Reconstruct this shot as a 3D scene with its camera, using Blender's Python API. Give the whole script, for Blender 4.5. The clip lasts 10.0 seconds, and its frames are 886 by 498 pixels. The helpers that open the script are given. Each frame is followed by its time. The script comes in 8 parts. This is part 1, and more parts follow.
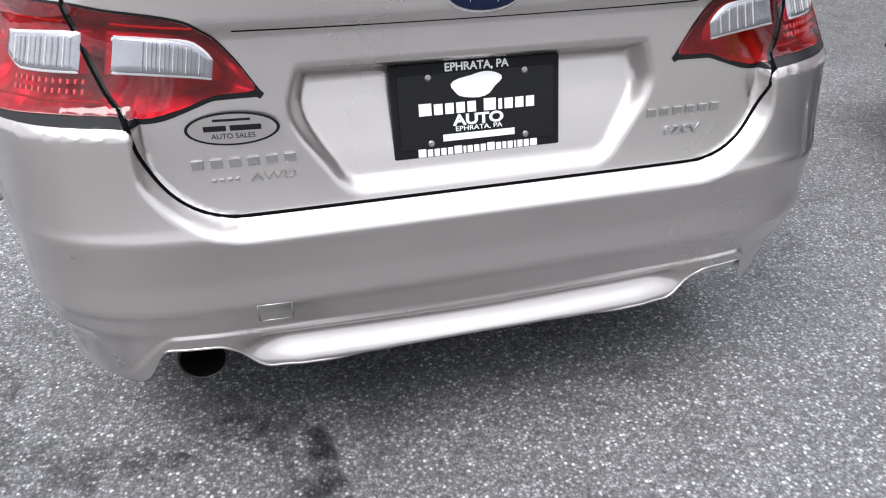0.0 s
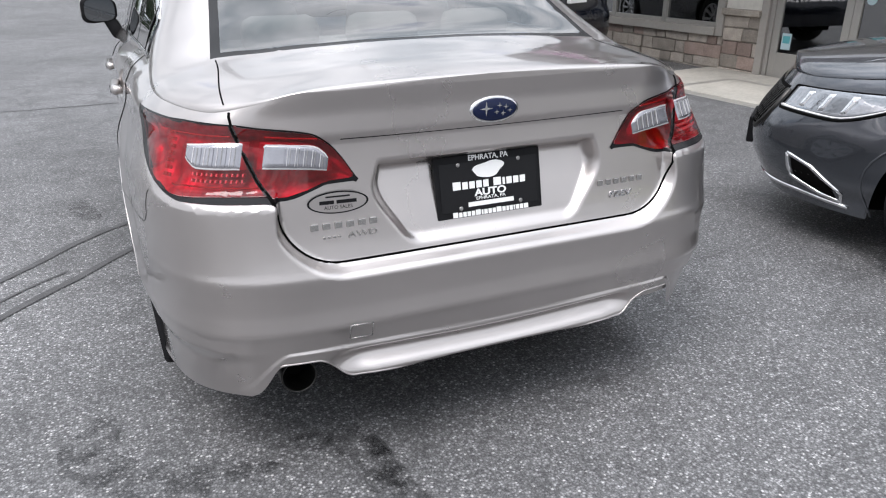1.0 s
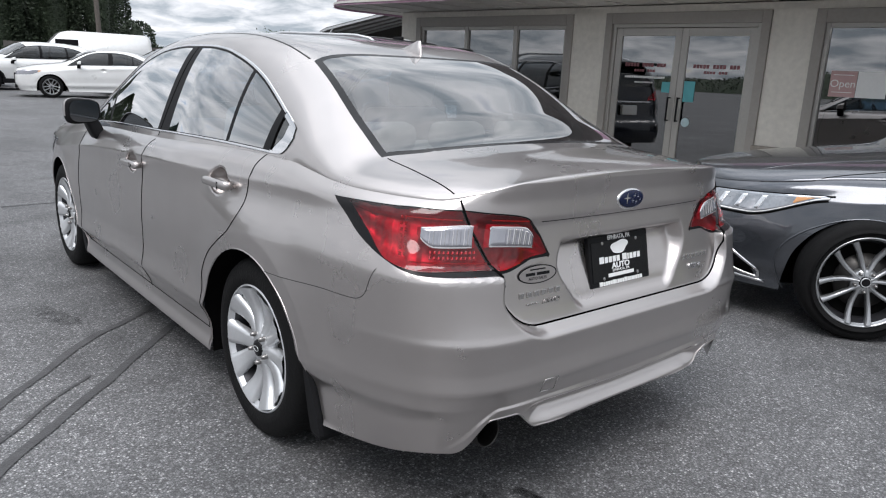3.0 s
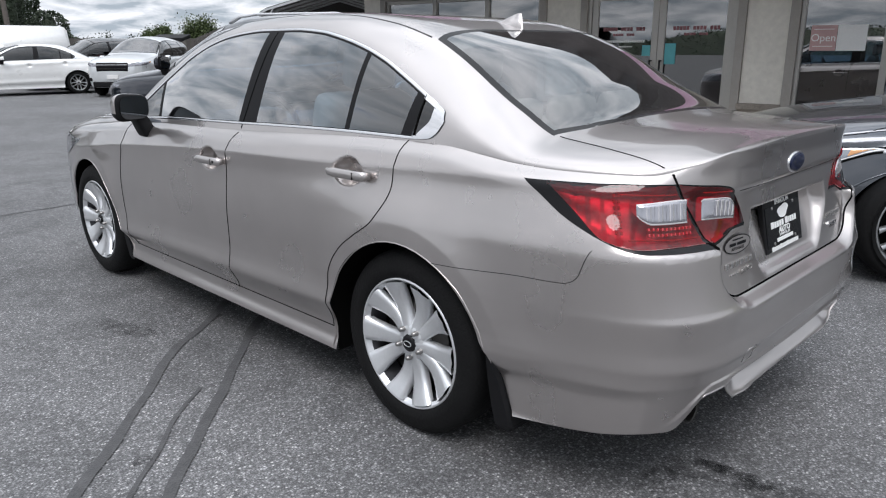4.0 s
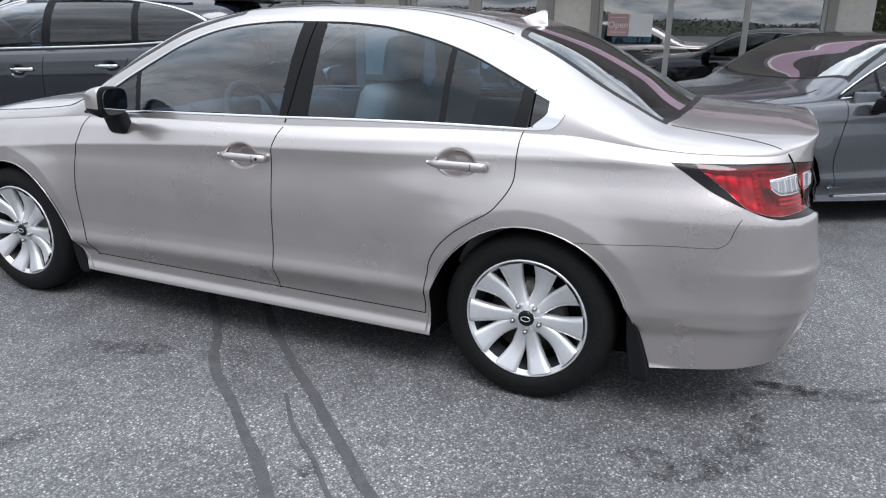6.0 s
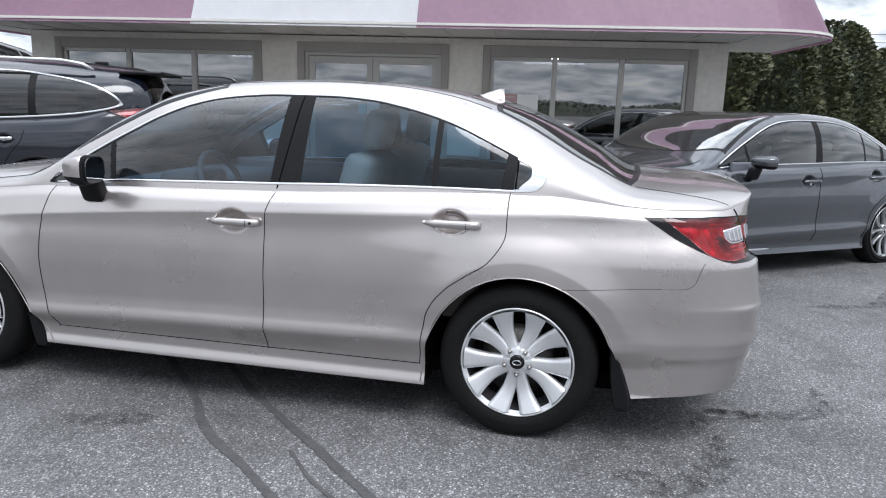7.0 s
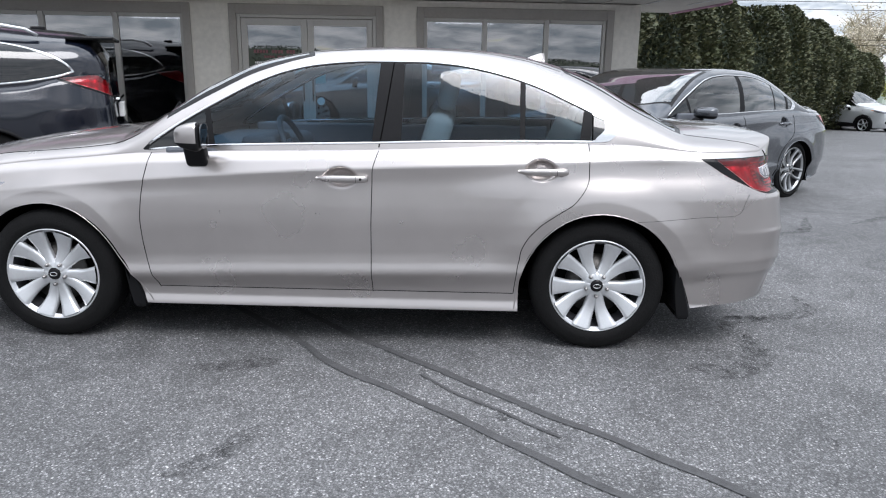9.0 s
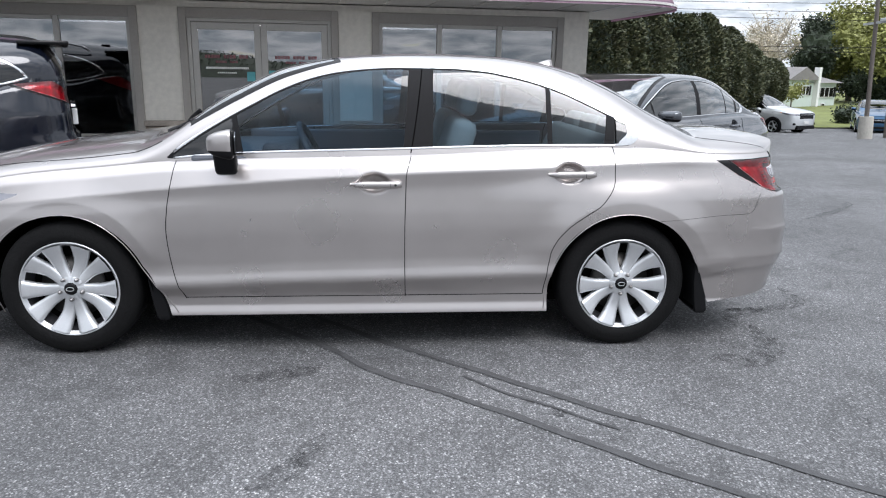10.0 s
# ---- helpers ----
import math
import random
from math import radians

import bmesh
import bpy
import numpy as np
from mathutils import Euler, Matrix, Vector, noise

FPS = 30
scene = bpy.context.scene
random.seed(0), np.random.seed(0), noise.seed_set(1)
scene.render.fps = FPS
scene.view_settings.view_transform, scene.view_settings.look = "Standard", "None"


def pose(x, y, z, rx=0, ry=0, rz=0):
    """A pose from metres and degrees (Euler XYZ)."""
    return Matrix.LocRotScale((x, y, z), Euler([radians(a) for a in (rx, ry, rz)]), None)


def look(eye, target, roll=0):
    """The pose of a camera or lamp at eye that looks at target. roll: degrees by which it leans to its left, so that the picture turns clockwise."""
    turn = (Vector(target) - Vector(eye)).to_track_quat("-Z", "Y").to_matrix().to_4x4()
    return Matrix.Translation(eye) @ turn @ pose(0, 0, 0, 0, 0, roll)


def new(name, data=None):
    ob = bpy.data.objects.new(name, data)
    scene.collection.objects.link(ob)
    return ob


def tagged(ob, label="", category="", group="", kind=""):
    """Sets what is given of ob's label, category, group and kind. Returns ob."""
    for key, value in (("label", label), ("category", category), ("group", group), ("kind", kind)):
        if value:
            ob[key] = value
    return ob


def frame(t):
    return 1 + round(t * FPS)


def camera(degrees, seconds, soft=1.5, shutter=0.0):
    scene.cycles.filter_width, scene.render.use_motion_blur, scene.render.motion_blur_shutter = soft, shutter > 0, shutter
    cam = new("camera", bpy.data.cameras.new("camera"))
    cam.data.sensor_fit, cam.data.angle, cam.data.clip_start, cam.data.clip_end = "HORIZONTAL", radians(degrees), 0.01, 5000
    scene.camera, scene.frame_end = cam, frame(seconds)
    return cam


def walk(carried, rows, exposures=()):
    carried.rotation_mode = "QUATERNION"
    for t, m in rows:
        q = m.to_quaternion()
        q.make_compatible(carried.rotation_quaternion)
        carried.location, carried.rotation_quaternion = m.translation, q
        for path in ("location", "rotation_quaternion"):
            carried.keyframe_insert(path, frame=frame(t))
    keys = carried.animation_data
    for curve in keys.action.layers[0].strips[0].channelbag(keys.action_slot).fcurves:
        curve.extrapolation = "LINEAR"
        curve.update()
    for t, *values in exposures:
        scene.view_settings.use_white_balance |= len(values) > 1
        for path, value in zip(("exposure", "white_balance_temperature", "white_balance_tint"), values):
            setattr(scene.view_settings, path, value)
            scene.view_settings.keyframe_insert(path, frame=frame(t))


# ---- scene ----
cam = camera(63.3, 10.0, 1.15)
PATH = [
    (0, (-0.392, -2.076, 1.231), (0.065, -0.437, 0.18), 0.2),
    (0.5, (-0.554, -2.343, 1.295), (0.013, -0.681, 0.337), -0.3),
    (1, (-0.85, -2.559, 1.355), (-0.122, -0.864, 0.582), -0.2),
    (1.5, (-1.163, -2.657, 1.364), (-0.384, -0.966, 0.633), 1.9),
    (2, (-1.399, -2.548, 1.356), (-0.517, -0.865, 0.732), -3.5),
    (2.2, (-1.503, -2.493, 1.363), (-0.592, -0.818, 0.761), -2.5),
    (3.3, (-2.125, -2.144, 1.337), (-0.782, -0.738, 0.866), 1.9),
    (3.5, (-2.236, -2.004, 1.333), (-0.866, -0.633, 0.841), 0.7),
    (4, (-2.453, -1.724, 1.335), (-1.08, -0.374, 0.793), -0.3),
    (4.5, (-2.66, -1.465, 1.347), (-1.131, -0.287, 0.823), -0.3),
    (5, (-2.872, -1.176, 1.342), (-1.278, -0.053, 0.897), -0.1),
    (5.5, (-3.078, -0.948, 1.345), (-1.444, 0.106, 0.877), -0.3),
    (6, (-3.332, -0.7, 1.41), (-1.577, 0.048, 0.807), 0.9),
    (6.2, (-3.41, -0.629, 1.392), (-1.615, 0.057, 0.837), 2.2),
    (7.3, (-3.896, -0.139, 1.382), (-1.97, 0.171, 0.941), 0.2),
    (7.5, (-4.021, -0.041, 1.36), (-2.107, 0.22, 0.843), -0.4),
    (8, (-4.16, 0.167, 1.378), (-2.235, 0.407, 0.891), -0.3),
    (8.5, (-4.247, 0.438, 1.383), (-2.334, 0.621, 0.829), -1.3),
    (9, (-4.324, 0.668, 1.394), (-2.387, 0.725, 0.897), 0.8),
    (9.5, (-4.411, 0.962, 1.416), (-2.481, 0.855, 0.901), 0.4),
    (10, (-4.362, 1.214, 1.395), (-2.428, 1.056, 0.913), 0.8),
]
walk(cam, [(t, look(eye, target, roll)) for t, eye, target, roll in PATH], [(0, 0.76, 6250, 14), (0.5, 0.38, 6250, 14), (1, 0.48, 6250, 14), (1.5, 0.42, 6250, 14), (2, 0.26, 6250, 13), (3.5, 0.06, 6200, 13), (4.5, 0.10, 6150, 13), (5.5, 0.10, 6100, 13), (6, 0.34, 6050, 13), (7.5, 0.38, 6050, 13), (10, 0.34, 6050, 13)])


# ---- world and light ----
def world_sky():
    w = bpy.data.worlds.new("world")
    scene.world = w
    w.use_nodes = True
    nt = w.node_tree
    nt.nodes.clear()
    N, L = nt.nodes.new, nt.links.new
    out, bg = N("ShaderNodeOutputWorld"), N("ShaderNodeBackground")
    sky = N("ShaderNodeTexSky")
    sky.sky_type, sky.sun_disc = "NISHITA", False
    sky.sun_elevation, sky.sun_rotation = radians(SUN_UP), radians(SUN_TURN)
    sky.air_density, sky.dust_density = 1.0, 0.4
    geo = N("ShaderNodeTexCoord")
    sep = N("ShaderNodeSeparateXYZ")
    L(geo.outputs["Generated"], sep.inputs[0])
    # cloud layer: the direction is projected on a flat sheet overhead
    up = N("ShaderNodeMath"); up.operation = "MAXIMUM"; up.inputs[1].default_value = 0.0
    L(sep.outputs[2], up.inputs[0])
    add = N("ShaderNodeMath"); add.operation = "ADD"; add.inputs[1].default_value = 0.20
    L(up.outputs[0], add.inputs[0])
    dx, dy = N("ShaderNodeMath"), N("ShaderNodeMath")
    dx.operation = dy.operation = "DIVIDE"
    L(sep.outputs[0], dx.inputs[0]); L(add.outputs[0], dx.inputs[1])
    L(sep.outputs[1], dy.inputs[0]); L(add.outputs[0], dy.inputs[1])
    com = N("ShaderNodeCombineXYZ")
    L(dx.outputs[0], com.inputs[0]); L(dy.outputs[0], com.inputs[1])
    big = N("ShaderNodeTexNoise"); big.inputs["Scale"].default_value = 3.4; big.inputs["Detail"].default_value = 8.0
    big.inputs["Roughness"].default_value = 0.56; big.inputs["Distortion"].default_value = 0.3
    L(com.outputs[0], big.inputs["Vector"])
    cover = N("ShaderNodeValToRGB")
    cover.color_ramp.elements[0].position, cover.color_ramp.elements[1].position = 0.26, 0.38
    L(big.outputs[0], cover.inputs[0])
    shade = N("ShaderNodeValToRGB")
    shade.color_ramp.elements[0].position, shade.color_ramp.elements[1].position = 0.37, 0.63
    shade.color_ramp.elements[0].color = (7.4, 7.45, 7.4, 1)
    shade.color_ramp.elements[1].color = (3.0, 3.4, 3.65, 1)
    L(big.outputs[0], shade.inputs[0])
    mix = N("ShaderNodeMixRGB")
    L(cover.outputs[0], mix.inputs[0]); L(sky.outputs[0], mix.inputs[1]); L(shade.outputs[0], mix.inputs[2])
    L(mix.outputs[0], bg.inputs[0])
    # an overcast sky is brightest overhead
    over = N("ShaderNodeMapRange")
    over.interpolation_type = "SMOOTHSTEP"
    over.inputs[1].default_value, over.inputs[2].default_value = 0.45, 1.0
    over.inputs[3].default_value, over.inputs[4].default_value = SKY * 0.95, SKY * 2.3
    L(sep.outputs[2], over.inputs[0]); L(over.outputs[0], bg.inputs[1])
    L(bg.outputs[0], out.inputs[0])


SUN_UP, SUN_TURN, SKY = 60, 240, 0.148
world_sky()
sun = new("sun", bpy.data.lights.new("sun", "SUN"))
sun.data.energy, sun.data.angle, sun.data.color = 1.9, radians(32), (1.0, 0.96, 0.9)
sun.matrix_world = look((math.sin(radians(SUN_TURN)) * 30, math.cos(radians(SUN_TURN)) * 30, 48), (0, 0, 0))


# ---- materials ----
def nodes(name):
    m = bpy.data.materials.new(name)
    m.use_nodes = True
    nt = m.node_tree
    return m, nt, nt.nodes.new, nt.links.new, nt.nodes["Principled BSDF"]


def mat(name, col, rough=0.5, metal=0.0, vary=0.12, scale=6.0, bump=0.0, bscale=60.0, coat=0.0, spec=0.5, obj=0.0):
    """A surface with a base colour that varies at two scales, and a fine relief."""
    m, nt, N, L, b = nodes(name)
    co = N("ShaderNodeTexCoord")
    n1, n2 = N("ShaderNodeTexNoise"), N("ShaderNodeTexNoise")
    n1.inputs["Scale"].default_value, n1.inputs["Detail"].default_value = scale, 5.0
    n2.inputs["Scale"].default_value, n2.inputs["Detail"].default_value = scale * 9, 3.0
    L(co.outputs["Object"], n1.inputs["Vector"]); L(co.outputs["Object"], n2.inputs["Vector"])
    mid = N("ShaderNodeMath"); mid.operation = "ADD"
    L(n1.outputs[0], mid.inputs[0]); L(n2.outputs[0], mid.inputs[1])
    rng = N("ShaderNodeMapRange")
    rng.inputs[1].default_value, rng.inputs[2].default_value = 0.6, 1.4
    rng.inputs[3].default_value, rng.inputs[4].default_value = 1 - vary, 1 + vary
    L(mid.outputs[0], rng.inputs[0])
    val = rng.outputs[0]
    if obj:
        inf = N("ShaderNodeObjectInfo")
        r2 = N("ShaderNodeMapRange")
        r2.inputs[3].default_value, r2.inputs[4].default_value = 1 - obj, 1 + obj
        L(inf.outputs["Random"], r2.inputs[0])
        mm = N("ShaderNodeMath"); mm.operation = "MULTIPLY"
        L(val, mm.inputs[0]); L(r2.outputs[0], mm.inputs[1])
        val = mm.outputs[0]
    hsv = N("ShaderNodeHueSaturation")
    hsv.inputs["Color"].default_value = (*col, 1)
    L(val, hsv.inputs["Value"])
    L(hsv.outputs[0], b.inputs["Base Color"])
    b.inputs["Roughness"].default_value, b.inputs["Metallic"].default_value = rough, metal
    b.inputs["Coat Weight"].default_value, b.inputs["Coat Roughness"].default_value = coat, 0.03
    b.inputs["Specular IOR Level"].default_value = spec
    if bump:
        n3, bp = N("ShaderNodeTexNoise"), N("ShaderNodeBump")
        n3.inputs["Scale"].default_value, n3.inputs["Detail"].default_value = bscale, 4.0
        L(co.outputs["Object"], n3.inputs["Vector"])
        bp.inputs["Strength"].default_value, bp.inputs["Distance"].default_value = bump, 0.01
        L(n3.outputs[0], bp.inputs["Height"]); L(bp.outputs[0], b.inputs["Normal"])
    return m


def paint(name, col, metal=0.75, rough=0.32, coat=1.0, flake=0.02):
    """Metallic car paint: flakes under a clear coat, with a trace of dust."""
    m, nt, N, L, b = nodes(name)
    co = N("ShaderNodeTexCoord")
    fl, du = N("ShaderNodeTexNoise"), N("ShaderNodeTexNoise")
    fl.inputs["Scale"].default_value, du.inputs["Scale"].default_value = 7.0, 3.0
    du.inputs["Detail"].default_value = 6.0
    L(co.outputs["Object"], fl.inputs["Vector"]); L(co.outputs["Object"], du.inputs["Vector"])
    rng = N("ShaderNodeMapRange")
    rng.inputs[1].default_value, rng.inputs[2].default_value = 0.3, 0.7
    rng.inputs[3].default_value, rng.inputs[4].default_value = 1 - flake, 1 + flake
    L(fl.outputs[0], rng.inputs[0])
    hsv = N("ShaderNodeHueSaturation")
    hsv.inputs["Color"].default_value = (*col, 1)
    L(rng.outputs[0], hsv.inputs["Value"]); L(hsv.outputs[0], b.inputs["Base Color"])
    r2 = N("ShaderNodeMapRange")
    r2.inputs[1].default_value, r2.inputs[2].default_value = 0.3, 0.7
    r2.inputs[3].default_value, r2.inputs[4].default_value = rough * 0.9, rough * 1.15
    L(du.outputs[0], r2.inputs[0]); L(r2.outputs[0], b.inputs["Roughness"])
    b.inputs["Metallic"].default_value = metal
    b.inputs["Coat Weight"].default_value, b.inputs["Coat Roughness"].default_value = coat, 0.04
    return m


def glass(name, tint, rough=0.0, gain=1.0, base=0.03, power=4.0):
    """A thin pane: what is behind shows tinted, and it mirrors more at a slant."""
    m, nt, N, L, b = nodes(name)
    out = nt.nodes["Material Output"]
    lw, tr, gl, mx = N("ShaderNodeLayerWeight"), N("ShaderNodeBsdfTransparent"), N("ShaderNodeBsdfGlossy"), N("ShaderNodeMixShader")
    lw.inputs["Blend"].default_value = 0.5
    tr.inputs[0].default_value = (*tint, 1)
    gl.inputs["Roughness"].default_value = rough
    pw, mad = N("ShaderNodeMath"), N("ShaderNodeMath")
    pw.operation, mad.operation, mad.use_clamp = "POWER", "MULTIPLY_ADD", True
    pw.inputs[1].default_value = power
    mad.inputs[1].default_value, mad.inputs[2].default_value = gain, base
    L(lw.outputs["Facing"], pw.inputs[0]); L(pw.outputs[0], mad.inputs[0])
    L(mad.outputs[0], mx.inputs[0]); L(tr.outputs[0], mx.inputs[1]); L(gl.outputs[0], mx.inputs[2])
    L(mx.outputs[0], out.inputs[0])
    nt.nodes.remove(b)
    return m


def asphalt():
    """Old asphalt: pale stones in a dark binder, worn patches, stains and tyre marks."""
    m, nt, N, L, b = nodes("asphalt")
    co = N("ShaderNodeTexCoord")
    vo = N("ShaderNodeTexVoronoi"); vo.inputs["Scale"].default_value = 128.0
    vo2 = N("ShaderNodeTexVoronoi"); vo2.inputs["Scale"].default_value = 290.0
    big, mid = N("ShaderNodeTexNoise"), N("ShaderNodeTexNoise")
    big.inputs["Scale"].default_value, big.inputs["Detail"].default_value, big.inputs["Distortion"].default_value = 0.55, 6.0, 0.6
    mid.inputs["Scale"].default_value, mid.inputs["Detail"].default_value, mid.inputs["Distortion"].default_value = 3.0, 7.0, 1.2
    for v in (vo, vo2, big, mid):
        L(co.outputs["Object"], v.inputs["Vector"])
    stone = N("ShaderNodeSeparateColor"); L(vo.outputs["Color"], stone.inputs[0])
    ramp = N("ShaderNodeValToRGB")
    e = ramp.color_ramp.elements
    e[0].position, e[0].color = 0.0, (0.03, 0.03, 0.033, 1)
    e[1].position, e[1].color = 1.0, (0.88, 0.87, 0.85, 1)
    for pos, c in ((0.45, 0.165), (0.74, 0.27), (0.91, 0.42), (0.965, 0.66)):
        k = e.new(pos); k.color = (c, c, c * 1.02, 1)
    L(stone.outputs[0], ramp.inputs[0])
    # each stone stands clear of the binder round it
    rim = N("ShaderNodeMapRange"); rim.inputs[1].default_value, rim.inputs[2].default_value = 0.30, 0.60
    rim.inputs[3].default_value, rim.inputs[4].default_value = 1.0, 0.30
    L(vo.outputs["Distance"], rim.inputs[0])
    grain = N("ShaderNodeHueSaturation")
    L(ramp.outputs[0], grain.inputs["Color"]); L(rim.outputs[0], grain.inputs["Value"])
    st2 = N("ShaderNodeSeparateColor"); L(vo2.outputs["Color"], st2.inputs[0])
    ramp2 = N("ShaderNodeValToRGB")
    e = ramp2.color_ramp.elements
    e[0].color, e[1].color = (0.05, 0.05, 0.053, 1), (0.24, 0.24, 0.245, 1)
    L(st2.outputs[1], ramp2.inputs[0])
    mx = N("ShaderNodeMixRGB"); mx.inputs[0].default_value = 0.4
    L(grain.outputs[0], mx.inputs[1]); L(ramp2.outputs[0], mx.inputs[2])
    r1 = N("ShaderNodeMapRange"); r1.inputs[1].default_value, r1.inputs[2].default_value = 0.32, 0.68
    r1.inputs[3].default_value, r1.inputs[4].default_value = 0.74, 1.16
    L(big.outputs[0], r1.inputs[0])
    r2 = N("ShaderNodeMapRange"); r2.inputs[1].default_value, r2.inputs[2].default_value = 0.38, 0.50
    r2.inputs[3].default_value, r2.inputs[4].default_value = 0.78, 1.0
    L(mid.outputs[0], r2.inputs[0])
    mu = N("ShaderNodeMath"); mu.operation = "MULTIPLY"
    L(r1.outputs[0], mu.inputs[0]); L(r2.outputs[0], mu.inputs[1])
    hsv = N("ShaderNodeHueSaturation")
    L(mx.outputs[0], hsv.inputs["Color"]); L(mu.outputs[0], hsv.inputs["Value"])
    L(hsv.outputs[0], b.inputs["Base Color"])
    b.inputs["Roughness"].default_value = 0.62
    bp = N("ShaderNodeBump"); bp.inputs["Strength"].default_value, bp.inputs["Distance"].default_value = 0.9, 0.004
    L(stone.outputs[0], bp.inputs["Height"]); L(bp.outputs[0], b.inputs["Normal"])
    return m


M = {
    "asphalt": asphalt(),
    "tar": mat("tar", (0.060, 0.060, 0.062), 0.65, vary=0.40, scale=14, bump=0.4, bscale=120),
    "concrete": mat("concrete", (0.42, 0.40, 0.36), 0.8, vary=0.18, scale=2.5, bump=0.3, bscale=90),
    "grass": mat("grass", (0.15, 0.17, 0.05), 0.9, vary=0.4, scale=0.6, bump=0.6, bscale=30),
    "stucco": mat("stucco", (0.70, 0.67, 0.61), 0.85, vary=0.14, scale=1.6, bump=0.35, bscale=140),
    "trim": mat("trim", (0.33, 0.31, 0.285), 0.6, vary=0.08, scale=3, bump=0.1),
    "alu": mat("alu", (0.40, 0.385, 0.36), 0.42, metal=0.4, vary=0.06, scale=5),
    "soffit": mat("soffit", (0.60, 0.58, 0.55), 0.7, vary=0.08, scale=2),
    "mauve": mat("mauve", (0.38, 0.235, 0.32), 0.45, vary=0.10, scale=1.5),
    "shingle": mat("shingle", (0.060, 0.052, 0.052), 0.8, vary=0.3, scale=5, bump=0.5, bscale=40),
    "white_panel": mat("white_panel", (0.75, 0.76, 0.78), 0.5, vary=0.05),
    "stone": mat("stone", (0.31, 0.275, 0.24), 0.85, vary=0.35, scale=8, bump=0.7, bscale=40, obj=0.3),
    "stone_red": mat("stone_red", (0.25, 0.19, 0.165), 0.85, vary=0.35, scale=8, bump=0.7, bscale=40, obj=0.25),
    "mortar": mat("mortar", (0.30, 0.28, 0.25), 0.9, vary=0.15, bump=0.4),
    "champagne": paint("champagne", (0.505, 0.470, 0.456), 0.92, 0.29),
    "gunmetal": paint("gunmetal", (0.074, 0.080, 0.092), 0.65, 0.20),
    "deep_blue": paint("deep_blue", (0.005, 0.007, 0.014), 0.2, 0.14, coat=0.8),
    "pearl": paint("pearl", (0.74, 0.74, 0.73), 0.1, 0.3),
    "silver": paint("silver", (0.46, 0.49, 0.50), 0.7, 0.3),
    "black_paint": paint("black_paint", (0.018, 0.016, 0.018), 0.2, 0.25),
    "blue_paint": paint("blue_paint", (0.03, 0.10, 0.20), 0.4, 0.3),
    "car_glass": glass("car_glass", (0.46, 0.64, 0.78), gain=1.75, base=0.030, power=2.0),
    "back_glass": glass("back_glass", (0.36, 0.40, 0.41), gain=2.2, base=0.09),
    "dark_glass": glass("dark_glass", (0.10, 0.11, 0.12), gain=2.0, base=0.09),
    "shop_glass": glass("shop_glass", (0.20, 0.21, 0.22), gain=2.0, base=0.29),
    "chrome": mat("chrome", (0.80, 0.80, 0.81), 0.12, metal=1.0, vary=0.03),
    "alloy": mat("alloy", (0.62, 0.63, 0.645), 0.33, metal=0.6, vary=0.05, scale=12, coat=0.4),
    "alloy_dark": mat("alloy_dark", (0.045, 0.045, 0.05), 0.35, metal=0.5, vary=0.1),
    "dark_steel": mat("dark_steel", (0.05, 0.048, 0.046), 0.35, metal=0.9, vary=0.25, scale=20),
    "steel": mat("steel", (0.32, 0.31, 0.30), 0.35, metal=1.0, vary=0.2, scale=20),
    "rubber": mat("rubber", (0.007, 0.007, 0.0073), 0.75, vary=0.25, scale=14, bump=0.3, bscale=90, spec=0.15),
    "mirror_dark": mat("mirror_dark", (0.10, 0.105, 0.11), 0.05, metal=1.0, vary=0.02),
    "black": mat("black", (0.008, 0.008, 0.009), 0.55, vary=0.15, spec=0.15),
    "gloss_black": mat("gloss_black", (0.008, 0.008, 0.009), 0.25, vary=0.1, spec=0.2),
    # near black for gaps and hollows: deep shade put into the colour
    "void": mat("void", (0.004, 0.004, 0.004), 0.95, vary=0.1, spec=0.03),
    "red_lens": mat("red_lens", (0.27, 0.003, 0.010), 0.10, vary=0.45, scale=3.5, coat=0.6, spec=0.3),
    "red_glass": glass("red_glass", (0.58, 0.010, 0.032), rough=0.03, gain=0.8, base=0.055),
    "reflector": mat("reflector", (0.66, 0.64, 0.64), 0.45, metal=0.55, vary=0.25, scale=9),
    "clear_lens": mat("clear_lens", (0.36, 0.36, 0.39), 0.16, metal=0.7, vary=0.10, scale=20, coat=0.5),
    "rib_dark": mat("rib_dark", (0.32, 0.32, 0.35), 0.25, metal=0.6, vary=0.2, scale=30),
    "led_red": mat("led_red", (0.48, 0.02, 0.03), 0.15, vary=0.1, coat=0.8),
    "headliner": mat("headliner", (0.26, 0.25, 0.235), 0.9, vary=0.08, scale=20),
    "lens_edge": mat("lens_edge", (0.52, 0.51, 0.52), 0.2, vary=0.1, coat=0.5),
    "amber": mat("amber", (0.62, 0.30, 0.12), 0.2, vary=0.1, coat=1.0),
    "cloth": mat("cloth", (0.27, 0.26, 0.24), 0.9, vary=0.1, scale=20, bump=0.2, bscale=300),
    "dash": mat("dash", (0.05, 0.053, 0.06), 0.7, vary=0.15, scale=12),
    "door_card": mat("door_card", (0.11, 0.12, 0.14), 0.7, vary=0.12, scale=12),
    "navy": mat("navy", (0.006, 0.011, 0.042), 0.2, vary=0.08, coat=0.25, spec=0.2),
    "white": mat("white", (0.80, 0.80, 0.79), 0.5, vary=0.04),
    "letter": mat("letter", (0.42, 0.41, 0.40), 0.25, metal=0.8, vary=0.08),
}


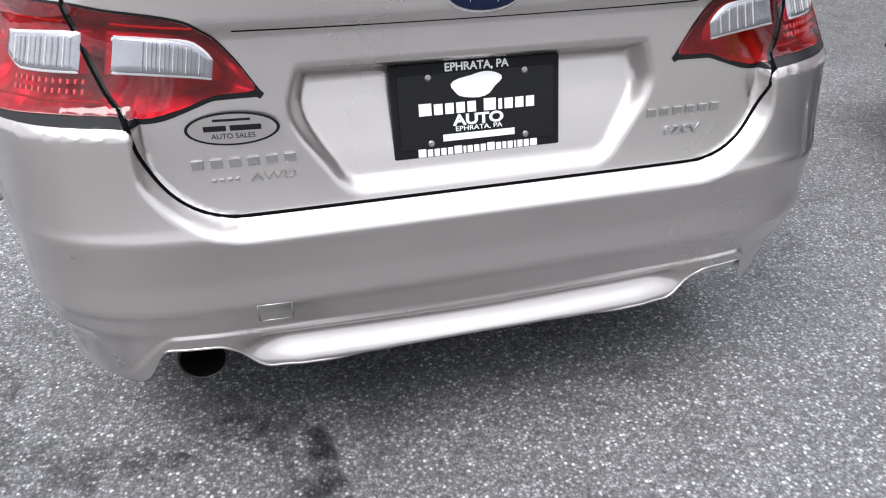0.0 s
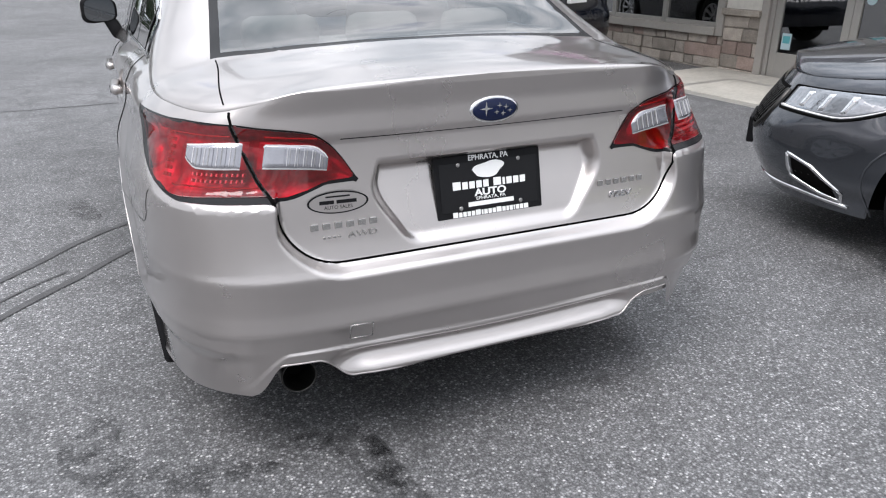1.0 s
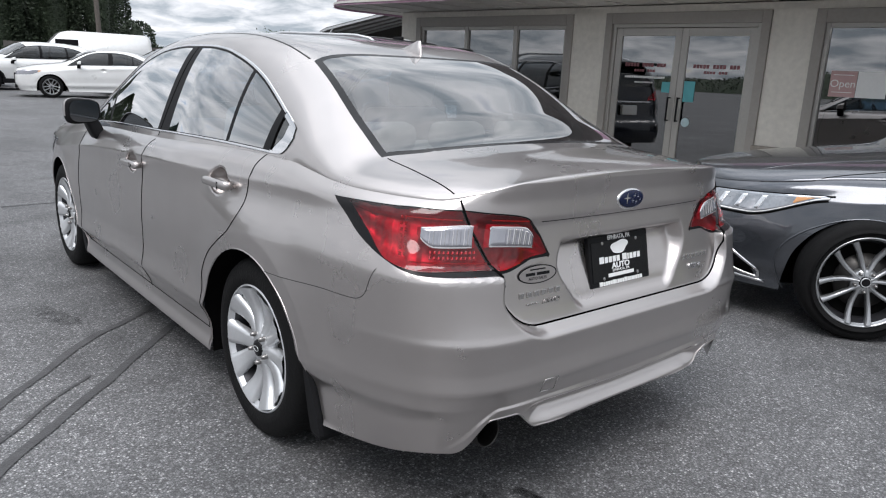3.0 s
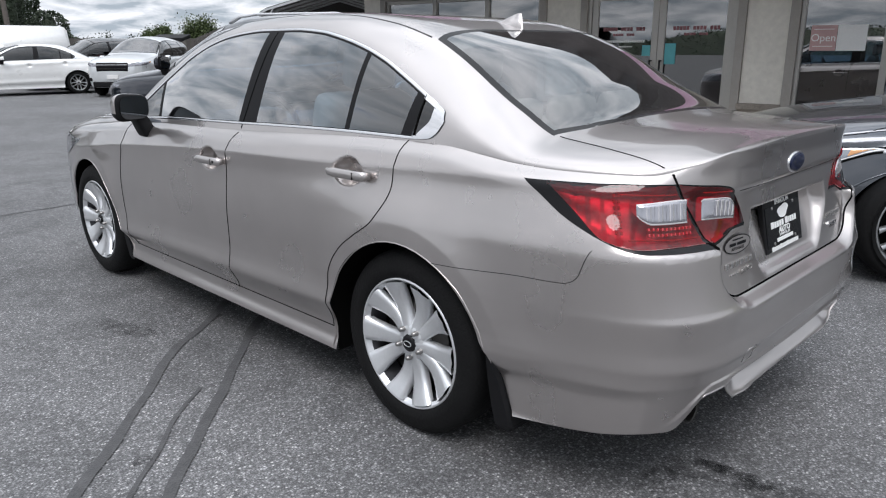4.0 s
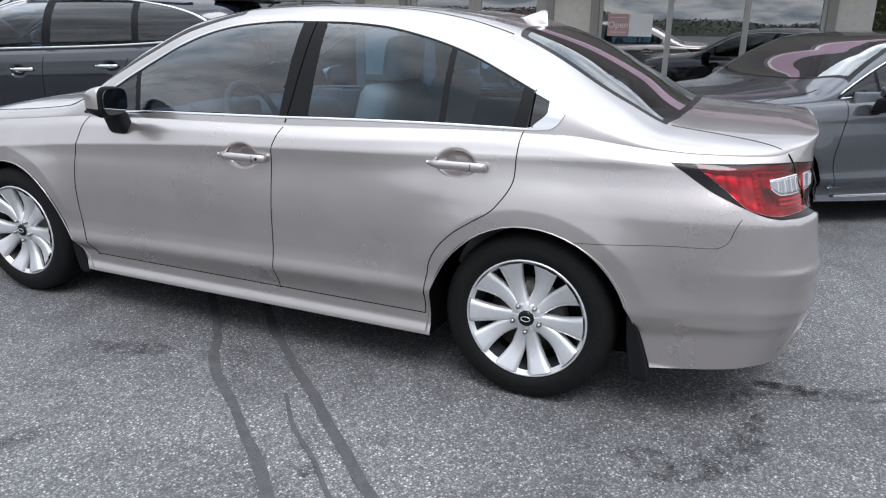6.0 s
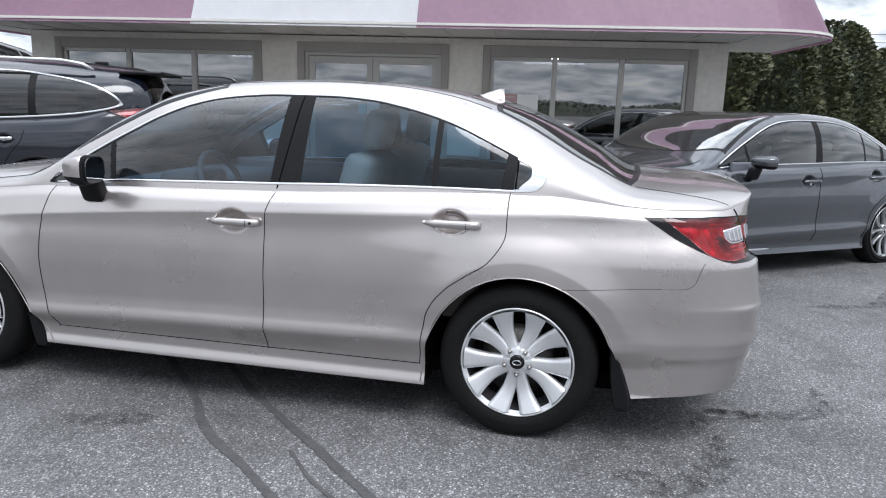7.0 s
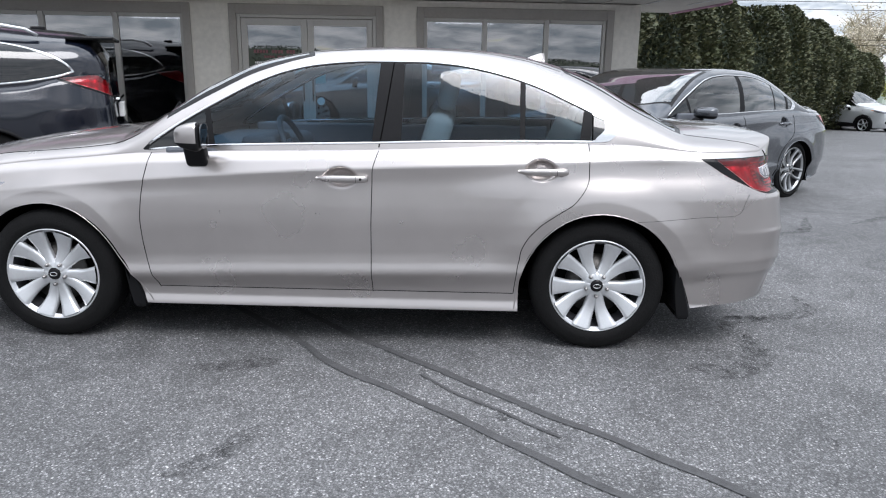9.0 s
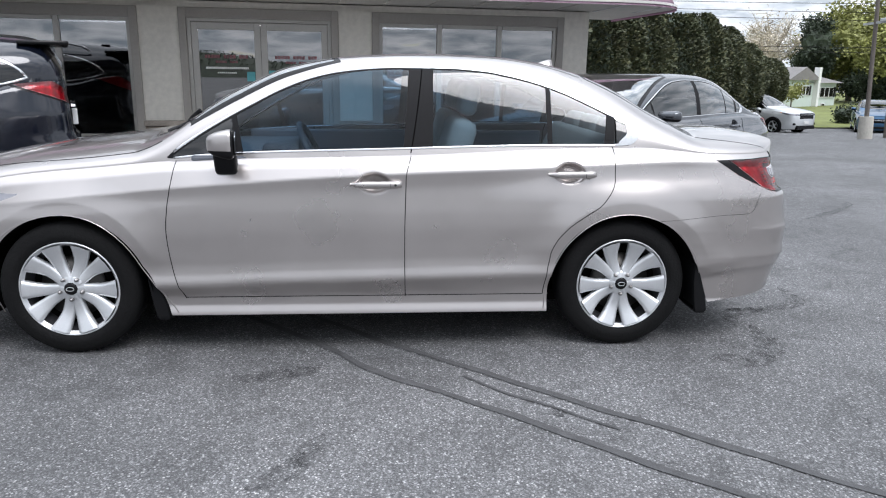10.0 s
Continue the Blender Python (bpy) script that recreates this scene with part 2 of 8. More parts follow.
# ---- mesh tools ----
def mesh_of(name, verts, faces, smooth=True):
    me = bpy.data.meshes.new(name)
    me.from_pydata([tuple(map(float, v)) for v in verts], [], [tuple(f) for f in faces])
    if smooth:
        me.polygons.foreach_set("use_smooth", [True] * len(me.polygons))
    me.update()
    return me


def part(name, bm, material, parent, label="", smooth=False):
    """Links a bmesh, or a mesh, as one object under a thing or a part."""
    if isinstance(bm, bmesh.types.BMesh):
        me = bpy.data.meshes.new(name)
        bm.to_mesh(me)
        bm.free()
        if smooth:
            me.polygons.foreach_set("use_smooth", [True] * len(me.polygons))
    else:
        me = bm
    if material and not me.materials:
        me.materials.append(M[material])
    ob = new(name, me)
    ob.parent = parent
    if label:
        ob["label"] = label
    return ob


def thing(name, label, category, m=None, group="", kind=""):
    ob = new(name)
    ob.empty_display_size = 0.1
    if m is not None:
        ob.matrix_basis = m
    return tagged(ob, label, category, group, kind)


def box(x0, x1, y0, y1, z0, z1, bevel=0.0, bm=None):
    bm = bm or bmesh.new()
    r = bmesh.ops.create_cube(bm, size=1)
    for v in r["verts"]:
        v.co = Vector((x0 + (v.co.x + .5) * (x1 - x0), y0 + (v.co.y + .5) * (y1 - y0), z0 + (v.co.z + .5) * (z1 - z0)))
    if bevel:
        es = {e for v in r["verts"] for e in v.link_edges}
        bmesh.ops.bevel(bm, geom=list(es), offset=bevel, segments=2, affect="EDGES", profile=0.5)
    return bm


def rod(a, b, r0, r1=None, seg=10, bm=None):
    """A round bar from a to b."""
    bm = bm or bmesh.new()
    a, b = Vector(a), Vector(b)
    r1 = r0 if r1 is None else r1
    m = Matrix.Translation((a + b) / 2) @ (b - a).to_track_quat("Z", "Y").to_matrix().to_4x4()
    bmesh.ops.create_cone(bm, cap_ends=True, segments=seg, radius1=r0, radius2=r1, depth=(b - a).length, matrix=m)
    return bm


def sweep(points, prof, closed=False, up=(0, 0, 1), ups=None):
    """A mesh that runs the closed profile [(side, up)] along the points."""
    P = [Vector(p) for p in points]
    n, k = len(P), len(prof)
    vs, fs = [], []
    for i, p in enumerate(P):
        a = P[(i - 1) % n] if closed or i else p
        b = P[(i + 1) % n] if closed or i < n - 1 else p
        t = (b - a).normalized()
        u = Vector(ups[i]) if ups is not None else Vector(up)
        s = t.cross(u)
        s = s.normalized() if s.length > 1e-6 else Vector((1, 0, 0))
        u = s.cross(t)
        vs += [p + s * q[0] + u * q[1] for q in prof]
    for i in range(n if closed else n - 1):
        j = (i + 1) % n
        fs += [(i * k + c, i * k + (c + 1) % k, j * k + (c + 1) % k, j * k + c) for c in range(k)]
    if not closed:
        fs += [tuple(range(k))[::-1], tuple((n - 1) * k + c for c in range(k))]
    return vs, fs


def circle(r, seg=8, squash=1.0):
    return [(r * math.cos(2 * math.pi * i / seg), r * squash * math.sin(2 * math.pi * i / seg)) for i in range(seg)]


def lathe(prof, seg=48, axis="x"):
    """A surface of revolution from [(along, radius)]."""
    vs, fs, k = [], [], len(prof)
    for i in range(seg):
        a = 2 * math.pi * i / seg
        for x, r in prof:
            vs.append((x, r * math.cos(a), r * math.sin(a)) if axis == "x" else (r * math.cos(a), r * math.sin(a), x))
    for i in range(seg):
        j = (i + 1) % seg
        fs += [(i * k + c, j * k + c, j * k + c + 1, i * k + c + 1) for c in range(k - 1)]
    return vs, fs


def words(text, size, m, material, parent, name="lettering", depth=0.001, bold=0.0, squeeze=1.0, align="CENTER"):
    cu = bpy.data.curves.new(name, "FONT")
    cu.body, cu.size, cu.extrude, cu.align_x, cu.align_y, cu.offset = text, size, depth, align, "CENTER", bold
    tmp = new(name + "_t", cu)
    me = bpy.data.meshes.new_from_object(tmp.evaluated_get(bpy.context.evaluated_depsgraph_get()))
    bpy.data.objects.remove(tmp)
    me.transform(m @ Matrix.Diagonal((squeeze, 1, 1, 1)))
    return part(name, me, material, parent)


def curve(xs, ys):
    """Smooth monotone interpolation through the points, for arrays."""
    xs, ys = np.array(xs, float), np.array(ys, float)
    if xs[0] > xs[-1]:
        xs, ys = xs[::-1], ys[::-1]
    h = np.diff(xs); d = np.diff(ys) / h
    s = np.zeros_like(xs)
    s[0], s[-1] = d[0], d[-1]
    for i in range(1, len(xs) - 1):
        if d[i - 1] * d[i] > 0:
            w1, w2 = 2 * h[i] + h[i - 1], h[i] + 2 * h[i - 1]
            s[i] = (w1 + w2) / (w1 / d[i - 1] + w2 / d[i])

    def f(x):
        x = np.clip(np.asarray(x, float), xs[0], xs[-1])
        i = np.clip(np.searchsorted(xs, x) - 1, 0, len(xs) - 2)
        t = (x - xs[i]) / h[i]
        return ((1 + 2 * t) * (1 - t) ** 2 * ys[i] + t * (1 - t) ** 2 * h[i] * s[i]
                + t * t * (3 - 2 * t) * ys[i + 1] + t * t * (t - 1) * h[i] * s[i + 1])
    return f


def ease(a, b, x):
    t = np.clip((np.asarray(x, float) - a) / (b - a), 0, 1)
    return t * t * (3 - 2 * t)


def snap(A, B, funcs):
    """Moves grid nodes (A, B) along grid lines on to the zero lines of funcs; a node moves once."""
    locked = np.zeros(A.shape, bool)
    for f in funcs:
        F = f(A, B)
        near = np.abs(F) < 1e-9
        locked |= near
        for ax in (0, 1):
            sl0 = [slice(None)] * 2; sl1 = [slice(None)] * 2
            sl0[ax], sl1[ax] = slice(0, -1), slice(1, None)
            f0, f1 = F[tuple(sl0)], F[tuple(sl1)]
            I, J = np.nonzero(f0 * f1 < 0)
            for i, j in zip(I, J):
                a, b = (i, j), ((i + 1, j) if ax == 0 else (i, j + 1))
                if F[a] * F[b] >= 0:
                    continue
                t = F[a] / (F[a] - F[b])
                c, o, s = (a, b, t) if t < 0.5 else (b, a, 1 - t)
                if locked[c]:
                    c, o, s = o, c, 1 - s
                    if locked[c]:
                        continue
                A[c] += (A[o] - A[c]) * s
                B[c] += (B[o] - B[c]) * s
                F[c] = 0.0
                locked[c] = True
    return A, B


def regions(A, B, kinds):
    """Cells of the grid as faces, sorted by kinds(a, b) of their middle; split where a line runs across."""
    n, m = A.shape
    idx = np.arange(n * m).reshape(n, m)
    q = np.stack([idx[:-1, :-1], idx[1:, :-1], idx[1:, 1:], idx[:-1, 1:]], -1).reshape(-1, 4)
    a, b = A.ravel(), B.ravel()
    best = None
    tri = {}
    for k, pair in enumerate((((0, 1, 2), (0, 2, 3)), ((0, 1, 3), (1, 2, 3)))):
        tri[k] = [(q[:, p], kinds(a[q[:, p]].mean(1), b[q[:, p]].mean(1))) for p in pair]
    # the diagonal to use: the one that runs along a line, if either does
    step = 0.2
    def spread(t):
        tot = 0
        for f, k in t:
            for c in range(3):
                w = np.full(3, step); w[c] = 1 - 2 * step
                tot = tot + (kinds(a[f] @ w, b[f] @ w) != k)
        return tot
    s0, s1 = spread(tri[0]), spread(tri[1])
    out = {}
    use1 = s1 < s0
    for k, mask in ((0, ~use1), (1, use1)):
        for f, kind in tri[k]:
            for name in np.unique(kind[mask]):
                out.setdefault(int(name), []).append(f[mask & (kind == name)])
    return {k: np.concatenate(v) for k, v in out.items()}


def joined(name, items):
    """One mesh from [(verts, faces)]."""
    vs, fs = [], []
    for v, f in items:
        o = len(vs)
        vs += [tuple(p) for p in v]
        fs += [tuple(i + o for i in q) for q in f]
    return mesh_of(name, vs, fs)


# ---- ground ----
def ground_z(x, y):
    """The lot is level under the cars, and falls gently to the east."""
    x, y = np.asarray(x, float), np.asarray(y, float)
    e = -0.016 * np.clip(x - 2, 0, 6) - 0.052 * np.clip(x - 8, 0, 20) - 0.004 * np.clip(x - 28, 0, 400)
    return e * ease(14, 6, y - 0.2 * np.clip(x - 8, 0, 99))


def patch(xs, ys, lift=0.0):
    X, Y = np.meshgrid(xs, ys, indexing="ij")
    Z = ground_z(X, Y) + lift
    n, m = X.shape
    V = np.stack([X, Y, Z], -1).reshape(-1, 3)
    I = np.arange(n * m).reshape(n, m)
    F = np.stack([I[:-1, :-1], I[1:, :-1], I[1:, 1:], I[:-1, 1:]], -1).reshape(-1, 4)
    return mesh_of("ground", V, F.tolist())


def spaced(a, b, near, far, grow=1.25):
    out, s, x = [0.0], near, 0.0
    while x < b:
        x += s; out.append(min(x, b)); s = min(s * grow, far)
    s, x = near, 0.0
    while x > a:
        x -= s; out.insert(0, max(x, a)); s = min(s * grow, far)
    return np.array(out)


g = new("ground", patch(spaced(-900, 900, 0.5, 60, 1.12), spaced(-900, 900, 0.5, 60, 1.12)))
g.data.materials.append(M["asphalt"])
tagged(g, "grey weathered asphalt parking lot with pale stone specks", "asphalt", kind="structure")


def ribbon(name, pts, width, label, material="tar", lift=0.004, wob=0.006, seed=3):
    """A thin sealed band on the ground."""
    rnd = random.Random(seed)
    P = []
    for (a, b) in zip(pts, pts[1:]):
        n = max(2, int(math.dist(a, b) / 0.04))
        P += [(a[0] + (b[0] - a[0]) * i / n, a[1] + (b[1] - a[1]) * i / n) for i in range(n)]
    P.append(pts[-1])
    vs, fs = [], []
    for i, p in enumerate(P):
        q, o = P[min(i + 1, len(P) - 1)], P[max(i - 1, 0)]
        t = Vector((q[0] - o[0], q[1] - o[1], 0)).normalized()
        s = Vector((t.y, -t.x, 0))
        ph = i * 0.31 + seed
        c = wob * (math.sin(ph * 0.7) + 0.6 * math.sin(ph * 1.9))
        w0, w1 = width / 2 * (1 + 0.14 * math.sin(ph * 1.3) + 0.10 * rnd.uniform(-1, 1)), width / 2 * (1 + 0.14 * math.sin(ph * 0.9 + 2) + 0.10 * rnd.uniform(-1, 1))
        if material == "stain":
            f = min(1.0, 0.15 + 4 * min(i, len(P) - 1 - i) / len(P))
            w0, w1 = w0 * f, w1 * f
        for k in (w0, -w1):
            v = Vector((p[0], p[1], 0)) + s * (k + c)
            vs.append((v.x, v.y, float(ground_z(v.x, v.y)) + lift))
    for i in range(len(P) - 1):
        fs.append((2 * i, 2 * i + 1, 2 * i + 3, 2 * i + 2))
    ob = new(name, mesh_of(name, vs, fs))
    ob.data.materials.append(M[material])
    return tagged(ob, label, "sealed crack", kind="structure")


LAB = "dark tar-sealed crack band across the asphalt"
ribbon("crack_seal", [(0.6, 3.0), (-0.3, 2.05), (-0.93, 1.45), (-1.11, 1.33), (-1.64, 0.71), (-2.15, 0.14), (-3.2, -1.0), (-4.6, -2.5)], 0.041, LAB, seed=1)
ribbon("crack_seal", [(0.7, 2.75), (-0.2, 1.8), (-0.88, 1.13), (-1.48, 0.45), (-2.2, -0.38), (-3.1, -1.5), (-4.5, -3.1)], 0.041, LAB, seed=5)
ribbon("crack_seal", [(-1.25, 0.86), (-1.55, 0.54), (-1.8, 0.28)], 0.018, LAB, seed=9, wob=0.01)
ribbon("saw_cut", [(-6.0, 4.6), (-1.87, 4.94), (-1.27, 4.95), (0.9, 5.1)], 0.022, "thin dark straight joint in the asphalt", seed=4, wob=0.004)

# ---- shop building: its own frame, x along the front, y inwards ----
SHOP = pose(6.0, 3.88, -0.06, 0, 0, -84)
shop = thing("shop", "low stucco shop with stone wainscot, grey trim and mauve mansard awning", "building", SHOP)


def shop_box(name, a, material, bevel=0.0, label="", parent=None):
    return part(name, box(*a, bevel), material, parent or shop, label)


H0, H1 = 0.0, 2.32
for a in ((-4.1, -3.72, 0, 0.3), (-0.62, -0.10, 0, 0.3), (2.03, 2.50, 0, 0.3), (5.33, 5.72, 0, 0.3)):
    shop_box("pier", (*a, 0.70 if a[0] > -4 else 0.70, H1), "stucco", 0.006)
    shop_box("pier_base", (a[0], a[1], 0.02, 0.3, H0 - 0.1, 0.70), "mortar")
    shop_box("stone_cap", (a[0] - 0.01, a[1] + 0.01, -0.075, 0.02, 0.66, 0.735), "stone", 0.012)
shop_box("lintel", (-3.72, 5.33, 0, 0.3, 2.235, H1), "stucco", 0.004)
shop_box("wall_west", (-4.1, -3.85, 0.3, 9, H0, H1), "stucco")
shop_box("wall_east", (5.47, 5.72, 0.3, 9, H0, H1), "stucco")
shop_box("wall_back", (-4.1, 5.72, 9, 9.25, H0, H1), "stucco")
shop_box("shop_floor", (-4.1, 5.72, 0.02, 9, -0.3, 0.015), "concrete")
shop_box("shop_ceiling", (-4.1, 5.72, 0.3, 9, H1, H1 + 0.1), "white_panel")


def shop_window(u0, u1, mulls, z0=0.40, z1=2.235):
    w = new("shop_window")
    w.parent = shop
    t = 0.105
    for nm, a in (("casing_left", (u0, u0 + t, -0.03, 0.12, z0, z1)), ("casing_right", (u1 - t, u1, -0.03, 0.12, z0, z1)),
                  ("casing_head", (u0 + t, u1 - t, -0.03, 0.12, z1 - 0.145, z1)), ("window_sill", (u0 + t, u1 - t, -0.06, 0.12, z0, z0 + 0.10))):
        part(nm, box(*a, 0.006), "trim", w)
    zb, zt = z0 + 0.10, z1 - 0.145
    edges = [u0 + t, *mulls, u1 - t]
    for i, m in enumerate(edges):
        part("mullion", box(m - (0.0 if i == 0 else 0.035 if i < len(edges) - 1 else 0.045), m + (0.045 if i == 0 else 0.035 if i < len(edges) - 1 else 0.0), 0.01, 0.09, zb, zt, 0.004), "alu", w)
    for a, b in zip(edges, edges[1:]):
        part("window_rail", box(a + 0.045, b - 0.045, 0.012, 0.088, zt - 0.05, zt, 0.003), "alu", w)
        part("window_rail", box(a + 0.045, b - 0.045, 0.012, 0.088, zb, zb + 0.05, 0.003), "alu", w)
        ob = part("pane", box(a + 0.03, b - 0.03, 0.046, 0.052, zb + 0.04, zt - 0.04), "shop_glass", w)
        ob.visible_shadow = False
    return w


shop_window(-3.72, -0.62, (-2.62, -1.64))
shop_window(2.50, 5.33, (3.47, 4.36))
for u0, u1 in ((-3.72, -0.62), (2.50, 5.33)):
    shop_box("wainscot", (u0, u1, 0.03, 0.3, -0.1, 0.40), "mortar")
# double door
dd = new("double_door")
dd.parent = shop
for a in ((-0.10, 0.0, -0.03, 0.12, -0.02, 2.235), (1.93, 2.03, -0.03, 0.12, -0.02, 2.235), (0.0, 1.93, -0.03, 0.12, 2.10, 2.235)):
    part("casing", box(*a, 0.006), "trim", dd)
for a in ((0.0, 0.05, 0.01, 0.11, 0, 2.10), (1.88, 1.93, 0.01, 0.11, 0, 2.10), (0.05, 1.88, 0.01, 0.11, 2.055, 2.10)):
    part("door_frame", box(*a, 0.004), "alu", dd)
for u0, u1, hu in ((0.052, 0.963, 0.90), (0.967, 1.878, 1.03)):
    leaf = part("door_leaf", box(u0, u0 + 0.085, 0.03, 0.075, 0.01, 2.05, 0.004), "alu", dd)
    part("stile", box(u1 - 0.085, u1, 0.03, 0.075, 0.01, 2.05, 0.004), "alu", leaf)
    part("top_rail", box(u0 + 0.085, u1 - 0.085, 0.03, 0.075, 1.955, 2.05, 0.004), "alu", leaf)
    part("bottom_rail", box(u0 + 0.085, u1 - 0.085, 0.03, 0.075, 0.01, 0.29, 0.004), "alu", leaf)
    p = part("pane", box(u0 + 0.08, u1 - 0.08, 0.049, 0.055, 0.285, 1.96), "shop_glass", leaf)
    p.visible_shadow = False
    part("pull_handle", rod((hu, -0.03, 0.92), (hu, -0.03, 1.22), 0.012), "black", leaf)
    for z in (0.93, 1.21):
        part("handle_post", rod((hu, -0.03, z), (hu, 0.035, z), 0.008), "black", leaf)
# awning: soffit and a leaning fascia, rounded at the ends
aw = new("awning")
aw.parent = shop
def awning():
    uL, uR, out, r = -4.75, 6.75, -1.45, 1.0
    pts = [(uL, 1.6)]
    pts += [(uL + r - r * math.cos(a), out + r - r * math.sin(a)) for a in np.linspace(0, math.pi / 2, 10)]
    n = 24
    pts += [(uL + r + (uR - uL - 2 * r) * i / n, out) for i in range(1, n)]
    pts += [(uR - r + r * math.sin(a), out + r - r * math.cos(a)) for a in np.linspace(0, math.pi / 2, 10)]
    pts += [(uR, 1.6)]
    zs = 2.335
    bm = bmesh.new()
    lo = [bm.verts.new((u, v, zs)) for u, v in pts]
    hi = [bm.verts.new((u, v, zs + 0.03)) for u, v in pts]
    bm.faces.new(lo)
    bm.faces.new(hi[::-1])
    for i in range(len(pts) - 1):
        bm.faces.new((lo[i], lo[i + 1], hi[i + 1], hi[i]))
    part("soffit", bm, "soffit", aw, "pale panelled soffit")
    # seams of the soffit
    for u in np.arange(uL + 0.6, uR - 0.3, 0.62):
        part("soffit_batten", box(float(u) - 0.012, float(u) + 0.012, out + 0.15, -0.002, zs - 0.012, zs - 0.001), "white_panel" if u > 5.7 else "soffit", aw)
    cu, cv = (uL + uR) / 2, 1.0
    for i in range(len(pts) - 1):
        (a, b), (c, d) = pts[i], pts[i + 1]
        def up(u, v, t):
            k = Vector((min(max(u, uL + 1.2), uR - 1.2) - u, max(v, -0.2) - v if v < -0.2 else 0.0, 0)) * (0.90 * t)
            return (u + k.x, v + k.y, zs - 0.03 + 2.2 * t)
        mid = (a + c) / 2
        white = b < out + 0.02 and d < out + 0.02 and -0.95 < mid < 1.75
        # coloured band below, dark shingles above it
        for t0, t1, m, label in ((0.0, 0.22, "white_panel" if white else "mauve", "white sign panel" if white else "mauve metal awning panel"), (0.22, 1.0, "shingle", "dark shingled mansard panel")):
            bm = bmesh.new()
            bm.faces.new([bm.verts.new(p) for p in (up(a, b, t0), up(c, d, t0), up(c, d, t1), up(a, b, t1))])
            bmesh.ops.solidify(bm, geom=bm.faces[:], thickness=0.025)
            part("awning_panel" if t0 == 0 else "roof_panel", bm, m, aw, label)
awning()
shop_box("roof", (-3.9, 5.9, -0.30, 9, 2.44, 4.40), "soffit")
# entrance slab with inset panels
slab = part("entrance_slab", box(-0.75, 2.6, -1.85, 0.0, -0.12, 0.02, 0.008), "concrete", shop)
part("slab_inset", box(0.0, 1.9, -1.65, -0.5, 0.02, 0.0245), "alu", slab)
part("door_mat", box(0.12, 1.78, -1.52, -0.62, 0.0245, 0.032, 0.003), "concrete", slab)
part("slab_edge", box(-0.75, 2.6, -1.98, -1.86, -0.13, 0.010, 0.004), "concrete", slab)


# ---- cars: a body shell from plan contours and a side profile, cut into panels ----
def sdf_round(a, b, r):
    """Distance inside a corner: a and b are negative inside."""
    return -(np.minimum(np.maximum(a + r, b + r), 0) + np.hypot(np.maximum(a + r, 0), np.maximum(b + r, 0)) - r)


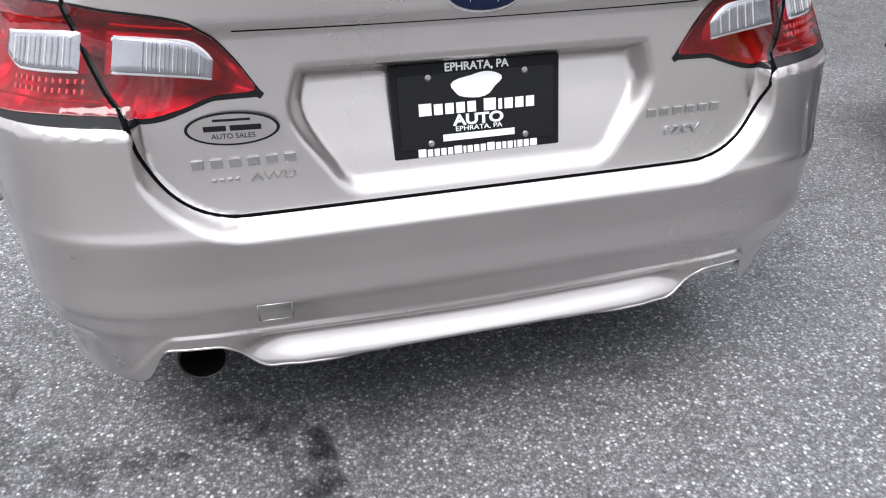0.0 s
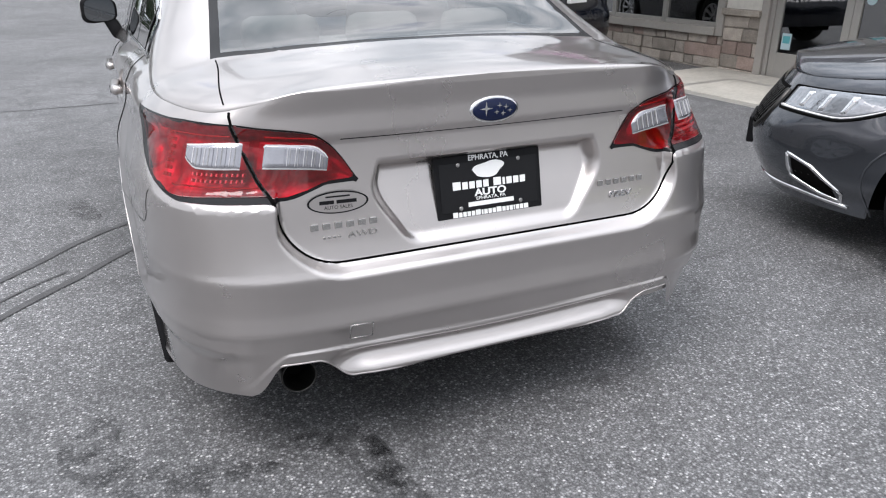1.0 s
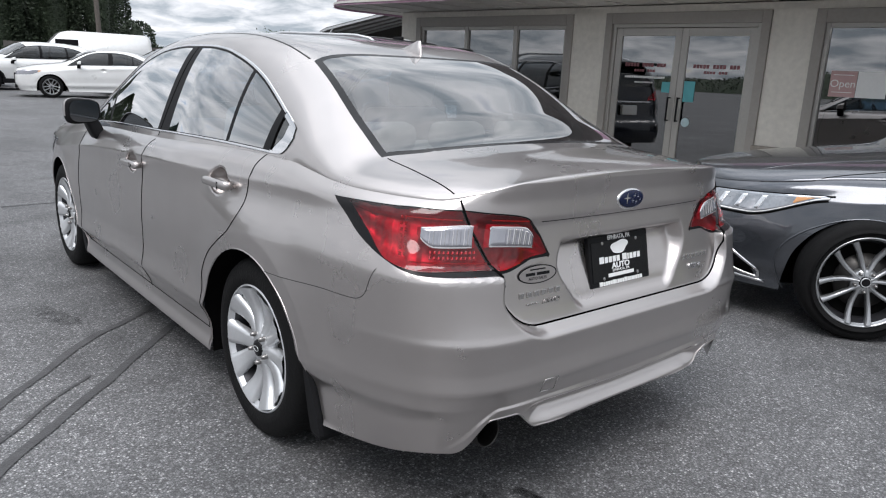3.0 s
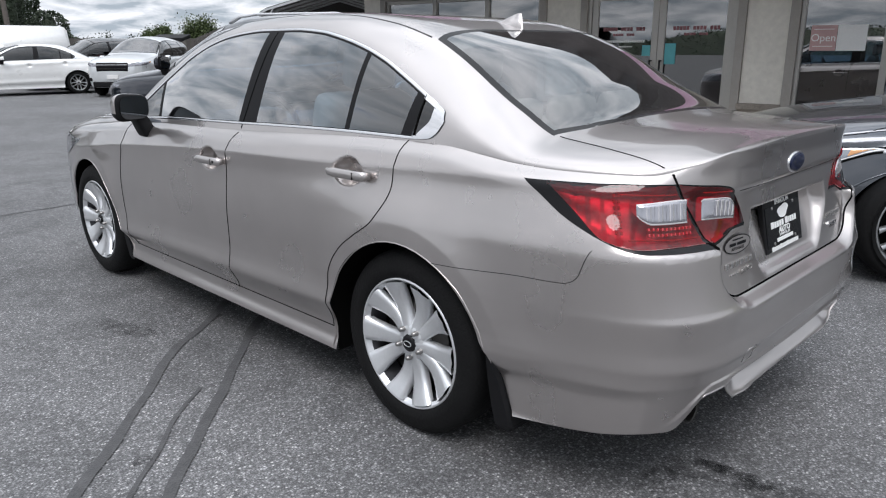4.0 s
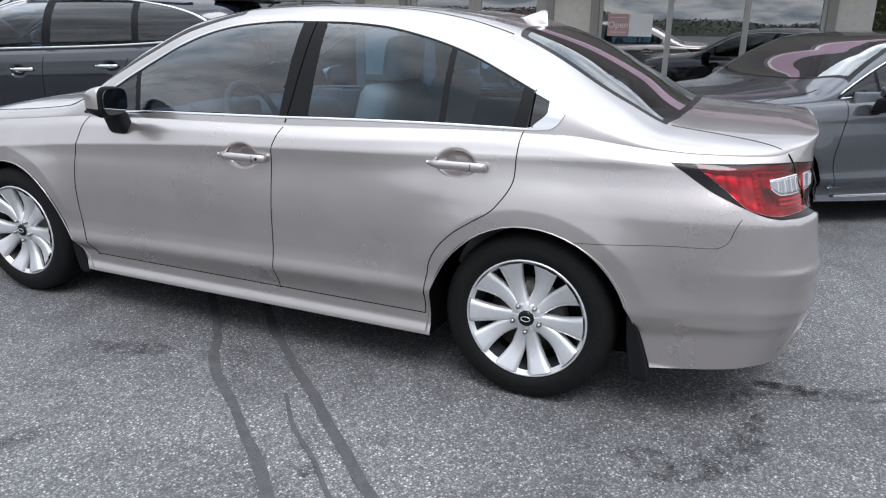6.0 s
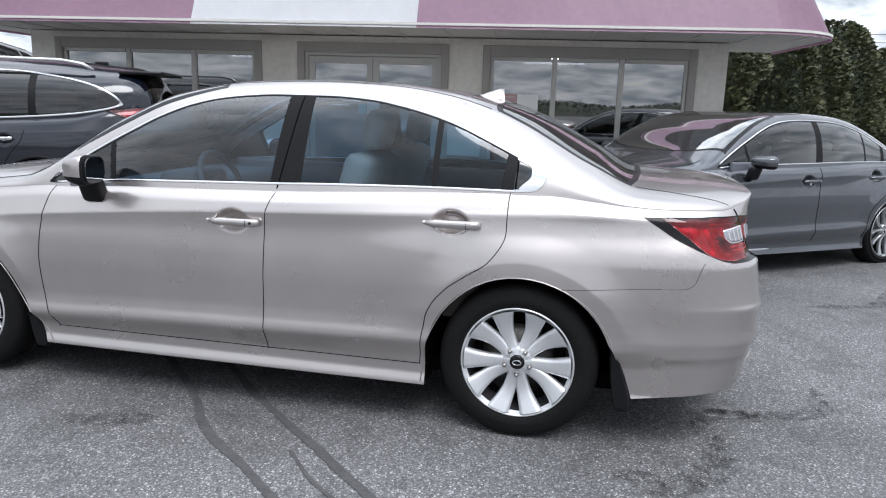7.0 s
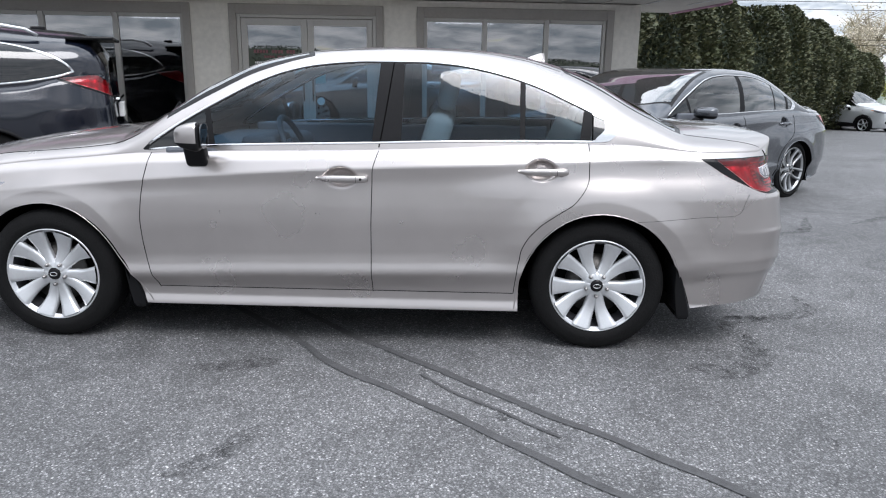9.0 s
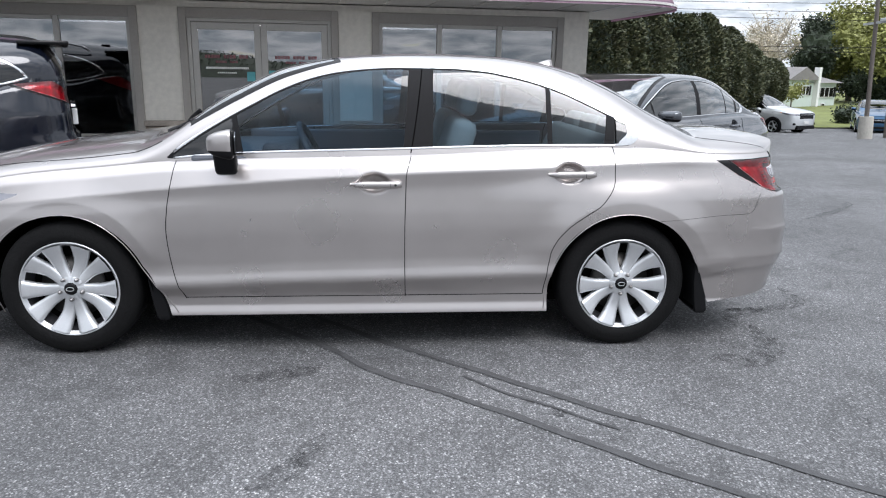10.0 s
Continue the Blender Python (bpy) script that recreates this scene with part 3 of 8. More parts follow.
class Shape:
    """A sedan's measures: y forward from the rear axle, z up, x half width."""
    wheelbase, arch, hub, tyre, rim = 2.75, 0.370, 0.335, 0.335, 0.236
    wheel_x = 0.885
    yc, n_rear, n_front = 0.9, 6.8, 5.6
    top = dict(y=[-0.96, -0.90, -0.80, -0.62, -0.46, -0.26, 0.05, 0.25, 0.39, 0.68, 1.0, 1.35, 1.69, 1.95, 2.34, 2.6, 3.0, 3.38, 3.6, 3.72],
               z=[1.052, 1.072, 1.085, 1.094, 1.105, 1.205, 1.350, 1.412, 1.442, 1.472, 1.477, 1.460, 1.398, 1.285, 1.075, 1.035, 0.985, 0.915, 0.855, 0.80])
    belt = dict(y=[-0.9, -0.6, -0.42, -0.28, -0.12, 0.05, 1.1, 2.28, 2.6, 3.0, 3.3, 3.55, 3.72], z=[0.995, 0.997, 1.003, 1.015, 1.028, 1.030, 0.992, 0.955, 0.925, 0.885, 0.835, 0.80, 0.79])
    lip, lip_x = 1.050, (0.78, 0.54)
    rear = dict(z=[0.18, 0.30, 0.36, 0.41, 0.50, 0.58, 0.612, 0.634, 0.75, 0.90, 0.93, 0.97, 1.03, 1.06], y=[-0.90, -0.950, -0.975, -0.988, -0.998, -0.999, -0.996, -0.990, -0.968, -0.950, -0.948, -0.946, -0.944, -0.946])
    front = dict(z=[0.18, 0.30, 0.45, 0.60, 0.75, 0.85, 1.06], y=[3.58, 3.66, 3.70, 3.70, 3.66, 3.62, 3.6])
    side = dict(z=[0.16, 0.22, 0.285, 0.30, 0.345, 0.378, 0.395, 0.50, 0.60, 0.70, 0.80, 1.0], x=[0.862, 0.882, 0.892, 0.880, 0.898, 0.926, 0.928, 0.928, 0.924, 0.914, 0.904, 0.890])
    crease = dict(y=[-0.9, -0.37, 0.17, 1.44, 2.26, 3.0, 3.6], z=[0.975, 0.965, 0.945, 0.893, 0.835, 0.76, 0.70])
    crest, taper, square, flare = 0.904, 0.0, 0.0, 0.0
    # rise of the lower flank crease towards the tail, over its height in the side profile
    rise = dict(y=[-0.9, 3.0], dz=[0.0, 0.0])
    kick = 0.0
    low = dict(y=[-0.9, -0.80, -0.47, -0.37, 0.40, 2.3, 3.2, 3.6], z=[0.262, 0.255, 0.225, 0.2, 0.2, 0.2, 0.2, 0.2])
    scale = (1.0, 1.0, 1.0)
    dlo_top = dict(y=[-0.045, -0.030, 0.06, 0.20, 0.39, 0.69, 0.92, 1.2, 1.49, 1.64, 1.89, 2.1, 2.30], z=[1.080, 1.120, 1.188, 1.250, 1.318, 1.388, 1.408, 1.408, 1.378, 1.335, 1.205, 1.088, 0.968])
    dlo_low = dict(y=[-0.045, -0.025, 0.005, 0.08, 1.1, 2.30], z=[1.080, 1.054, 1.043, 1.041, 1.004, 0.966])
    pillars = (1.000, 1.180, (-0.04, -0.22), 0.378, 0.404, 0.082, 0.137)
    glass_rear = dict(x=[0, 0.3, 0.5, 0.62], base=[-0.475, -0.465, -0.445, -0.415], top=[0.205, 0.200, 0.185, 0.155])
    glass_rear_x = (0.635, 0.545)
    glass_front = dict(x=[0, 0.3, 0.5, 0.72], base=[2.36, 2.335, 2.28, 2.16], top=[1.50, 1.49, 1.46, 1.40])
    glass_front_x = (0.74, 0.60)

    def prepare(s):
        c = lambda d, a, b: curve(d[a], d[b])
        s.fz, s.fb, s.fr, s.ff = c(s.top, "y", "z"), c(s.belt, "y", "z"), c(s.rear, "z", "y"), c(s.front, "z", "y")
        s.fs, s.fk, s.fl = c(s.side, "z", "x"), c(s.crease, "y", "z"), c(s.low, "y", "z")
        s.ft, s.fo = c(s.dlo_top, "y", "z"), c(s.dlo_low, "y", "z")
        s.fd = c(s.rise, "y", "dz")
        th = np.linspace(0, np.pi / 2, 4000)
        cs, sn = np.cos(th), np.sin(th)
        rc, rs = cs ** (2 / s.n_rear), sn ** (2 / s.n_rear)          # side to rear
        fc, fs_ = cs ** (2 / s.n_front), sn ** (2 / s.n_front)
        br, bf = s.yc - s.fr(0.7), s.ff(0.7) - s.yc
        X = np.concatenate([(rc * 0.9)[::-1], (fc * 0.9)[1:]])
        Y = np.concatenate([(s.yc - br * rs)[::-1], (s.yc + bf * fs_)[1:]])
        s.tc = np.concatenate([rc[::-1], fc[1:]])
        s.ts = np.concatenate([-rs[::-1], fs_[1:]])
        s.tq = np.concatenate([[0], np.cumsum(np.hypot(np.diff(X), np.diff(Y)))])
        s.tx, s.ty = X, Y

    def q_of_y(s, y):
        k = s.tx > 0.45
        return np.interp(y, s.ty[k], s.tq[k])

    def q_of_x(s, x, rear=True):
        k = s.ty < s.yc if rear else s.ty > s.yc
        X, Q = s.tx[k], s.tq[k]
        o = np.argsort(X)
        return np.interp(x, X[o], Q[o])

    def ref(s, q):
        return np.interp(q, s.tq, s.tx), np.interp(q, s.tq, s.ty)

    def zbelt(s, q):
        x, y = s.ref(q)
        b = s.fb(y)
        k = np.where(y < 0, ease(s.lip_x[0], s.lip_x[1], x), 0)
        return b + (s.lip - b) * k

    def zlow(s, q):
        x, y = s.ref(q)
        return s.fl(y)

    def dent(s, x, y, z, q):
        return 0.0

    def scoop(s, y, z):
        return 0.0

    def lower(s, q, z):
        """The point of the body side at plan coordinate q and height z."""
        q, z = np.asarray(q, float), np.asarray(z, float)
        cx, sy = np.interp(q, s.tq, s.tc), np.interp(q, s.tq, s.ts)
        xr, yr = s.ref(q)
        zb, zk = s.zbelt(q), s.fk(yr)
        d = z - zk
        base = s.fs(z - s.fd(yr) * ease(0.27, 0.36, z) * (1 - ease(0.50, 0.78, z)))
        w = np.where(d < 0, base + (s.crest - base) * ease(-0.105, 0.0, d) ** 1.3, s.crest - 0.50 * d)
        soft = np.where(yr < 0, ease(-0.25, -0.75, yr), ease(2.8, 3.4, yr))
        w = w + (np.minimum(base + 0.012, s.crest + 0.01 - 0.35 * np.maximum(z - 0.93, 0)) - w) * soft
        w = w - s.taper * ease(0.9, -0.15, yr) * ease(0.77, 0.97, z)
        # the wheel arches swell out to a ring round each opening
        for c in (0, s.wheelbase):
            r = np.hypot(yr - c, z - s.hub + 0.02) - s.arch - 0.062
            w = w + s.flare * np.clip(1 - r / 0.13, 0, 1) ** 1.6 * ease(0.42, 0.56, z)
        near = np.clip(1 - (zb - z) / 0.05, 0, 1)
        w = w - 0.030 * near ** 2
        y = np.where(sy < 0, s.yc + (s.yc - s.fr(z)) * sy, s.yc + (s.ff(z) - s.yc) * sy)
        x = w * cx - s.scoop(y, z)
        y = y + s.dent(x, y, z, q)
        return np.stack([-x * s.scale[0], y * s.scale[1], z * s.scale[2]], -1)

    def upper(s, q, f):
        """The point above the belt: f runs from the belt (0) to the middle line (1)."""
        q, f = np.asarray(q, float), np.asarray(f, float)
        zb = s.zbelt(q)
        e = s.lower(q, zb) / np.array(s.scale)
        xb, y = -e[..., 0], e[..., 1]
        h = np.maximum(s.fz(y) - zb, 0.0)
        m, p, lean = s.section(y)
        a = f * np.pi / 2
        rise = h * np.sin(a) ** (2 / p)
        x = (xb - lean * rise) * np.cos(a) ** (2 / m)
        z = zb + rise
        return np.stack([-x * s.scale[0], y * s.scale[1], z * s.scale[2]], -1)

    def section(s, y):
        """How square the cross section is above the belt, for its width and its height, and how far the glass leans in."""
        k = s.house(y)
        m = 2.0 + 0.25 * k + 10.5 * s.square * k * ease(-0.30, 0.75, y)
        p = 1.9 + (0.9 + s.square * np.interp(y, [0.4, 1.0, 1.75], [0.0, 0.2, 1.2])) * k
        return m, p, 0.34 * s.square * k

    def house(s, y):
        return ease(s.house_y[0], s.house_y[1], y) * (1 - ease(s.house_y[2], s.house_y[3], y))

    # seams and lamps
    def arch_f(s, y, z):
        return np.minimum(*[np.hypot(y - c, np.maximum(z - s.hub + 0.02, 0)) - s.arch - np.where(y < c, s.kick * np.maximum(0.46 - z, 0), 0) for c in (0, s.wheelbase)])


class Sedan(Shape):
    """The champagne sedan, with a trunk lid, plate niche and wrap-round lamps."""
    dlo_y, corner_y, house_y, lid_top, sill_z, tip = (-0.072, 2.262), 1.900, (-0.42, 0.05, 2.0, 2.45), -0.40, 0.29, 0.062
    hood_y, taper, square, flare, kick, arch = 2.2, 0.047, 1.0, 0.011, 0.34, 0.392
    top = dict(y=[-0.96, -0.90, -0.80, -0.62, -0.46, -0.26, 0.05, 0.25, 0.39, 0.68, 1.0, 1.35, 1.69, 1.95, 2.34, 2.6, 3.0, 3.38, 3.6, 3.72],
               z=[1.052, 1.072, 1.085, 1.094, 1.105, 1.205, 1.350, 1.412, 1.442, 1.472, 1.480, 1.466, 1.410, 1.297, 1.079, 1.035, 0.985, 0.915, 0.855, 0.80])
    rear = dict(z=[0.18, 0.30, 0.36, 0.41, 0.455, 0.475, 0.50, 0.53, 0.57, 0.612, 0.634, 0.75, 0.90, 0.93, 0.97, 1.03, 1.06],
                y=[-0.90, -0.938, -0.958, -0.974, -0.988, -0.997, -0.994, -0.991, -0.993, -0.997, -0.990, -0.968, -0.950, -0.948, -0.946, -0.944, -0.946])
    side = dict(z=[0.16, 0.20, 0.236, 0.246, 0.284, 0.298, 0.345, 0.374, 0.382, 0.40, 0.44, 0.49, 0.55, 0.62, 0.70, 0.80, 1.0],
                x=[0.886, 0.897, 0.888, 0.884, 0.884, 0.886, 0.909, 0.925, 0.927, 0.925, 0.918, 0.914, 0.914, 0.915, 0.912, 0.904, 0.890])
    rise = dict(y=[-0.85, -0.64, -0.47, 0.4, 1.13, 1.85, 2.15, 3.0], dz=[0.085, 0.082, 0.062, 0.022, 0.006, -0.010, -0.022, -0.03])
    dlo_top = dict(y=[-0.072, -0.060, -0.019, 0.05, 0.18, 0.31, 0.445, 0.584, 0.72, 0.92, 1.16, 1.30, 1.44, 1.58, 1.72, 1.855, 1.985, 2.165, 2.24, 2.262],
                   z=[1.095, 1.128, 1.150, 1.181, 1.241, 1.298, 1.343, 1.377, 1.400, 1.412, 1.412, 1.404, 1.388, 1.356, 1.303, 1.234, 1.163, 1.050, 0.994, 0.972])
    dlo_low = dict(y=[-0.072, -0.057, -0.020, 0.08, 0.32, 0.60, 0.89, 1.11, 1.44, 1.85, 2.12, 2.25, 2.262], z=[1.095, 1.066, 1.042, 1.036, 1.036, 1.033, 1.026, 1.018, 1.008, 0.994, 0.977, 0.966, 0.970])
    pillars = (0.982, 1.127, (-0.02, -0.08), 0.380, 0.406, 0.056, 0.106)

    def __init__(s):
        s.prepare()
        s.details()

    def details(s):
        s.door_a = curve([0.2, 0.29, 0.57, 0.82, 0.97, 1.1], [2.20, 2.21, 2.25, 2.262, 2.25, 2.24])
        s.door_b = curve([0.2, 0.30, 0.65, 0.88, 1.01, 1.4, 1.5], [1.122, 1.12, 1.12, 1.12, 1.088, 1.030, 1.02])
        s.door_c = curve([0.2, 0.29, 0.40, 0.50, 0.58, 0.64, 0.70, 0.76, 0.88, 1.05], [0.405, 0.405, 0.405, 0.396, 0.362, 0.307, 0.220, 0.130, 0.060, 0.056])
        qy, qx = s.q_of_y, s.q_of_x
        rx = lambda q: float(s.ref(q)[0])
        s.lid_x = curve([0.6, 0.70, 0.793, 0.849, 0.913, 0.975, 1.012, 1.06], [0.556, 0.562, rx(0.574), rx(0.613), rx(0.656), rx(0.694), rx(0.735), rx(0.76)])
        s.deck_x = 0.656
        s.red_lo = curve([0.37, 0.44, 0.50, 0.555, 0.60, 0.69, 0.802, 0.917, 1.016, 1.123, 1.196], [0.838, 0.836, 0.817, 0.806, 0.814, 0.815, 0.812, 0.832, 0.904, 0.970, 0.99])
        s.clear_hi = curve([0.437, 0.459, 0.489, 0.55, 0.65, 0.681, 0.823], [0.868, 0.898, 0.919, 0.928, 0.931, 0.931, 0.920])
        s.clear_lo = curve([0.437, 0.50, 0.61, 0.64, 0.765, 0.79, 0.825], [0.862, 0.870, 0.876, 0.876, 0.875, 0.885, 0.915])
        s.lamp_hi = curve([0.370, 0.390, 0.416, 0.459, 0.501, 0.570, 0.634, 0.694, 0.836, 0.917, 1.05, 1.196], [0.832, 0.857, 0.889, 0.930, 0.954, 0.965, 0.970, 0.975, 0.976, 0.974, 0.973, 0.971])
        s.lamp_lo = curve([0.370, 0.386, 0.446, 0.471, 0.501, 0.527, 0.553, 0.600, 0.69, 0.81, 0.857, 0.904, 0.964, 1.054, 1.144, 1.196], [0.828, 0.828, 0.827, 0.819, 0.808, 0.800, 0.797, 0.802, 0.803, 0.803, 0.810, 0.825, 0.847, 0.886, 0.939, 0.968])
        s.lamp_q = (0.370, 1.196)
        s.bump = curve([0, qx(0.60), qx(0.70), qy(-0.78), qy(-0.725), qy(-0.699), qy(-0.682), qy(-0.661), qy(-0.635), qy(-0.50), qy(-0.35), qy(-0.157), qy(0.0)],
                       [0.79, 0.79, 0.795, 0.805, 0.805, 0.768, 0.730, 0.711, 0.703, 0.698, 0.686, 0.673, 0.668])
        s.niche_x = curve([0.63, 0.69, 0.80, 0.87], [0.235, 0.278, 0.335, 0.315])
        s.head_hi = curve([s.q_of_y(2.98), s.q_of_y(3.3), s.q_of_x(0.45, False)], [0.80, 0.815, 0.745])
        s.head_lo = curve([s.q_of_y(2.98), s.q_of_y(3.3), s.q_of_x(0.45, False)], [0.795, 0.68, 0.655])
        s.head_q = (s.q_of_y(2.98), s.q_of_x(0.45, False))

    def scoop(s, y, z):
        d = 0
        for a, b in ((1.268, 0.862), (0.302, 0.909)):
            d = d + 0.050 * np.exp(-(((y - a) / 0.066) ** 2 + ((z - b) / 0.042) ** 2) ** 4)
        return d

    def lid_f(s, q, z):
        x, y = s.ref(q)
        f = sdf_round(x - s.lid_x(z), 0.632 - z, 0.15)
        return np.where(y > 0, -1.0, f)

    def niche_f(s, x, z):
        return np.minimum(sdf_round(x - s.niche_x(z), 0.645 - z, 0.035), 0.865 - z)

    def lamp_f(s, q, z):
        f = np.minimum(s.lamp_hi(q) - z, z - s.lamp_lo(q))
        return np.where((q < s.lamp_q[0]) | (q > s.lamp_q[1]), -np.abs(f) - 0.01, f)

    def lens_f(s, q, z):
        f = np.minimum(s.lamp_hi(q) - z - 0.004, z - s.red_lo(q))
        f = np.minimum(f, np.minimum(q - s.lamp_q[0] - 0.014, s.lamp_q[1] - 0.05 - q))
        return np.where((q < s.lamp_q[0]) | (q > s.lamp_q[1]), -np.abs(f) - 0.01, f)

    def head_f(s, q, z):
        f = np.minimum(s.head_hi(q) - z, z - s.head_lo(q))
        return np.where((q < s.head_q[0]) | (q > s.head_q[1]), -np.abs(f) - 0.01, f)

    def zlow(s, q):
        x, y = s.ref(q)
        side = s.fl(y)
        # the bumper's lower edge: valance in the middle, notches beside it
        rear = 0.285 + 0.020 * ease(0.10, 0.42, x)
        rear = rear + 0.066 * ease(0.42, 0.52, x) * (1 - ease(0.60, 0.68, x))
        rear = rear + (0.262 - rear) * ease(0.61, 0.695, x)
        return side + (rear - side) * ease(-0.80, -0.90, y)

    def dent(s, x, y, z, q):
        rear = np.interp(q, s.tq, s.ts) < -0.7
        f = s.lid_f(q, z)
        k = 1 - ease(0.70, 0.80, z)
        a = -0.030 * k
        d = 0.040 * ease(0.0, 1.0, (f - a) / (0.030 * k + 0.012 * (1 - k))) * (1 - 0.22 * ease(0.99, 1.05, z))
        # above the bumper the lamps and the quarters lie flush with the lid
        over = (0.040 + 0.022 * ease(0.45, 0.66, x) * ease(0.80, 0.95, z)) * (1 - 0.22 * ease(0.99, 1.05, z) * ease(0.66, 0.55, x))
        d = np.maximum(d, over * ease(0.79, 0.825, z) * ease(0.88, 0.74, x) * ease(-0.70, -0.86, np.interp(q, s.tq, s.ts)))
        d = d + (0.022 + 0.030 * ease(0.66, 0.85, z)) * ease(-0.004, 0.028, s.niche_f(x, z))
        d = d - 0.010 * ease(0.925, 0.945, z) * ease(0.0, 0.012, f) * ease(0.64, 0.56, x)
        # the valance leans in under its crease
        zc = 0.392 + 0.014 * ease(0.0, 0.5, x) - 0.13 * ease(0.58, 0.72, x)
        out = ease(0.54, 0.36, x)
        d = d - 0.008 * ease(zc + 0.004, zc - 0.004, z) * ease(0.72, 0.66, x) + 0.030 * ease(zc - 0.006, zc - 0.045, z) * ease(0.50, 0.38, x)
        d = d - 0.050 * out * ease(zc - 0.045, zc - 0.095, z) + 0.03 * out * ease(0.305, 0.285, z)
        return np.where(rear, d, 0.0)

    def lower_kind(s, q, z):
        x, y = s.ref(q)
        p = s.lower(q, z)
        y = p[..., 1] / s.scale[1]
        k = np.full(np.shape(q), 1)
        k = np.where((y < s.door_a(z)) & (y > s.door_b(z)), 2, k)
        k = np.where((y < s.door_b(z)) & (y > s.door_c(z)), 3, k)
        k = np.where((z < s.sill_z) & (y > 0.3) & (y < 2.4), 4, k)
        k = np.where((y < 0.1) & (z < s.bump(q)), 5, k)
        k = np.where((y < 0) & (s.lid_f(q, z) > 0), 6, k)
        k = np.where((y > 3.05) & (z < 0.66), 10, k)
        f = s.lamp_f(q, z)
        k = np.where((f > 0) & (y < 0), 8, k)
        k = np.where((s.lens_f(q, z) > 0) & (f > 0) & (y < 0), 7, k)
        k = np.where(s.head_f(q, z) > 0, 11, k)
        k = np.where((s.head_f(q, z) > 0) & (q < s.q_of_y(3.1)), 13, k)
        k = np.where(s.arch_f(y, z) < 0, 0, k)
        return k

    def lower_lines(s):
        Y = lambda q, z: s.lower(q, z)[..., 1] / s.scale[1]
        far = lambda f, ok: np.where(ok, f, -np.abs(f) - 0.01)
        R = lambda q: s.ref(q)[1] < 0
        return [lambda q, z: s.arch_f(Y(q, z), z),
                lambda q, z: far(s.lamp_f(q, z), R(q)),
                lambda q, z: s.lid_f(q, z),
                lambda q, z: far(s.lens_f(q, z), R(q)),
                lambda q, z: Y(q, z) - s.door_a(z), lambda q, z: Y(q, z) - s.door_b(z), lambda q, z: Y(q, z) - s.door_c(z),
                lambda q, z: far(z - s.bump(q), Y(q, z) < 0), lambda q, z: far(z - s.sill_z, (Y(q, z) > 0.3) & (Y(q, z) < 2.4)),
                lambda q, z: s.head_f(q, z)]

    def upper_kind(s, q, f):
        p = s.upper(q, f) / np.array(s.scale)
        x, y, z = -p[..., 0], p[..., 1], p[..., 2]
        k = np.full(np.shape(q), 1)
        k = np.where((y > s.hood_y) & (x < 0.74), 12, k)
        k = np.where((y < s.lid_top) & (x < s.deck_x), 6, k)
        g, gf = s.rear_glass_f(x, y), s.front_glass_f(x, y)
        k = np.where(g > 0, 32, k)
        k = np.where(g > 0.028, 31, k)
        k = np.where(gf > 0, 32, k)
        k = np.where(gf > 0.03, 30, k)
        d, t = s.dlo_f(y, z), s.trim_f(y, z)
        ok = x > 0.45
        a0, a1, sl, d0, d1, r0, r1 = s.pillars
        ya, yb = y - sl[0] * (z - 1.0), y - sl[1] * (z - 1.0)
        k = np.where(ok & (d > 0), 21, k)
        k = np.where(ok & (d > 0) & (y < s.dlo_y[0] + s.tip + (0.064 if s.square > 0 else 0.012)), 27, k)
        k = np.where(ok & (t > 0), 20, k)
        k = np.where(ok & (t > 0) & (ya > a0) & (yb < a1), 22, k)
        k = np.where(ok & (t > 0) & (y > d0) & (y < d1), 22, k)
        k = np.where(ok & (t > 0) & (y > r0 - 0.10 * (z - 1.1)) & (y < r1 - 0.15 * (z - 1.1)), 22, k)
        k = np.where(ok & (t > 0) & (y > s.corner_y + 0.2 * (z - 1.0)), 22, k)
        k = np.where(ok & (t > 0) & (y > s.corner_y + 0.03 + 0.2 * (z - 1.0)), 24, k)
        k = np.where(ok & (t > 0) & (ya < a0) & (k == 20), 23, k)
        k = np.where(ok & (t > 0) & (y < d0) & (k == 23), 25, k)
        k = np.where(ok & (t > 0) & (y < r0) & (k == 25), 26, k)
        return k

    def dlo_f(s, y, z):
        f = np.minimum(s.ft(y) - z, z - s.fo(y))
        return np.where((y < s.dlo_y[0]) | (y > s.dlo_y[1]), -np.abs(f) - 0.002, f)

    def trim_f(s, y, z):
        f = np.minimum((s.ft(y) - z) - 0.016 - 0.006 * ease(1.4, 2.0, y), (z - s.fo(y)) - 0.011)
        return np.minimum(f, y - s.dlo_y[0] - s.tip - 0.052 * ease(1.105, 1.040, z) * (s.square > 0))

    def rear_glass_f(s, x, y):
        b, t = np.interp(x, s.glass_rear["x"], s.glass_rear["base"]), np.interp(x, s.glass_rear["x"], s.glass_rear["top"])
        k = np.clip((y - b) / (t - b), 0, 1)
        e = s.glass_rear_x[0] + (s.glass_rear_x[1] - s.glass_rear_x[0]) * k - x
        return np.minimum(np.minimum(y - b, t - y), e)

    def front_glass_f(s, x, y):
        b, t = np.interp(x, s.glass_front["x"], s.glass_front["base"]), np.interp(x, s.glass_front["x"], s.glass_front["top"])
        k = np.clip((b - y) / (b - t), 0, 1)
        e = s.glass_front_x[0] + (s.glass_front_x[1] - s.glass_front_x[0]) * k - x
        return np.minimum(np.minimum(b - y, y - t), e)

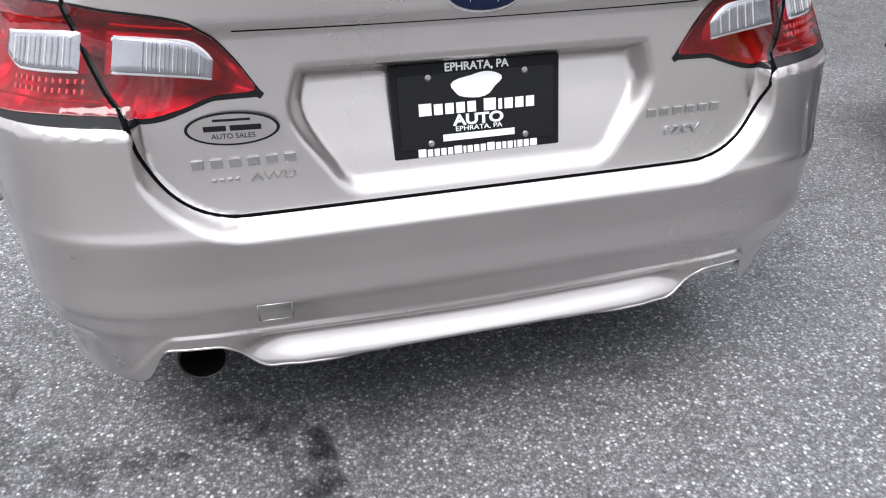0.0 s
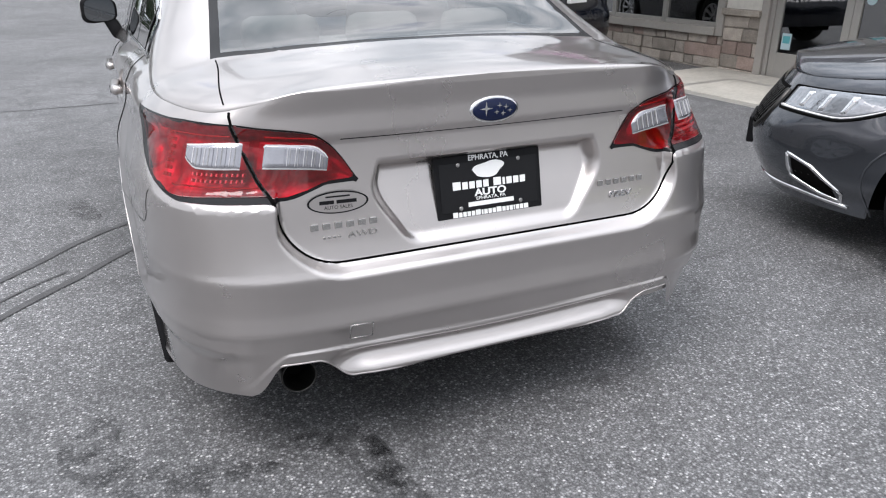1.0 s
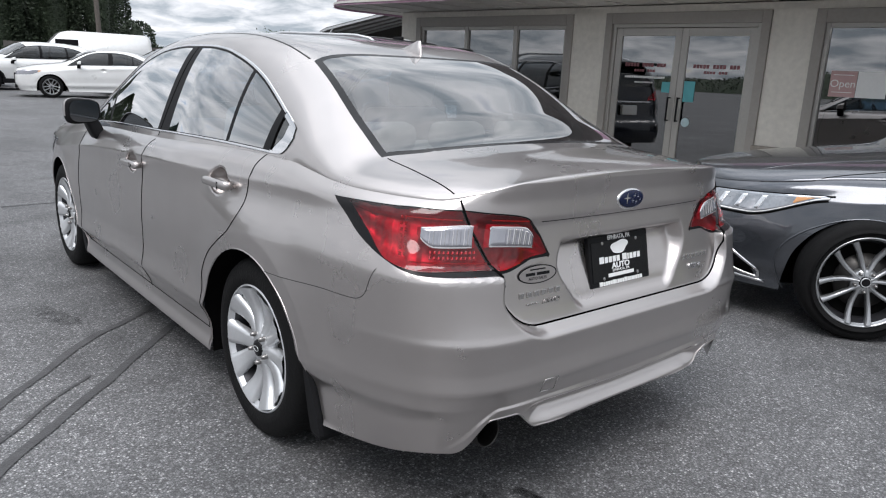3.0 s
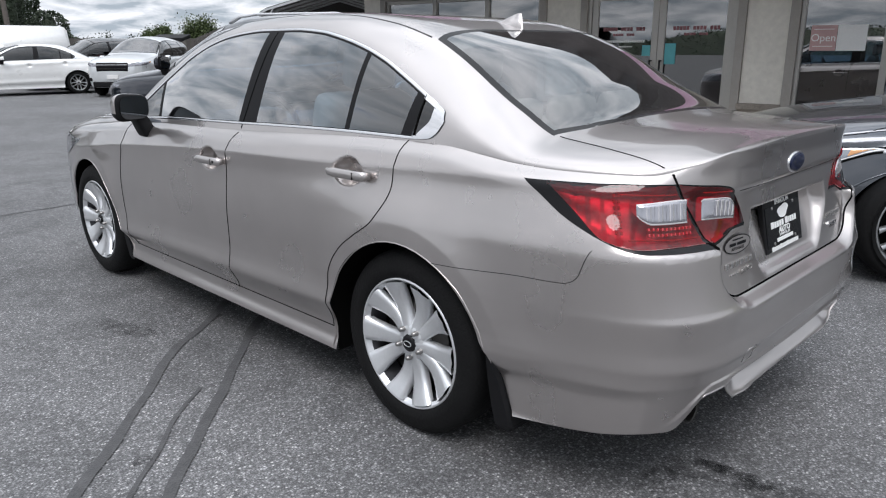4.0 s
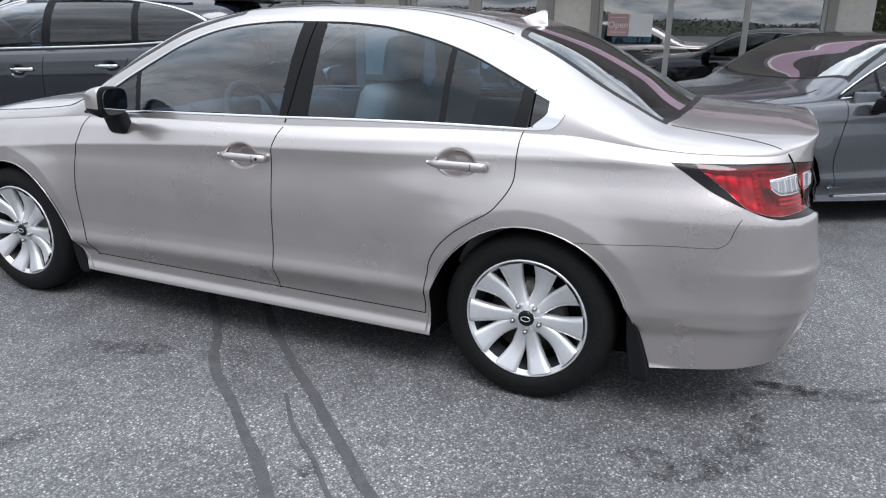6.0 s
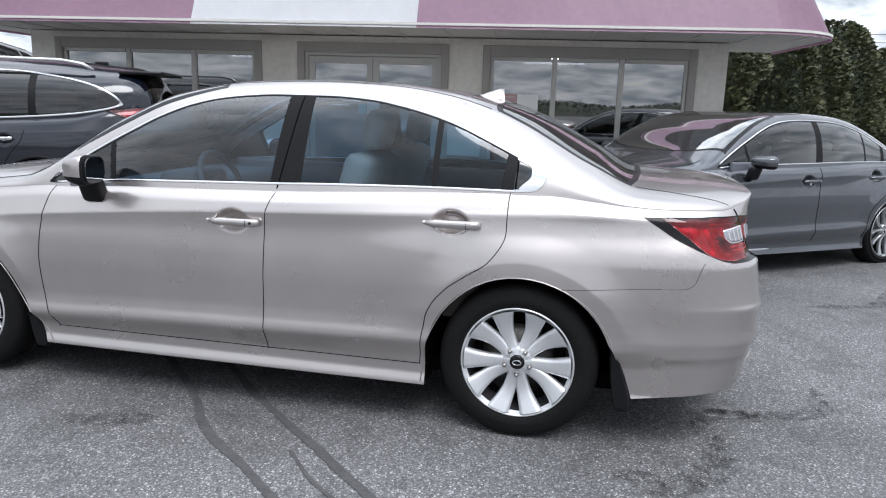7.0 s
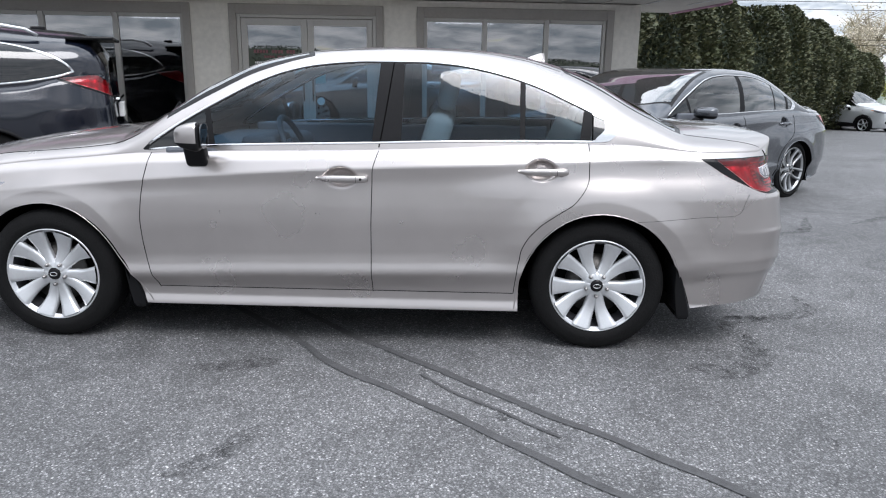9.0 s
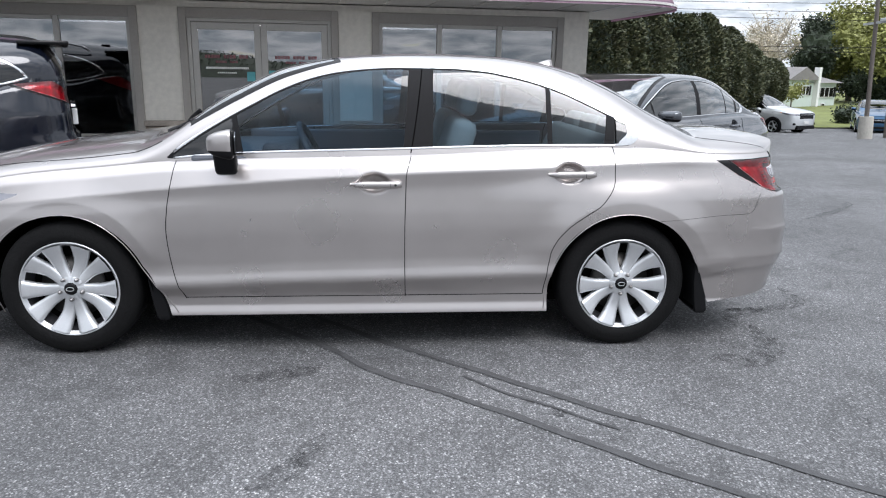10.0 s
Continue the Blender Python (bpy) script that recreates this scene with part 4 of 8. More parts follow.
    def upper_lines(s):
        U = lambda q, f: s.upper(q, f) / np.array(s.scale)
        def on(fun, side):
            def g(q, f):
                p = U(q, f)
                x, y, z = -p[..., 0], p[..., 1], p[..., 2]
                v = fun(y, z) if side else fun(x, y)
                return np.where(x > 0.45, v, np.abs(v) + 0.01) if side else v
            return g
        a0, a1, sl, d0, d1, r0, r1 = s.pillars
        yy = lambda y, z, i: y - sl[i] * (z - 1.0)
        inn = lambda v, y, z: np.where(s.trim_f(y, z) > -0.01, v, np.abs(v) + 0.01)
        return [on(s.dlo_f, True), on(s.trim_f, True), on(s.rear_glass_f, False), on(s.front_glass_f, False),
                on(lambda x, y: s.rear_glass_f(x, y) - 0.028, False), on(lambda x, y: s.front_glass_f(x, y) - 0.03, False),
                on(lambda y, z: inn(yy(y, z, 0) - a0, y, z), True), on(lambda y, z: inn(yy(y, z, 1) - a1, y, z), True),
                on(lambda y, z: inn(y - d0, y, z), True), on(lambda y, z: inn(y - d1, y, z), True),
                on(lambda y, z: inn(y - r0 + 0.10 * (z - 1.1), y, z), True), on(lambda y, z: inn(y - r1 + 0.15 * (z - 1.1), y, z), True),
                on(lambda y, z: inn(y - s.corner_y - 0.2 * (z - 1.0), y, z), True),
                on(lambda x, y: np.where(y < -0.35, x - s.deck_x, np.abs(x) + 1), False)]


# panel kinds: part name, material, label
PANELS = {1: ("body", None, ""), 2: ("front_door", None, ""), 3: ("rear_door", None, ""), 4: ("sill", None, ""), 5: ("rear_bumper", None, ""),
          6: ("trunk_lid", None, ""), 7: ("tail_lamp", "red_glass", "red tail lamp lens"), 8: ("lamp_surround", "gloss_black", "black lamp surround"),
          9: ("reversing_lens", "clear_lens", "clear reversing lamp lens"), 10: ("front_bumper", None, ""), 11: ("headlamp", "clear_lens", "clear headlamp"),
          12: ("hood", None, ""), 13: ("side_marker", "amber", "amber side marker"),
          20: ("front_window", "car_glass", "front door glass"), 21: ("window_seal", "black", "black window seal"), 27: ("window_trim", "chrome", "chrome window trim"), 22: ("pillar_cover", "black", "black pillar cover"),
          23: ("rear_window", "car_glass", "rear door glass"), 24: ("corner_window", "dark_glass", ""), 25: ("vent_window", "car_glass", ""), 26: ("quarter_window", "dark_glass", ""),
          30: ("windshield", "car_glass", "windshield"), 31: ("backlight", "back_glass", "rear window glass"), 32: ("glass_border", "gloss_black", "black glass border")}


def grid_normals(P, flip=1):
    du, dv = np.gradient(P, axis=0), np.gradient(P, axis=1)
    n = np.cross(du, dv)
    l = np.linalg.norm(n, axis=-1, keepdims=True)
    return np.where(l > 1e-12, n / np.maximum(l, 1e-12), 0)


def islands(f):
    """Faces sorted into connected pieces."""
    root = {}
    def find(a):
        while root.setdefault(a, a) != a:
            root[a] = root[root[a]]
            a = root[a]
        return a
    for q in f.tolist():
        r = find(q[0])
        for v in q[1:]:
            root[find(v)] = r
    tag = np.array([find(q[0]) for q in f.tolist()])
    return [f[tag == t] for t in np.unique(tag)]


def shell(S, car, colour, step, rows, skip=(), materials=None, z_lift=None):
    """Cuts the shell into panels and hangs each under the car, left and right."""
    materials = materials or {}
    turn = S.q_of_y(-0.72)
    qs = np.concatenate([np.arange(0, turn, step * 0.55), np.arange(turn, S.tq[-1], step)])
    qs = np.append(qs, S.tq[-1])
    found = {}
    for which in ("low", "up"):
        n = rows[0] if which == "low" else rows[1]
        v = np.linspace(0, 1, n)
        Q = np.repeat(qs[:, None], n, 1)
        if which == "low":
            lo, hi = S.zlow(qs), S.zbelt(qs)
            B = np.where(v[None] < 0.25, lo[:, None] + (0.45 - lo[:, None]) * v[None] / 0.25, 0.45 + (hi[:, None] - 0.45) * (v[None] - 0.25) / 0.75)
            lines, kind, fun = S.lower_lines(), S.lower_kind, S.lower
        else:
            B = np.repeat(v[None] ** 1.7, len(qs), 0).copy()
            lines, kind, fun = S.upper_lines(), S.upper_kind, S.upper
        Q, B = snap(Q, B, lines)
        if which == "up":
            Q[:, 0], B[:, 0] = qs, 0.0
        P = fun(Q, B)
        reg = regions(Q, B, kind)
        Nn = grid_normals(P).reshape(-1, 3)
        P = P.reshape(-1, 3)
        for k, f in reg.items():
            if k and k not in skip:
                found.setdefault(k, []).append((P, Nn, f))
    for k in (22, 32):
        if k in found:
            found[k] = [(P, Nn, g) for P, Nn, f in found[k] for g in islands(f)]
    lone = [(k, [p]) for k in (22, 32) for p in found.pop(k, [])]
    for k, pieces in list(found.items()) + lone:
        name, m, label = PANELS[k]
        m = materials.get(k, m or colour)
        off = {7: 0.004, 9: 0.006, 27: 0.004, 8: 0.001, 11: 0.003}.get(k, 0.0)
        whole = k in (1, 5, 6, 10, 12, 30, 31)
        sets = [(-1, 1)] if whole else [(1,), (-1,)]
        for sides in sets:
            vs, ns, fs, o = [], [], [], 0
            for sg in sides:
                for P, Nn, f in pieces:
                    used, inv = np.unique(f, return_inverse=True)
                    g = inv.reshape(f.shape)
                    # normals must point out of the car: the grid's own sense is turned where need be
                    nn = Nn[used].copy()
                    pp = P[used] + nn * off * OUT
                    flipped = OUT < 0
                    nn = nn * OUT
                    if sg < 0:
                        pp, nn = pp * (-1, 1, 1), nn * (-1, 1, 1)
                        flipped = not flipped
                    vs.append(pp); ns.append(nn)
                    fs.append((g[:, ::-1] if flipped else g) + o)
                    o += len(used)
            vs, ns, fs = np.concatenate(vs), np.concatenate(ns), np.concatenate(fs)
            if z_lift is not None:
                vs = z_lift(vs)
            me = bpy.data.meshes.new(name)
            me.from_pydata(vs.tolist(), [], fs.tolist())
            me.polygons.foreach_set("use_smooth", [True] * len(me.polygons))
            me.update()
            bad = np.linalg.norm(ns, axis=1) < 0.5
            ns[bad] = (0, 0, 1)
            me.normals_split_custom_set_from_vertices(ns.tolist())
            ob = part(name, me, m, car, label)
            if m in ("car_glass", "dark_glass", "back_glass", "red_glass"):
                ob.visible_shadow = False


OUT = -1


def seam(S, car, pts, r=0.0021, up=False, both=True, name="panel_gap", material="void", lift=0.0):
    """A thin dark joint between panels, along (q, z) pairs."""
    q, z = np.array([p[0] for p in pts]), np.array([p[1] for p in pts])
    P = S.upper(q, z) if up else S.lower(q, z)
    for sg in ((1, -1) if both else (1,)):
        v, f = sweep([(p[0] * sg, p[1], p[2] + lift) for p in P], circle(r, 6), up=(0.31 * sg, 0.4, 0.8))
        part(name, mesh_of(name, v, f), material, car)


def place_on(S, y, z):
    """Plan coordinate and rise on the upper body for a point of the side view."""
    q = float(S.q_of_y(y))
    for _ in range(4):
        e = S.lower(q, S.zbelt(q)) / np.array(S.scale)
        q += y - float(e[1])
    zb = float(S.zbelt(q))
    h = float(S.fz(y)) - zb
    p = float(S.section(y)[1])
    a = math.asin(min(max((z - zb) / h, 0.0), 1.0) ** (p / 2))
    return q, a / (math.pi / 2)


def band(S, car, pts, width, name, material, label="", lift=0.003, roof=False):
    """A slim raised moulding on the upper body through (y, z), or (x, y) on the roof."""
    P, U = [], []
    for a, b in pts:
        if roof:
            q = float(place_on(S, b, float(S.fb(b)) + 0.05)[0])
            fs = np.linspace(0, 1, 2000)
            f = float(np.interp(-a, S.upper(np.full(2000, q), fs)[:, 0] / S.scale[0], fs))
        else:
            q, f = place_on(S, a, b)
        p = S.upper(q, f)
        n = -np.cross(S.upper(q + 0.004, f) - p, S.upper(q, min(f + 0.004, 1.0)) - p)
        n /= max(np.linalg.norm(n), 1e-9)
        P.append(p); U.append(n)
    w = width / 2
    for sg in (1, -1):
        v, f = sweep([(p[0] * sg, p[1], p[2]) for p in P], [(-w, -0.004), (w, -0.004), (w, lift * 0.6), (w * 0.5, lift), (-w * 0.5, lift), (-w, lift * 0.6)], ups=[(n[0] * sg, n[1], n[2]) for n in U])
        part(name, mesh_of(name, v, f), material, car, label)


def window_bands(S, car, width=0.013):
    y0, y1 = S.dlo_y[0] + S.tip - 0.005, S.dlo_y[1] - 0.03
    ys = np.linspace(y0, y1, 60)
    band(S, car, [(float(y), float(S.ft(y)) - 0.004) for y in ys], width, "upper_trim", "chrome", "chrome window trim")
    band(S, car, [(float(y), float(S.fo(y)) + 0.003) for y in ys], width * 0.85, "belt_trim", "chrome", "chrome belt trim")


def lens(S, car, q, lo, hi, lift, name, material, label="", rows=6):
    """A raised lens on the body between two heights along q, with rounded rim."""
    q = np.asarray(q)
    for sg in (1, -1):
        vs, fs = [], []
        n = rows + 4
        ts = np.concatenate([[0, 0.0], np.linspace(0.04, 0.96, rows), [1.0, 1.0]])
        for i, qq in enumerate(q):
            e = min(i, len(q) - 1 - i)
            for j, t in enumerate(ts):
                z = lo(qq) + (hi(qq) - lo(qq)) * t
                out = -0.004 if j in (0, n - 1) or e == 0 else lift * (0.6 if j in (1, n - 2) or e == 1 else 1.0)
                p, a, b = S.lower(qq, z), S.lower(qq + 0.002, z), S.lower(qq, z + 0.002)
                nn = -np.cross(a - p, b - p)
                p = p + nn / np.linalg.norm(nn) * out
                vs.append((p[0] * sg, p[1], p[2]))
        for i in range(len(q) - 1):
            for j in range(n - 1):
                f = (i * n + j, i * n + j + 1, (i + 1) * n + j + 1, (i + 1) * n + j)
                fs.append(f if sg > 0 else f[::-1])
        part(name, mesh_of(name, vs, fs), material, car, label)


def lamp_housing(S, car, reach=None):
    """The ribbed bright reflector tray behind a red lens."""
    reach = reach or (lambda q: S.lid_x(0.9))
    qs = np.linspace(S.lamp_q[0] + 0.004, S.lamp_q[1] - 0.004, 90)
    for sg in (1, -1):
        vs, fs, n = [], [], 13
        for i, q in enumerate(qs):
            lo, hi = float(S.lamp_lo(q)), float(S.lamp_hi(q))
            for j in range(n):
                t = j / (n - 1)
                z = lo + 0.002 + (hi - lo - 0.004) * t
                p, a, b = S.lower(q, z), S.lower(q + 0.002, z), S.lower(q, z + 0.002)
                nn = -np.cross(a - p, b - p)
                step = 0.007 * ((i // 6) % 2) + 0.006 * ((j // 3) % 2)
                deep = (0.006 + 0.024 * min(1.0, 6 * t, 6 * (1 - t)) * min(1.0, i / 8, (len(qs) - 1 - i) / 12)) + step
                p = p - nn / max(np.linalg.norm(nn), 1e-12) * deep
                vs.append((p[0] * sg, p[1], p[2]))
        for i in range(len(qs) - 1):
            for j in range(n - 1):
                f = (i * n + j, i * n + j + 1, (i + 1) * n + j + 1, (i + 1) * n + j)
                fs.append(f if sg > 0 else f[::-1])
        part("lamp_reflector", mesh_of("lamp_reflector", vs, fs), "reflector", car)


def wheel_set(car, S, style, places, both=True):
    """Wheels with tyre, rim, spokes, cap and brake disc; axle along x."""
    R, rim = S.tyre, S.rim
    tyre_p = [(0.10, rim + 0.004), (0.105, R - 0.060), (0.098, R - 0.02), (0.075, R - 0.003), (0.04, R), (-0.03, R), (-0.060, R - 0.003), (-0.078, R - 0.015), (-0.087, R - 0.035), (-0.092, R - 0.060), (-0.0925, rim + 0.03), (-0.088, rim + 0.010), (-0.082, rim + 0.002), (-0.075, rim - 0.002)]
    tyre_me = joined("tyre", [lathe(tyre_p, 56)])
    rim_p = [(-0.080, rim + 0.003), (-0.0865, rim - 0.0005), (-0.086, rim - 0.005), (-0.078, rim - 0.009), (-0.066, rim - 0.018)]
    rim_me = joined("rim", [lathe(rim_p, 56)])
    barrel_me = joined("barrel", [lathe([(-0.066, rim - 0.020), (0.0, rim - 0.040), (0.09, rim - 0.045)], 56)])
    disc_me = joined("brake_disc", [lathe([(-0.028, 0.0), (-0.028, 0.155), (-0.020, 0.155), (-0.02, 0.0)], 40)])
    back_me = joined("wheel_back", [lathe([(-0.005, 0.0), (-0.005, rim - 0.04)], 32)])
    cap_me = joined("hub_cap", [lathe([(-0.079, 0.0), (-0.0795, 0.019), (-0.077, 0.029), (-0.067, 0.033), (-0.05, 0.033)], 28)])
    ring_me = joined("cap_ring", [lathe([(-0.0768, 0.021), (-0.0800, 0.0235), (-0.0790, 0.0265), (-0.074, 0.029)], 28)])
    v, f = sweep([(-0.0805, 0.018 * math.cos(a), 0.0095 * math.sin(a)) for a in np.linspace(0, 2 * math.pi, 25)[:-1]], circle(0.0016, 5), closed=True, up=(1, 0, 0))
    emblem_me = mesh_of("cap_emblem", v, f)
    nut = []
    for i in range(5):
        a = 2 * math.pi * i / 5 + (style["turn"] if style.get("pairs") else 0.93)
        v, f = lathe([(-0.086, 0.0), (-0.085, 0.007), (-0.074, 0.010), (-0.045, 0.0095)], 8)
        nut.append(([(x, y + 0.055 * math.cos(a), z + 0.055 * math.sin(a)) for x, y, z in v], f))
    nut_me = [joined("lug_nut", [n]) for n in nut]
    spokes = []
    cnt, turn = style["spokes"], style.get("turn", 0.0)
    for i in range(cnt):
        a0 = 2 * math.pi * i / cnt + turn
        lean = style.get("lean", 0.0) * (1 if i % 2 else -1)
        vs, fs = [], []
        K = 9
        for k in range(K):
            t = k / (K - 1)
            r = 0.030 + (rim - 0.012 - 0.030) * t
            w = float(np.interp(t, style["at"], style["wide"]))
            mid = a0 + lean * (t - 0.55)
            if style.get("pairs"):
                mid = turn + 2 * math.pi * (i // 2) / (cnt // 2) + (1 if i % 2 else -1) * float(np.interp(t, [0, 0.25, 0.5, 0.75, 1.0], [0.30, 0.235, 0.236, 0.275, 0.314]))
            xo = -0.070 + 0.016 * math.sin(math.pi * min(1, t * 1.05)) - 0.020 * t ** 2
            for u, dx in ((-1.0, 0.030), (-1.0, 0.004), (-0.55, -0.002), (0, -0.004 + style.get("dish", 0.0)), (0.55, -0.002), (1.0, 0.004), (1.0, 0.030)):
                ang = mid + u * w / max(r, 0.05)
                vs.append((xo + dx, r * math.cos(ang), r * math.sin(ang)))
        for k in range(K - 1):
            for c in range(6):
                fs.append((k * 7 + c, k * 7 + c + 1, k * 7 + 8 + c, k * 7 + 7 + c))
        spokes.append((vs, fs))
    hubp = lathe([(-0.068, 0.0), (-0.068, 0.035), (-0.064, 0.060), (-0.05, 0.072), (-0.03, 0.075)], 30)
    hub_me = joined("hub", [hubp])
    spoke_me = [joined("spoke", [s]) for s in spokes]
    for x, y in places:
        flip = x > 0
        w = new("wheel")
        w.parent = car
        w.matrix_basis = pose(x, y, S.hub, 0, 0, 180 if flip else 0)
        part("tyre", tyre_me, "rubber", w)
        part("rim", rim_me, style["metal"], w)
        part("barrel", barrel_me, "alloy_dark", w)
        part("brake_disc", disc_me, "dark_steel", w)
        # black disc added to give the shade between the spokes
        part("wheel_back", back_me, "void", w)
        part("hub", hub_me, style["metal"], w)
        part("hub_cap", cap_me, style.get("cap", "gloss_black"), w)
        if style.get("pairs"):
            part("cap_emblem", emblem_me, "alloy", w)
        else:
            part("cap_ring", ring_me, "alloy", w)
        for me in nut_me:
            part("lug_nut", me, "steel", w)
        for me in spoke_me:
            part("spoke", me, style["metal"], w)


def arch_liner(S, car):
    """Dark wheel housings behind the arches, and the underside, their shade put into the colour."""
    for y0 in (0, S.wheelbase):
        for sg in (1, -1):
            vs, fs, n = [], [], 20
            for i in range(n + 1):
                a = math.pi * i / n
                yy, zz = y0 + (S.arch + 0.006) * math.cos(a), S.hub - 0.02 + (S.arch + 0.006) * math.sin(a)
                vs += [(-sg * 0.905, yy, zz), (-sg * 0.50, yy, zz)]
            vs = [(vs[0][0], vs[0][1], 0.19), (vs[1][0], vs[1][1], 0.19)] + vs + [(vs[-2][0], vs[-2][1], 0.19), (vs[-1][0], vs[-1][1], 0.19)]
            n += 2
            vs += [(-sg * 0.50, y0, S.hub - 0.1)]
            for i in range(n):
                fs.append((2 * i, 2 * i + 1, 2 * i + 3, 2 * i + 2))
                fs.append((2 * i + 1, len(vs) - 1, 2 * i + 3))
            me = mesh_of("wheel_housing", [(x * S.scale[0], y * S.scale[1], z * S.scale[2]) for x, y, z in vs], fs)
            # the housing keeps inside the flank
            for v in me.vertices:
                if abs(v.co.x) > 0.8 * S.scale[0]:
                    q = S.q_of_y(v.co.y / S.scale[1])
                    v.co.x = math.copysign(abs(float(S.lower(q, min(max(v.co.z / S.scale[2], 0.3), 0.9))[0])) - 0.004, v.co.x)
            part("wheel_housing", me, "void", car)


def arch_lip(S, car, material, r=0.007):
    for y0 in (0, S.wheelbase):
        pts = []
        for i in range(33):
            a = radians(-22 + 224 * i / 32)
            y, z = y0 + S.arch * math.cos(a), S.hub - 0.02 + S.arch * math.sin(a)
            if z < S.hub - 0.02:
                y = y0 + math.copysign(S.arch, math.cos(a))
            if y < y0 and S.kick:
                y -= S.kick * max(0.46 - z, 0.0)
            if z < float(S.zlow(S.q_of_y(y))) + 0.005:
                continue
            pts.append((S.q_of_y(y), z))
        seam(S, car, pts, r, name="wheel_arch_edge", material=material)


def interior(car, S, seat="cloth"):
    """Seats, dash, wheel and door linings seen through the glass."""
    def seat_at(x, y, w, rear=False):
        bm = box(x - w / 2, x + w / 2, y - 0.24, y + 0.26, 0.42, 0.60, 0.05)
        part("seat_cushion", bm, seat, car, smooth=True)
        bm = box(-w / 2, w / 2, -0.07, 0.07, 0.0, 0.62 if not rear else 0.55, 0.05)
        bm.transform(pose(x, y - 0.22, 0.55, 16 if not rear else 22, 0, 0))
        part("seat_back", bm, seat, car, smooth=True)
        for hx in ((0,) if w < 0.7 else (-0.36, 0, 0.36)):
            bm = box(-0.13, 0.13, -0.05, 0.05, 0.0, 0.19 if not rear else 0.12, 0.04)
            bm.transform(pose(x + hx, y - (0.40 if not rear else 0.45), 1.16 if not rear else 1.03, 10, 0, 0))
            part("head_rest", bm, seat, car, smooth=True)
    seat_at(-0.37, 1.18, 0.50)
    seat_at(0.37, 1.18, 0.50)
    seat_at(0, 0.42, 1.28, True)
    part("dashboard", box(-0.72, 0.72, 1.72, 2.30, 0.55, 0.945, 0.06), "dash", car, smooth=True)
    part("instrument_hood", box(-0.56, -0.20, 1.66, 1.86, 0.90, 1.02, 0.04), "dash", car, smooth=True)
    v, f = lathe([(0.016 * math.cos(a), 0.18 + 0.016 * math.sin(a)) for a in np.linspace(0, 2 * math.pi, 9)], 32)
    me = mesh_of("steering_wheel", v, f)
    me.transform(pose(-0.37, 1.60, 0.94, 0, 25, 90))
    part("steering_wheel", me, "dash", car)
    bm = rod((-0.37, 1.60, 0.94), (-0.37, 1.80, 0.86), 0.06)
    part("steering_hub", bm, "dash", car)
    part("floor_pan", box(-0.80, 0.80, 0.44, 2.3, 0.24, 0.30), "dash", car)
    part("centre_console", box(-0.12, 0.12, 0.9, 1.8, 0.3, 0.62, 0.03), "dash", car)
    part("parcel_shelf", box(-0.60, 0.60, -0.42, 0.05, 0.96, 1.00, 0.01), "door_card", car)
    for sg in (-1, 1):
        part("door_lining", box(sg * 0.80 - 0.02, sg * 0.80 + 0.02, 0.1, 2.15, 0.74, 0.985, 0.015), "door_card", car)
        part("arm_rest", box(sg * 0.74 - 0.04, sg * 0.74 + 0.04, 1.15, 1.75, 0.68, 0.74, 0.02), seat, car)
    bm = box(-0.12, 0.12, -0.01, 0.02, -0.03, 0.03, 0.012)
    bm.transform(pose(0, 1.72, 1.32))
    part("rear_view_mirror", bm, "black", car)


def door_handle(car, S, y0, y1, z, material, slope=0.0, lock=False):
    """A tapered bar handle, thin at the front tip, with a squared end block."""
    for sg in (1, -1):
        def skin(y, zz):
            return abs(float(S.lower(S.q_of_y(y / S.scale[1]), zz / S.scale[2])[0]))
        base_x = (skin(y0 - 0.07, z) + skin(y1 + 0.07, z)) / 2
        n, vs, fs = 17, [], []
        for i in range(n):
            t = i / (n - 1)
            y = y1 + (y0 - y1) * t
            h = 0.0085 + 0.0085 * float(ease(0.0, 0.30, t)) - 0.004 * float(ease(0.96, 1.0, t))
            x = base_x + 0.004 + 0.026 * float(ease(0.0, 0.18, t)) - 0.010 * float(ease(0.90, 1.0, t))
            zc = z + slope * (0.5 - t) + 0.002 * t
            for a, b in ((-0.022, -0.8), (-0.004, -1.0), (0.004, -0.75), (0.007, 0.0), (0.004, 0.75), (-0.004, 1.0), (-0.022, 0.8)):
                vs.append((-sg * (x + a), y, zc + b * h))
        for i in range(n - 1):
            for c in range(7):
                d = (c + 1) % 7
                q = (i * 7 + c, i * 7 + d, i * 7 + 7 + d, i * 7 + 7 + c)
                fs.append(q if sg > 0 else q[::-1])
        fs += [tuple(range(7)), tuple((n - 1) * 7 + c for c in range(7))]
        h = part("door_handle", mesh_of("door_handle", vs, fs), material, car)
        xo = base_x + 0.036
        yb = y0 + 0.055
        part("handle_joint", box(-sg * xo - 0.0015, -sg * xo + 0.0015, yb - 0.0008, yb + 0.0008, z - 0.013, z + 0.013), "void", h)
        if lock:
            part("key_lock", rod((-sg * (xo - 0.004), y0 + 0.032, z + 0.002), (-sg * (xo + 0.002), y0 + 0.032, z + 0.002), 0.0065, None, 14), "dark_steel", h)


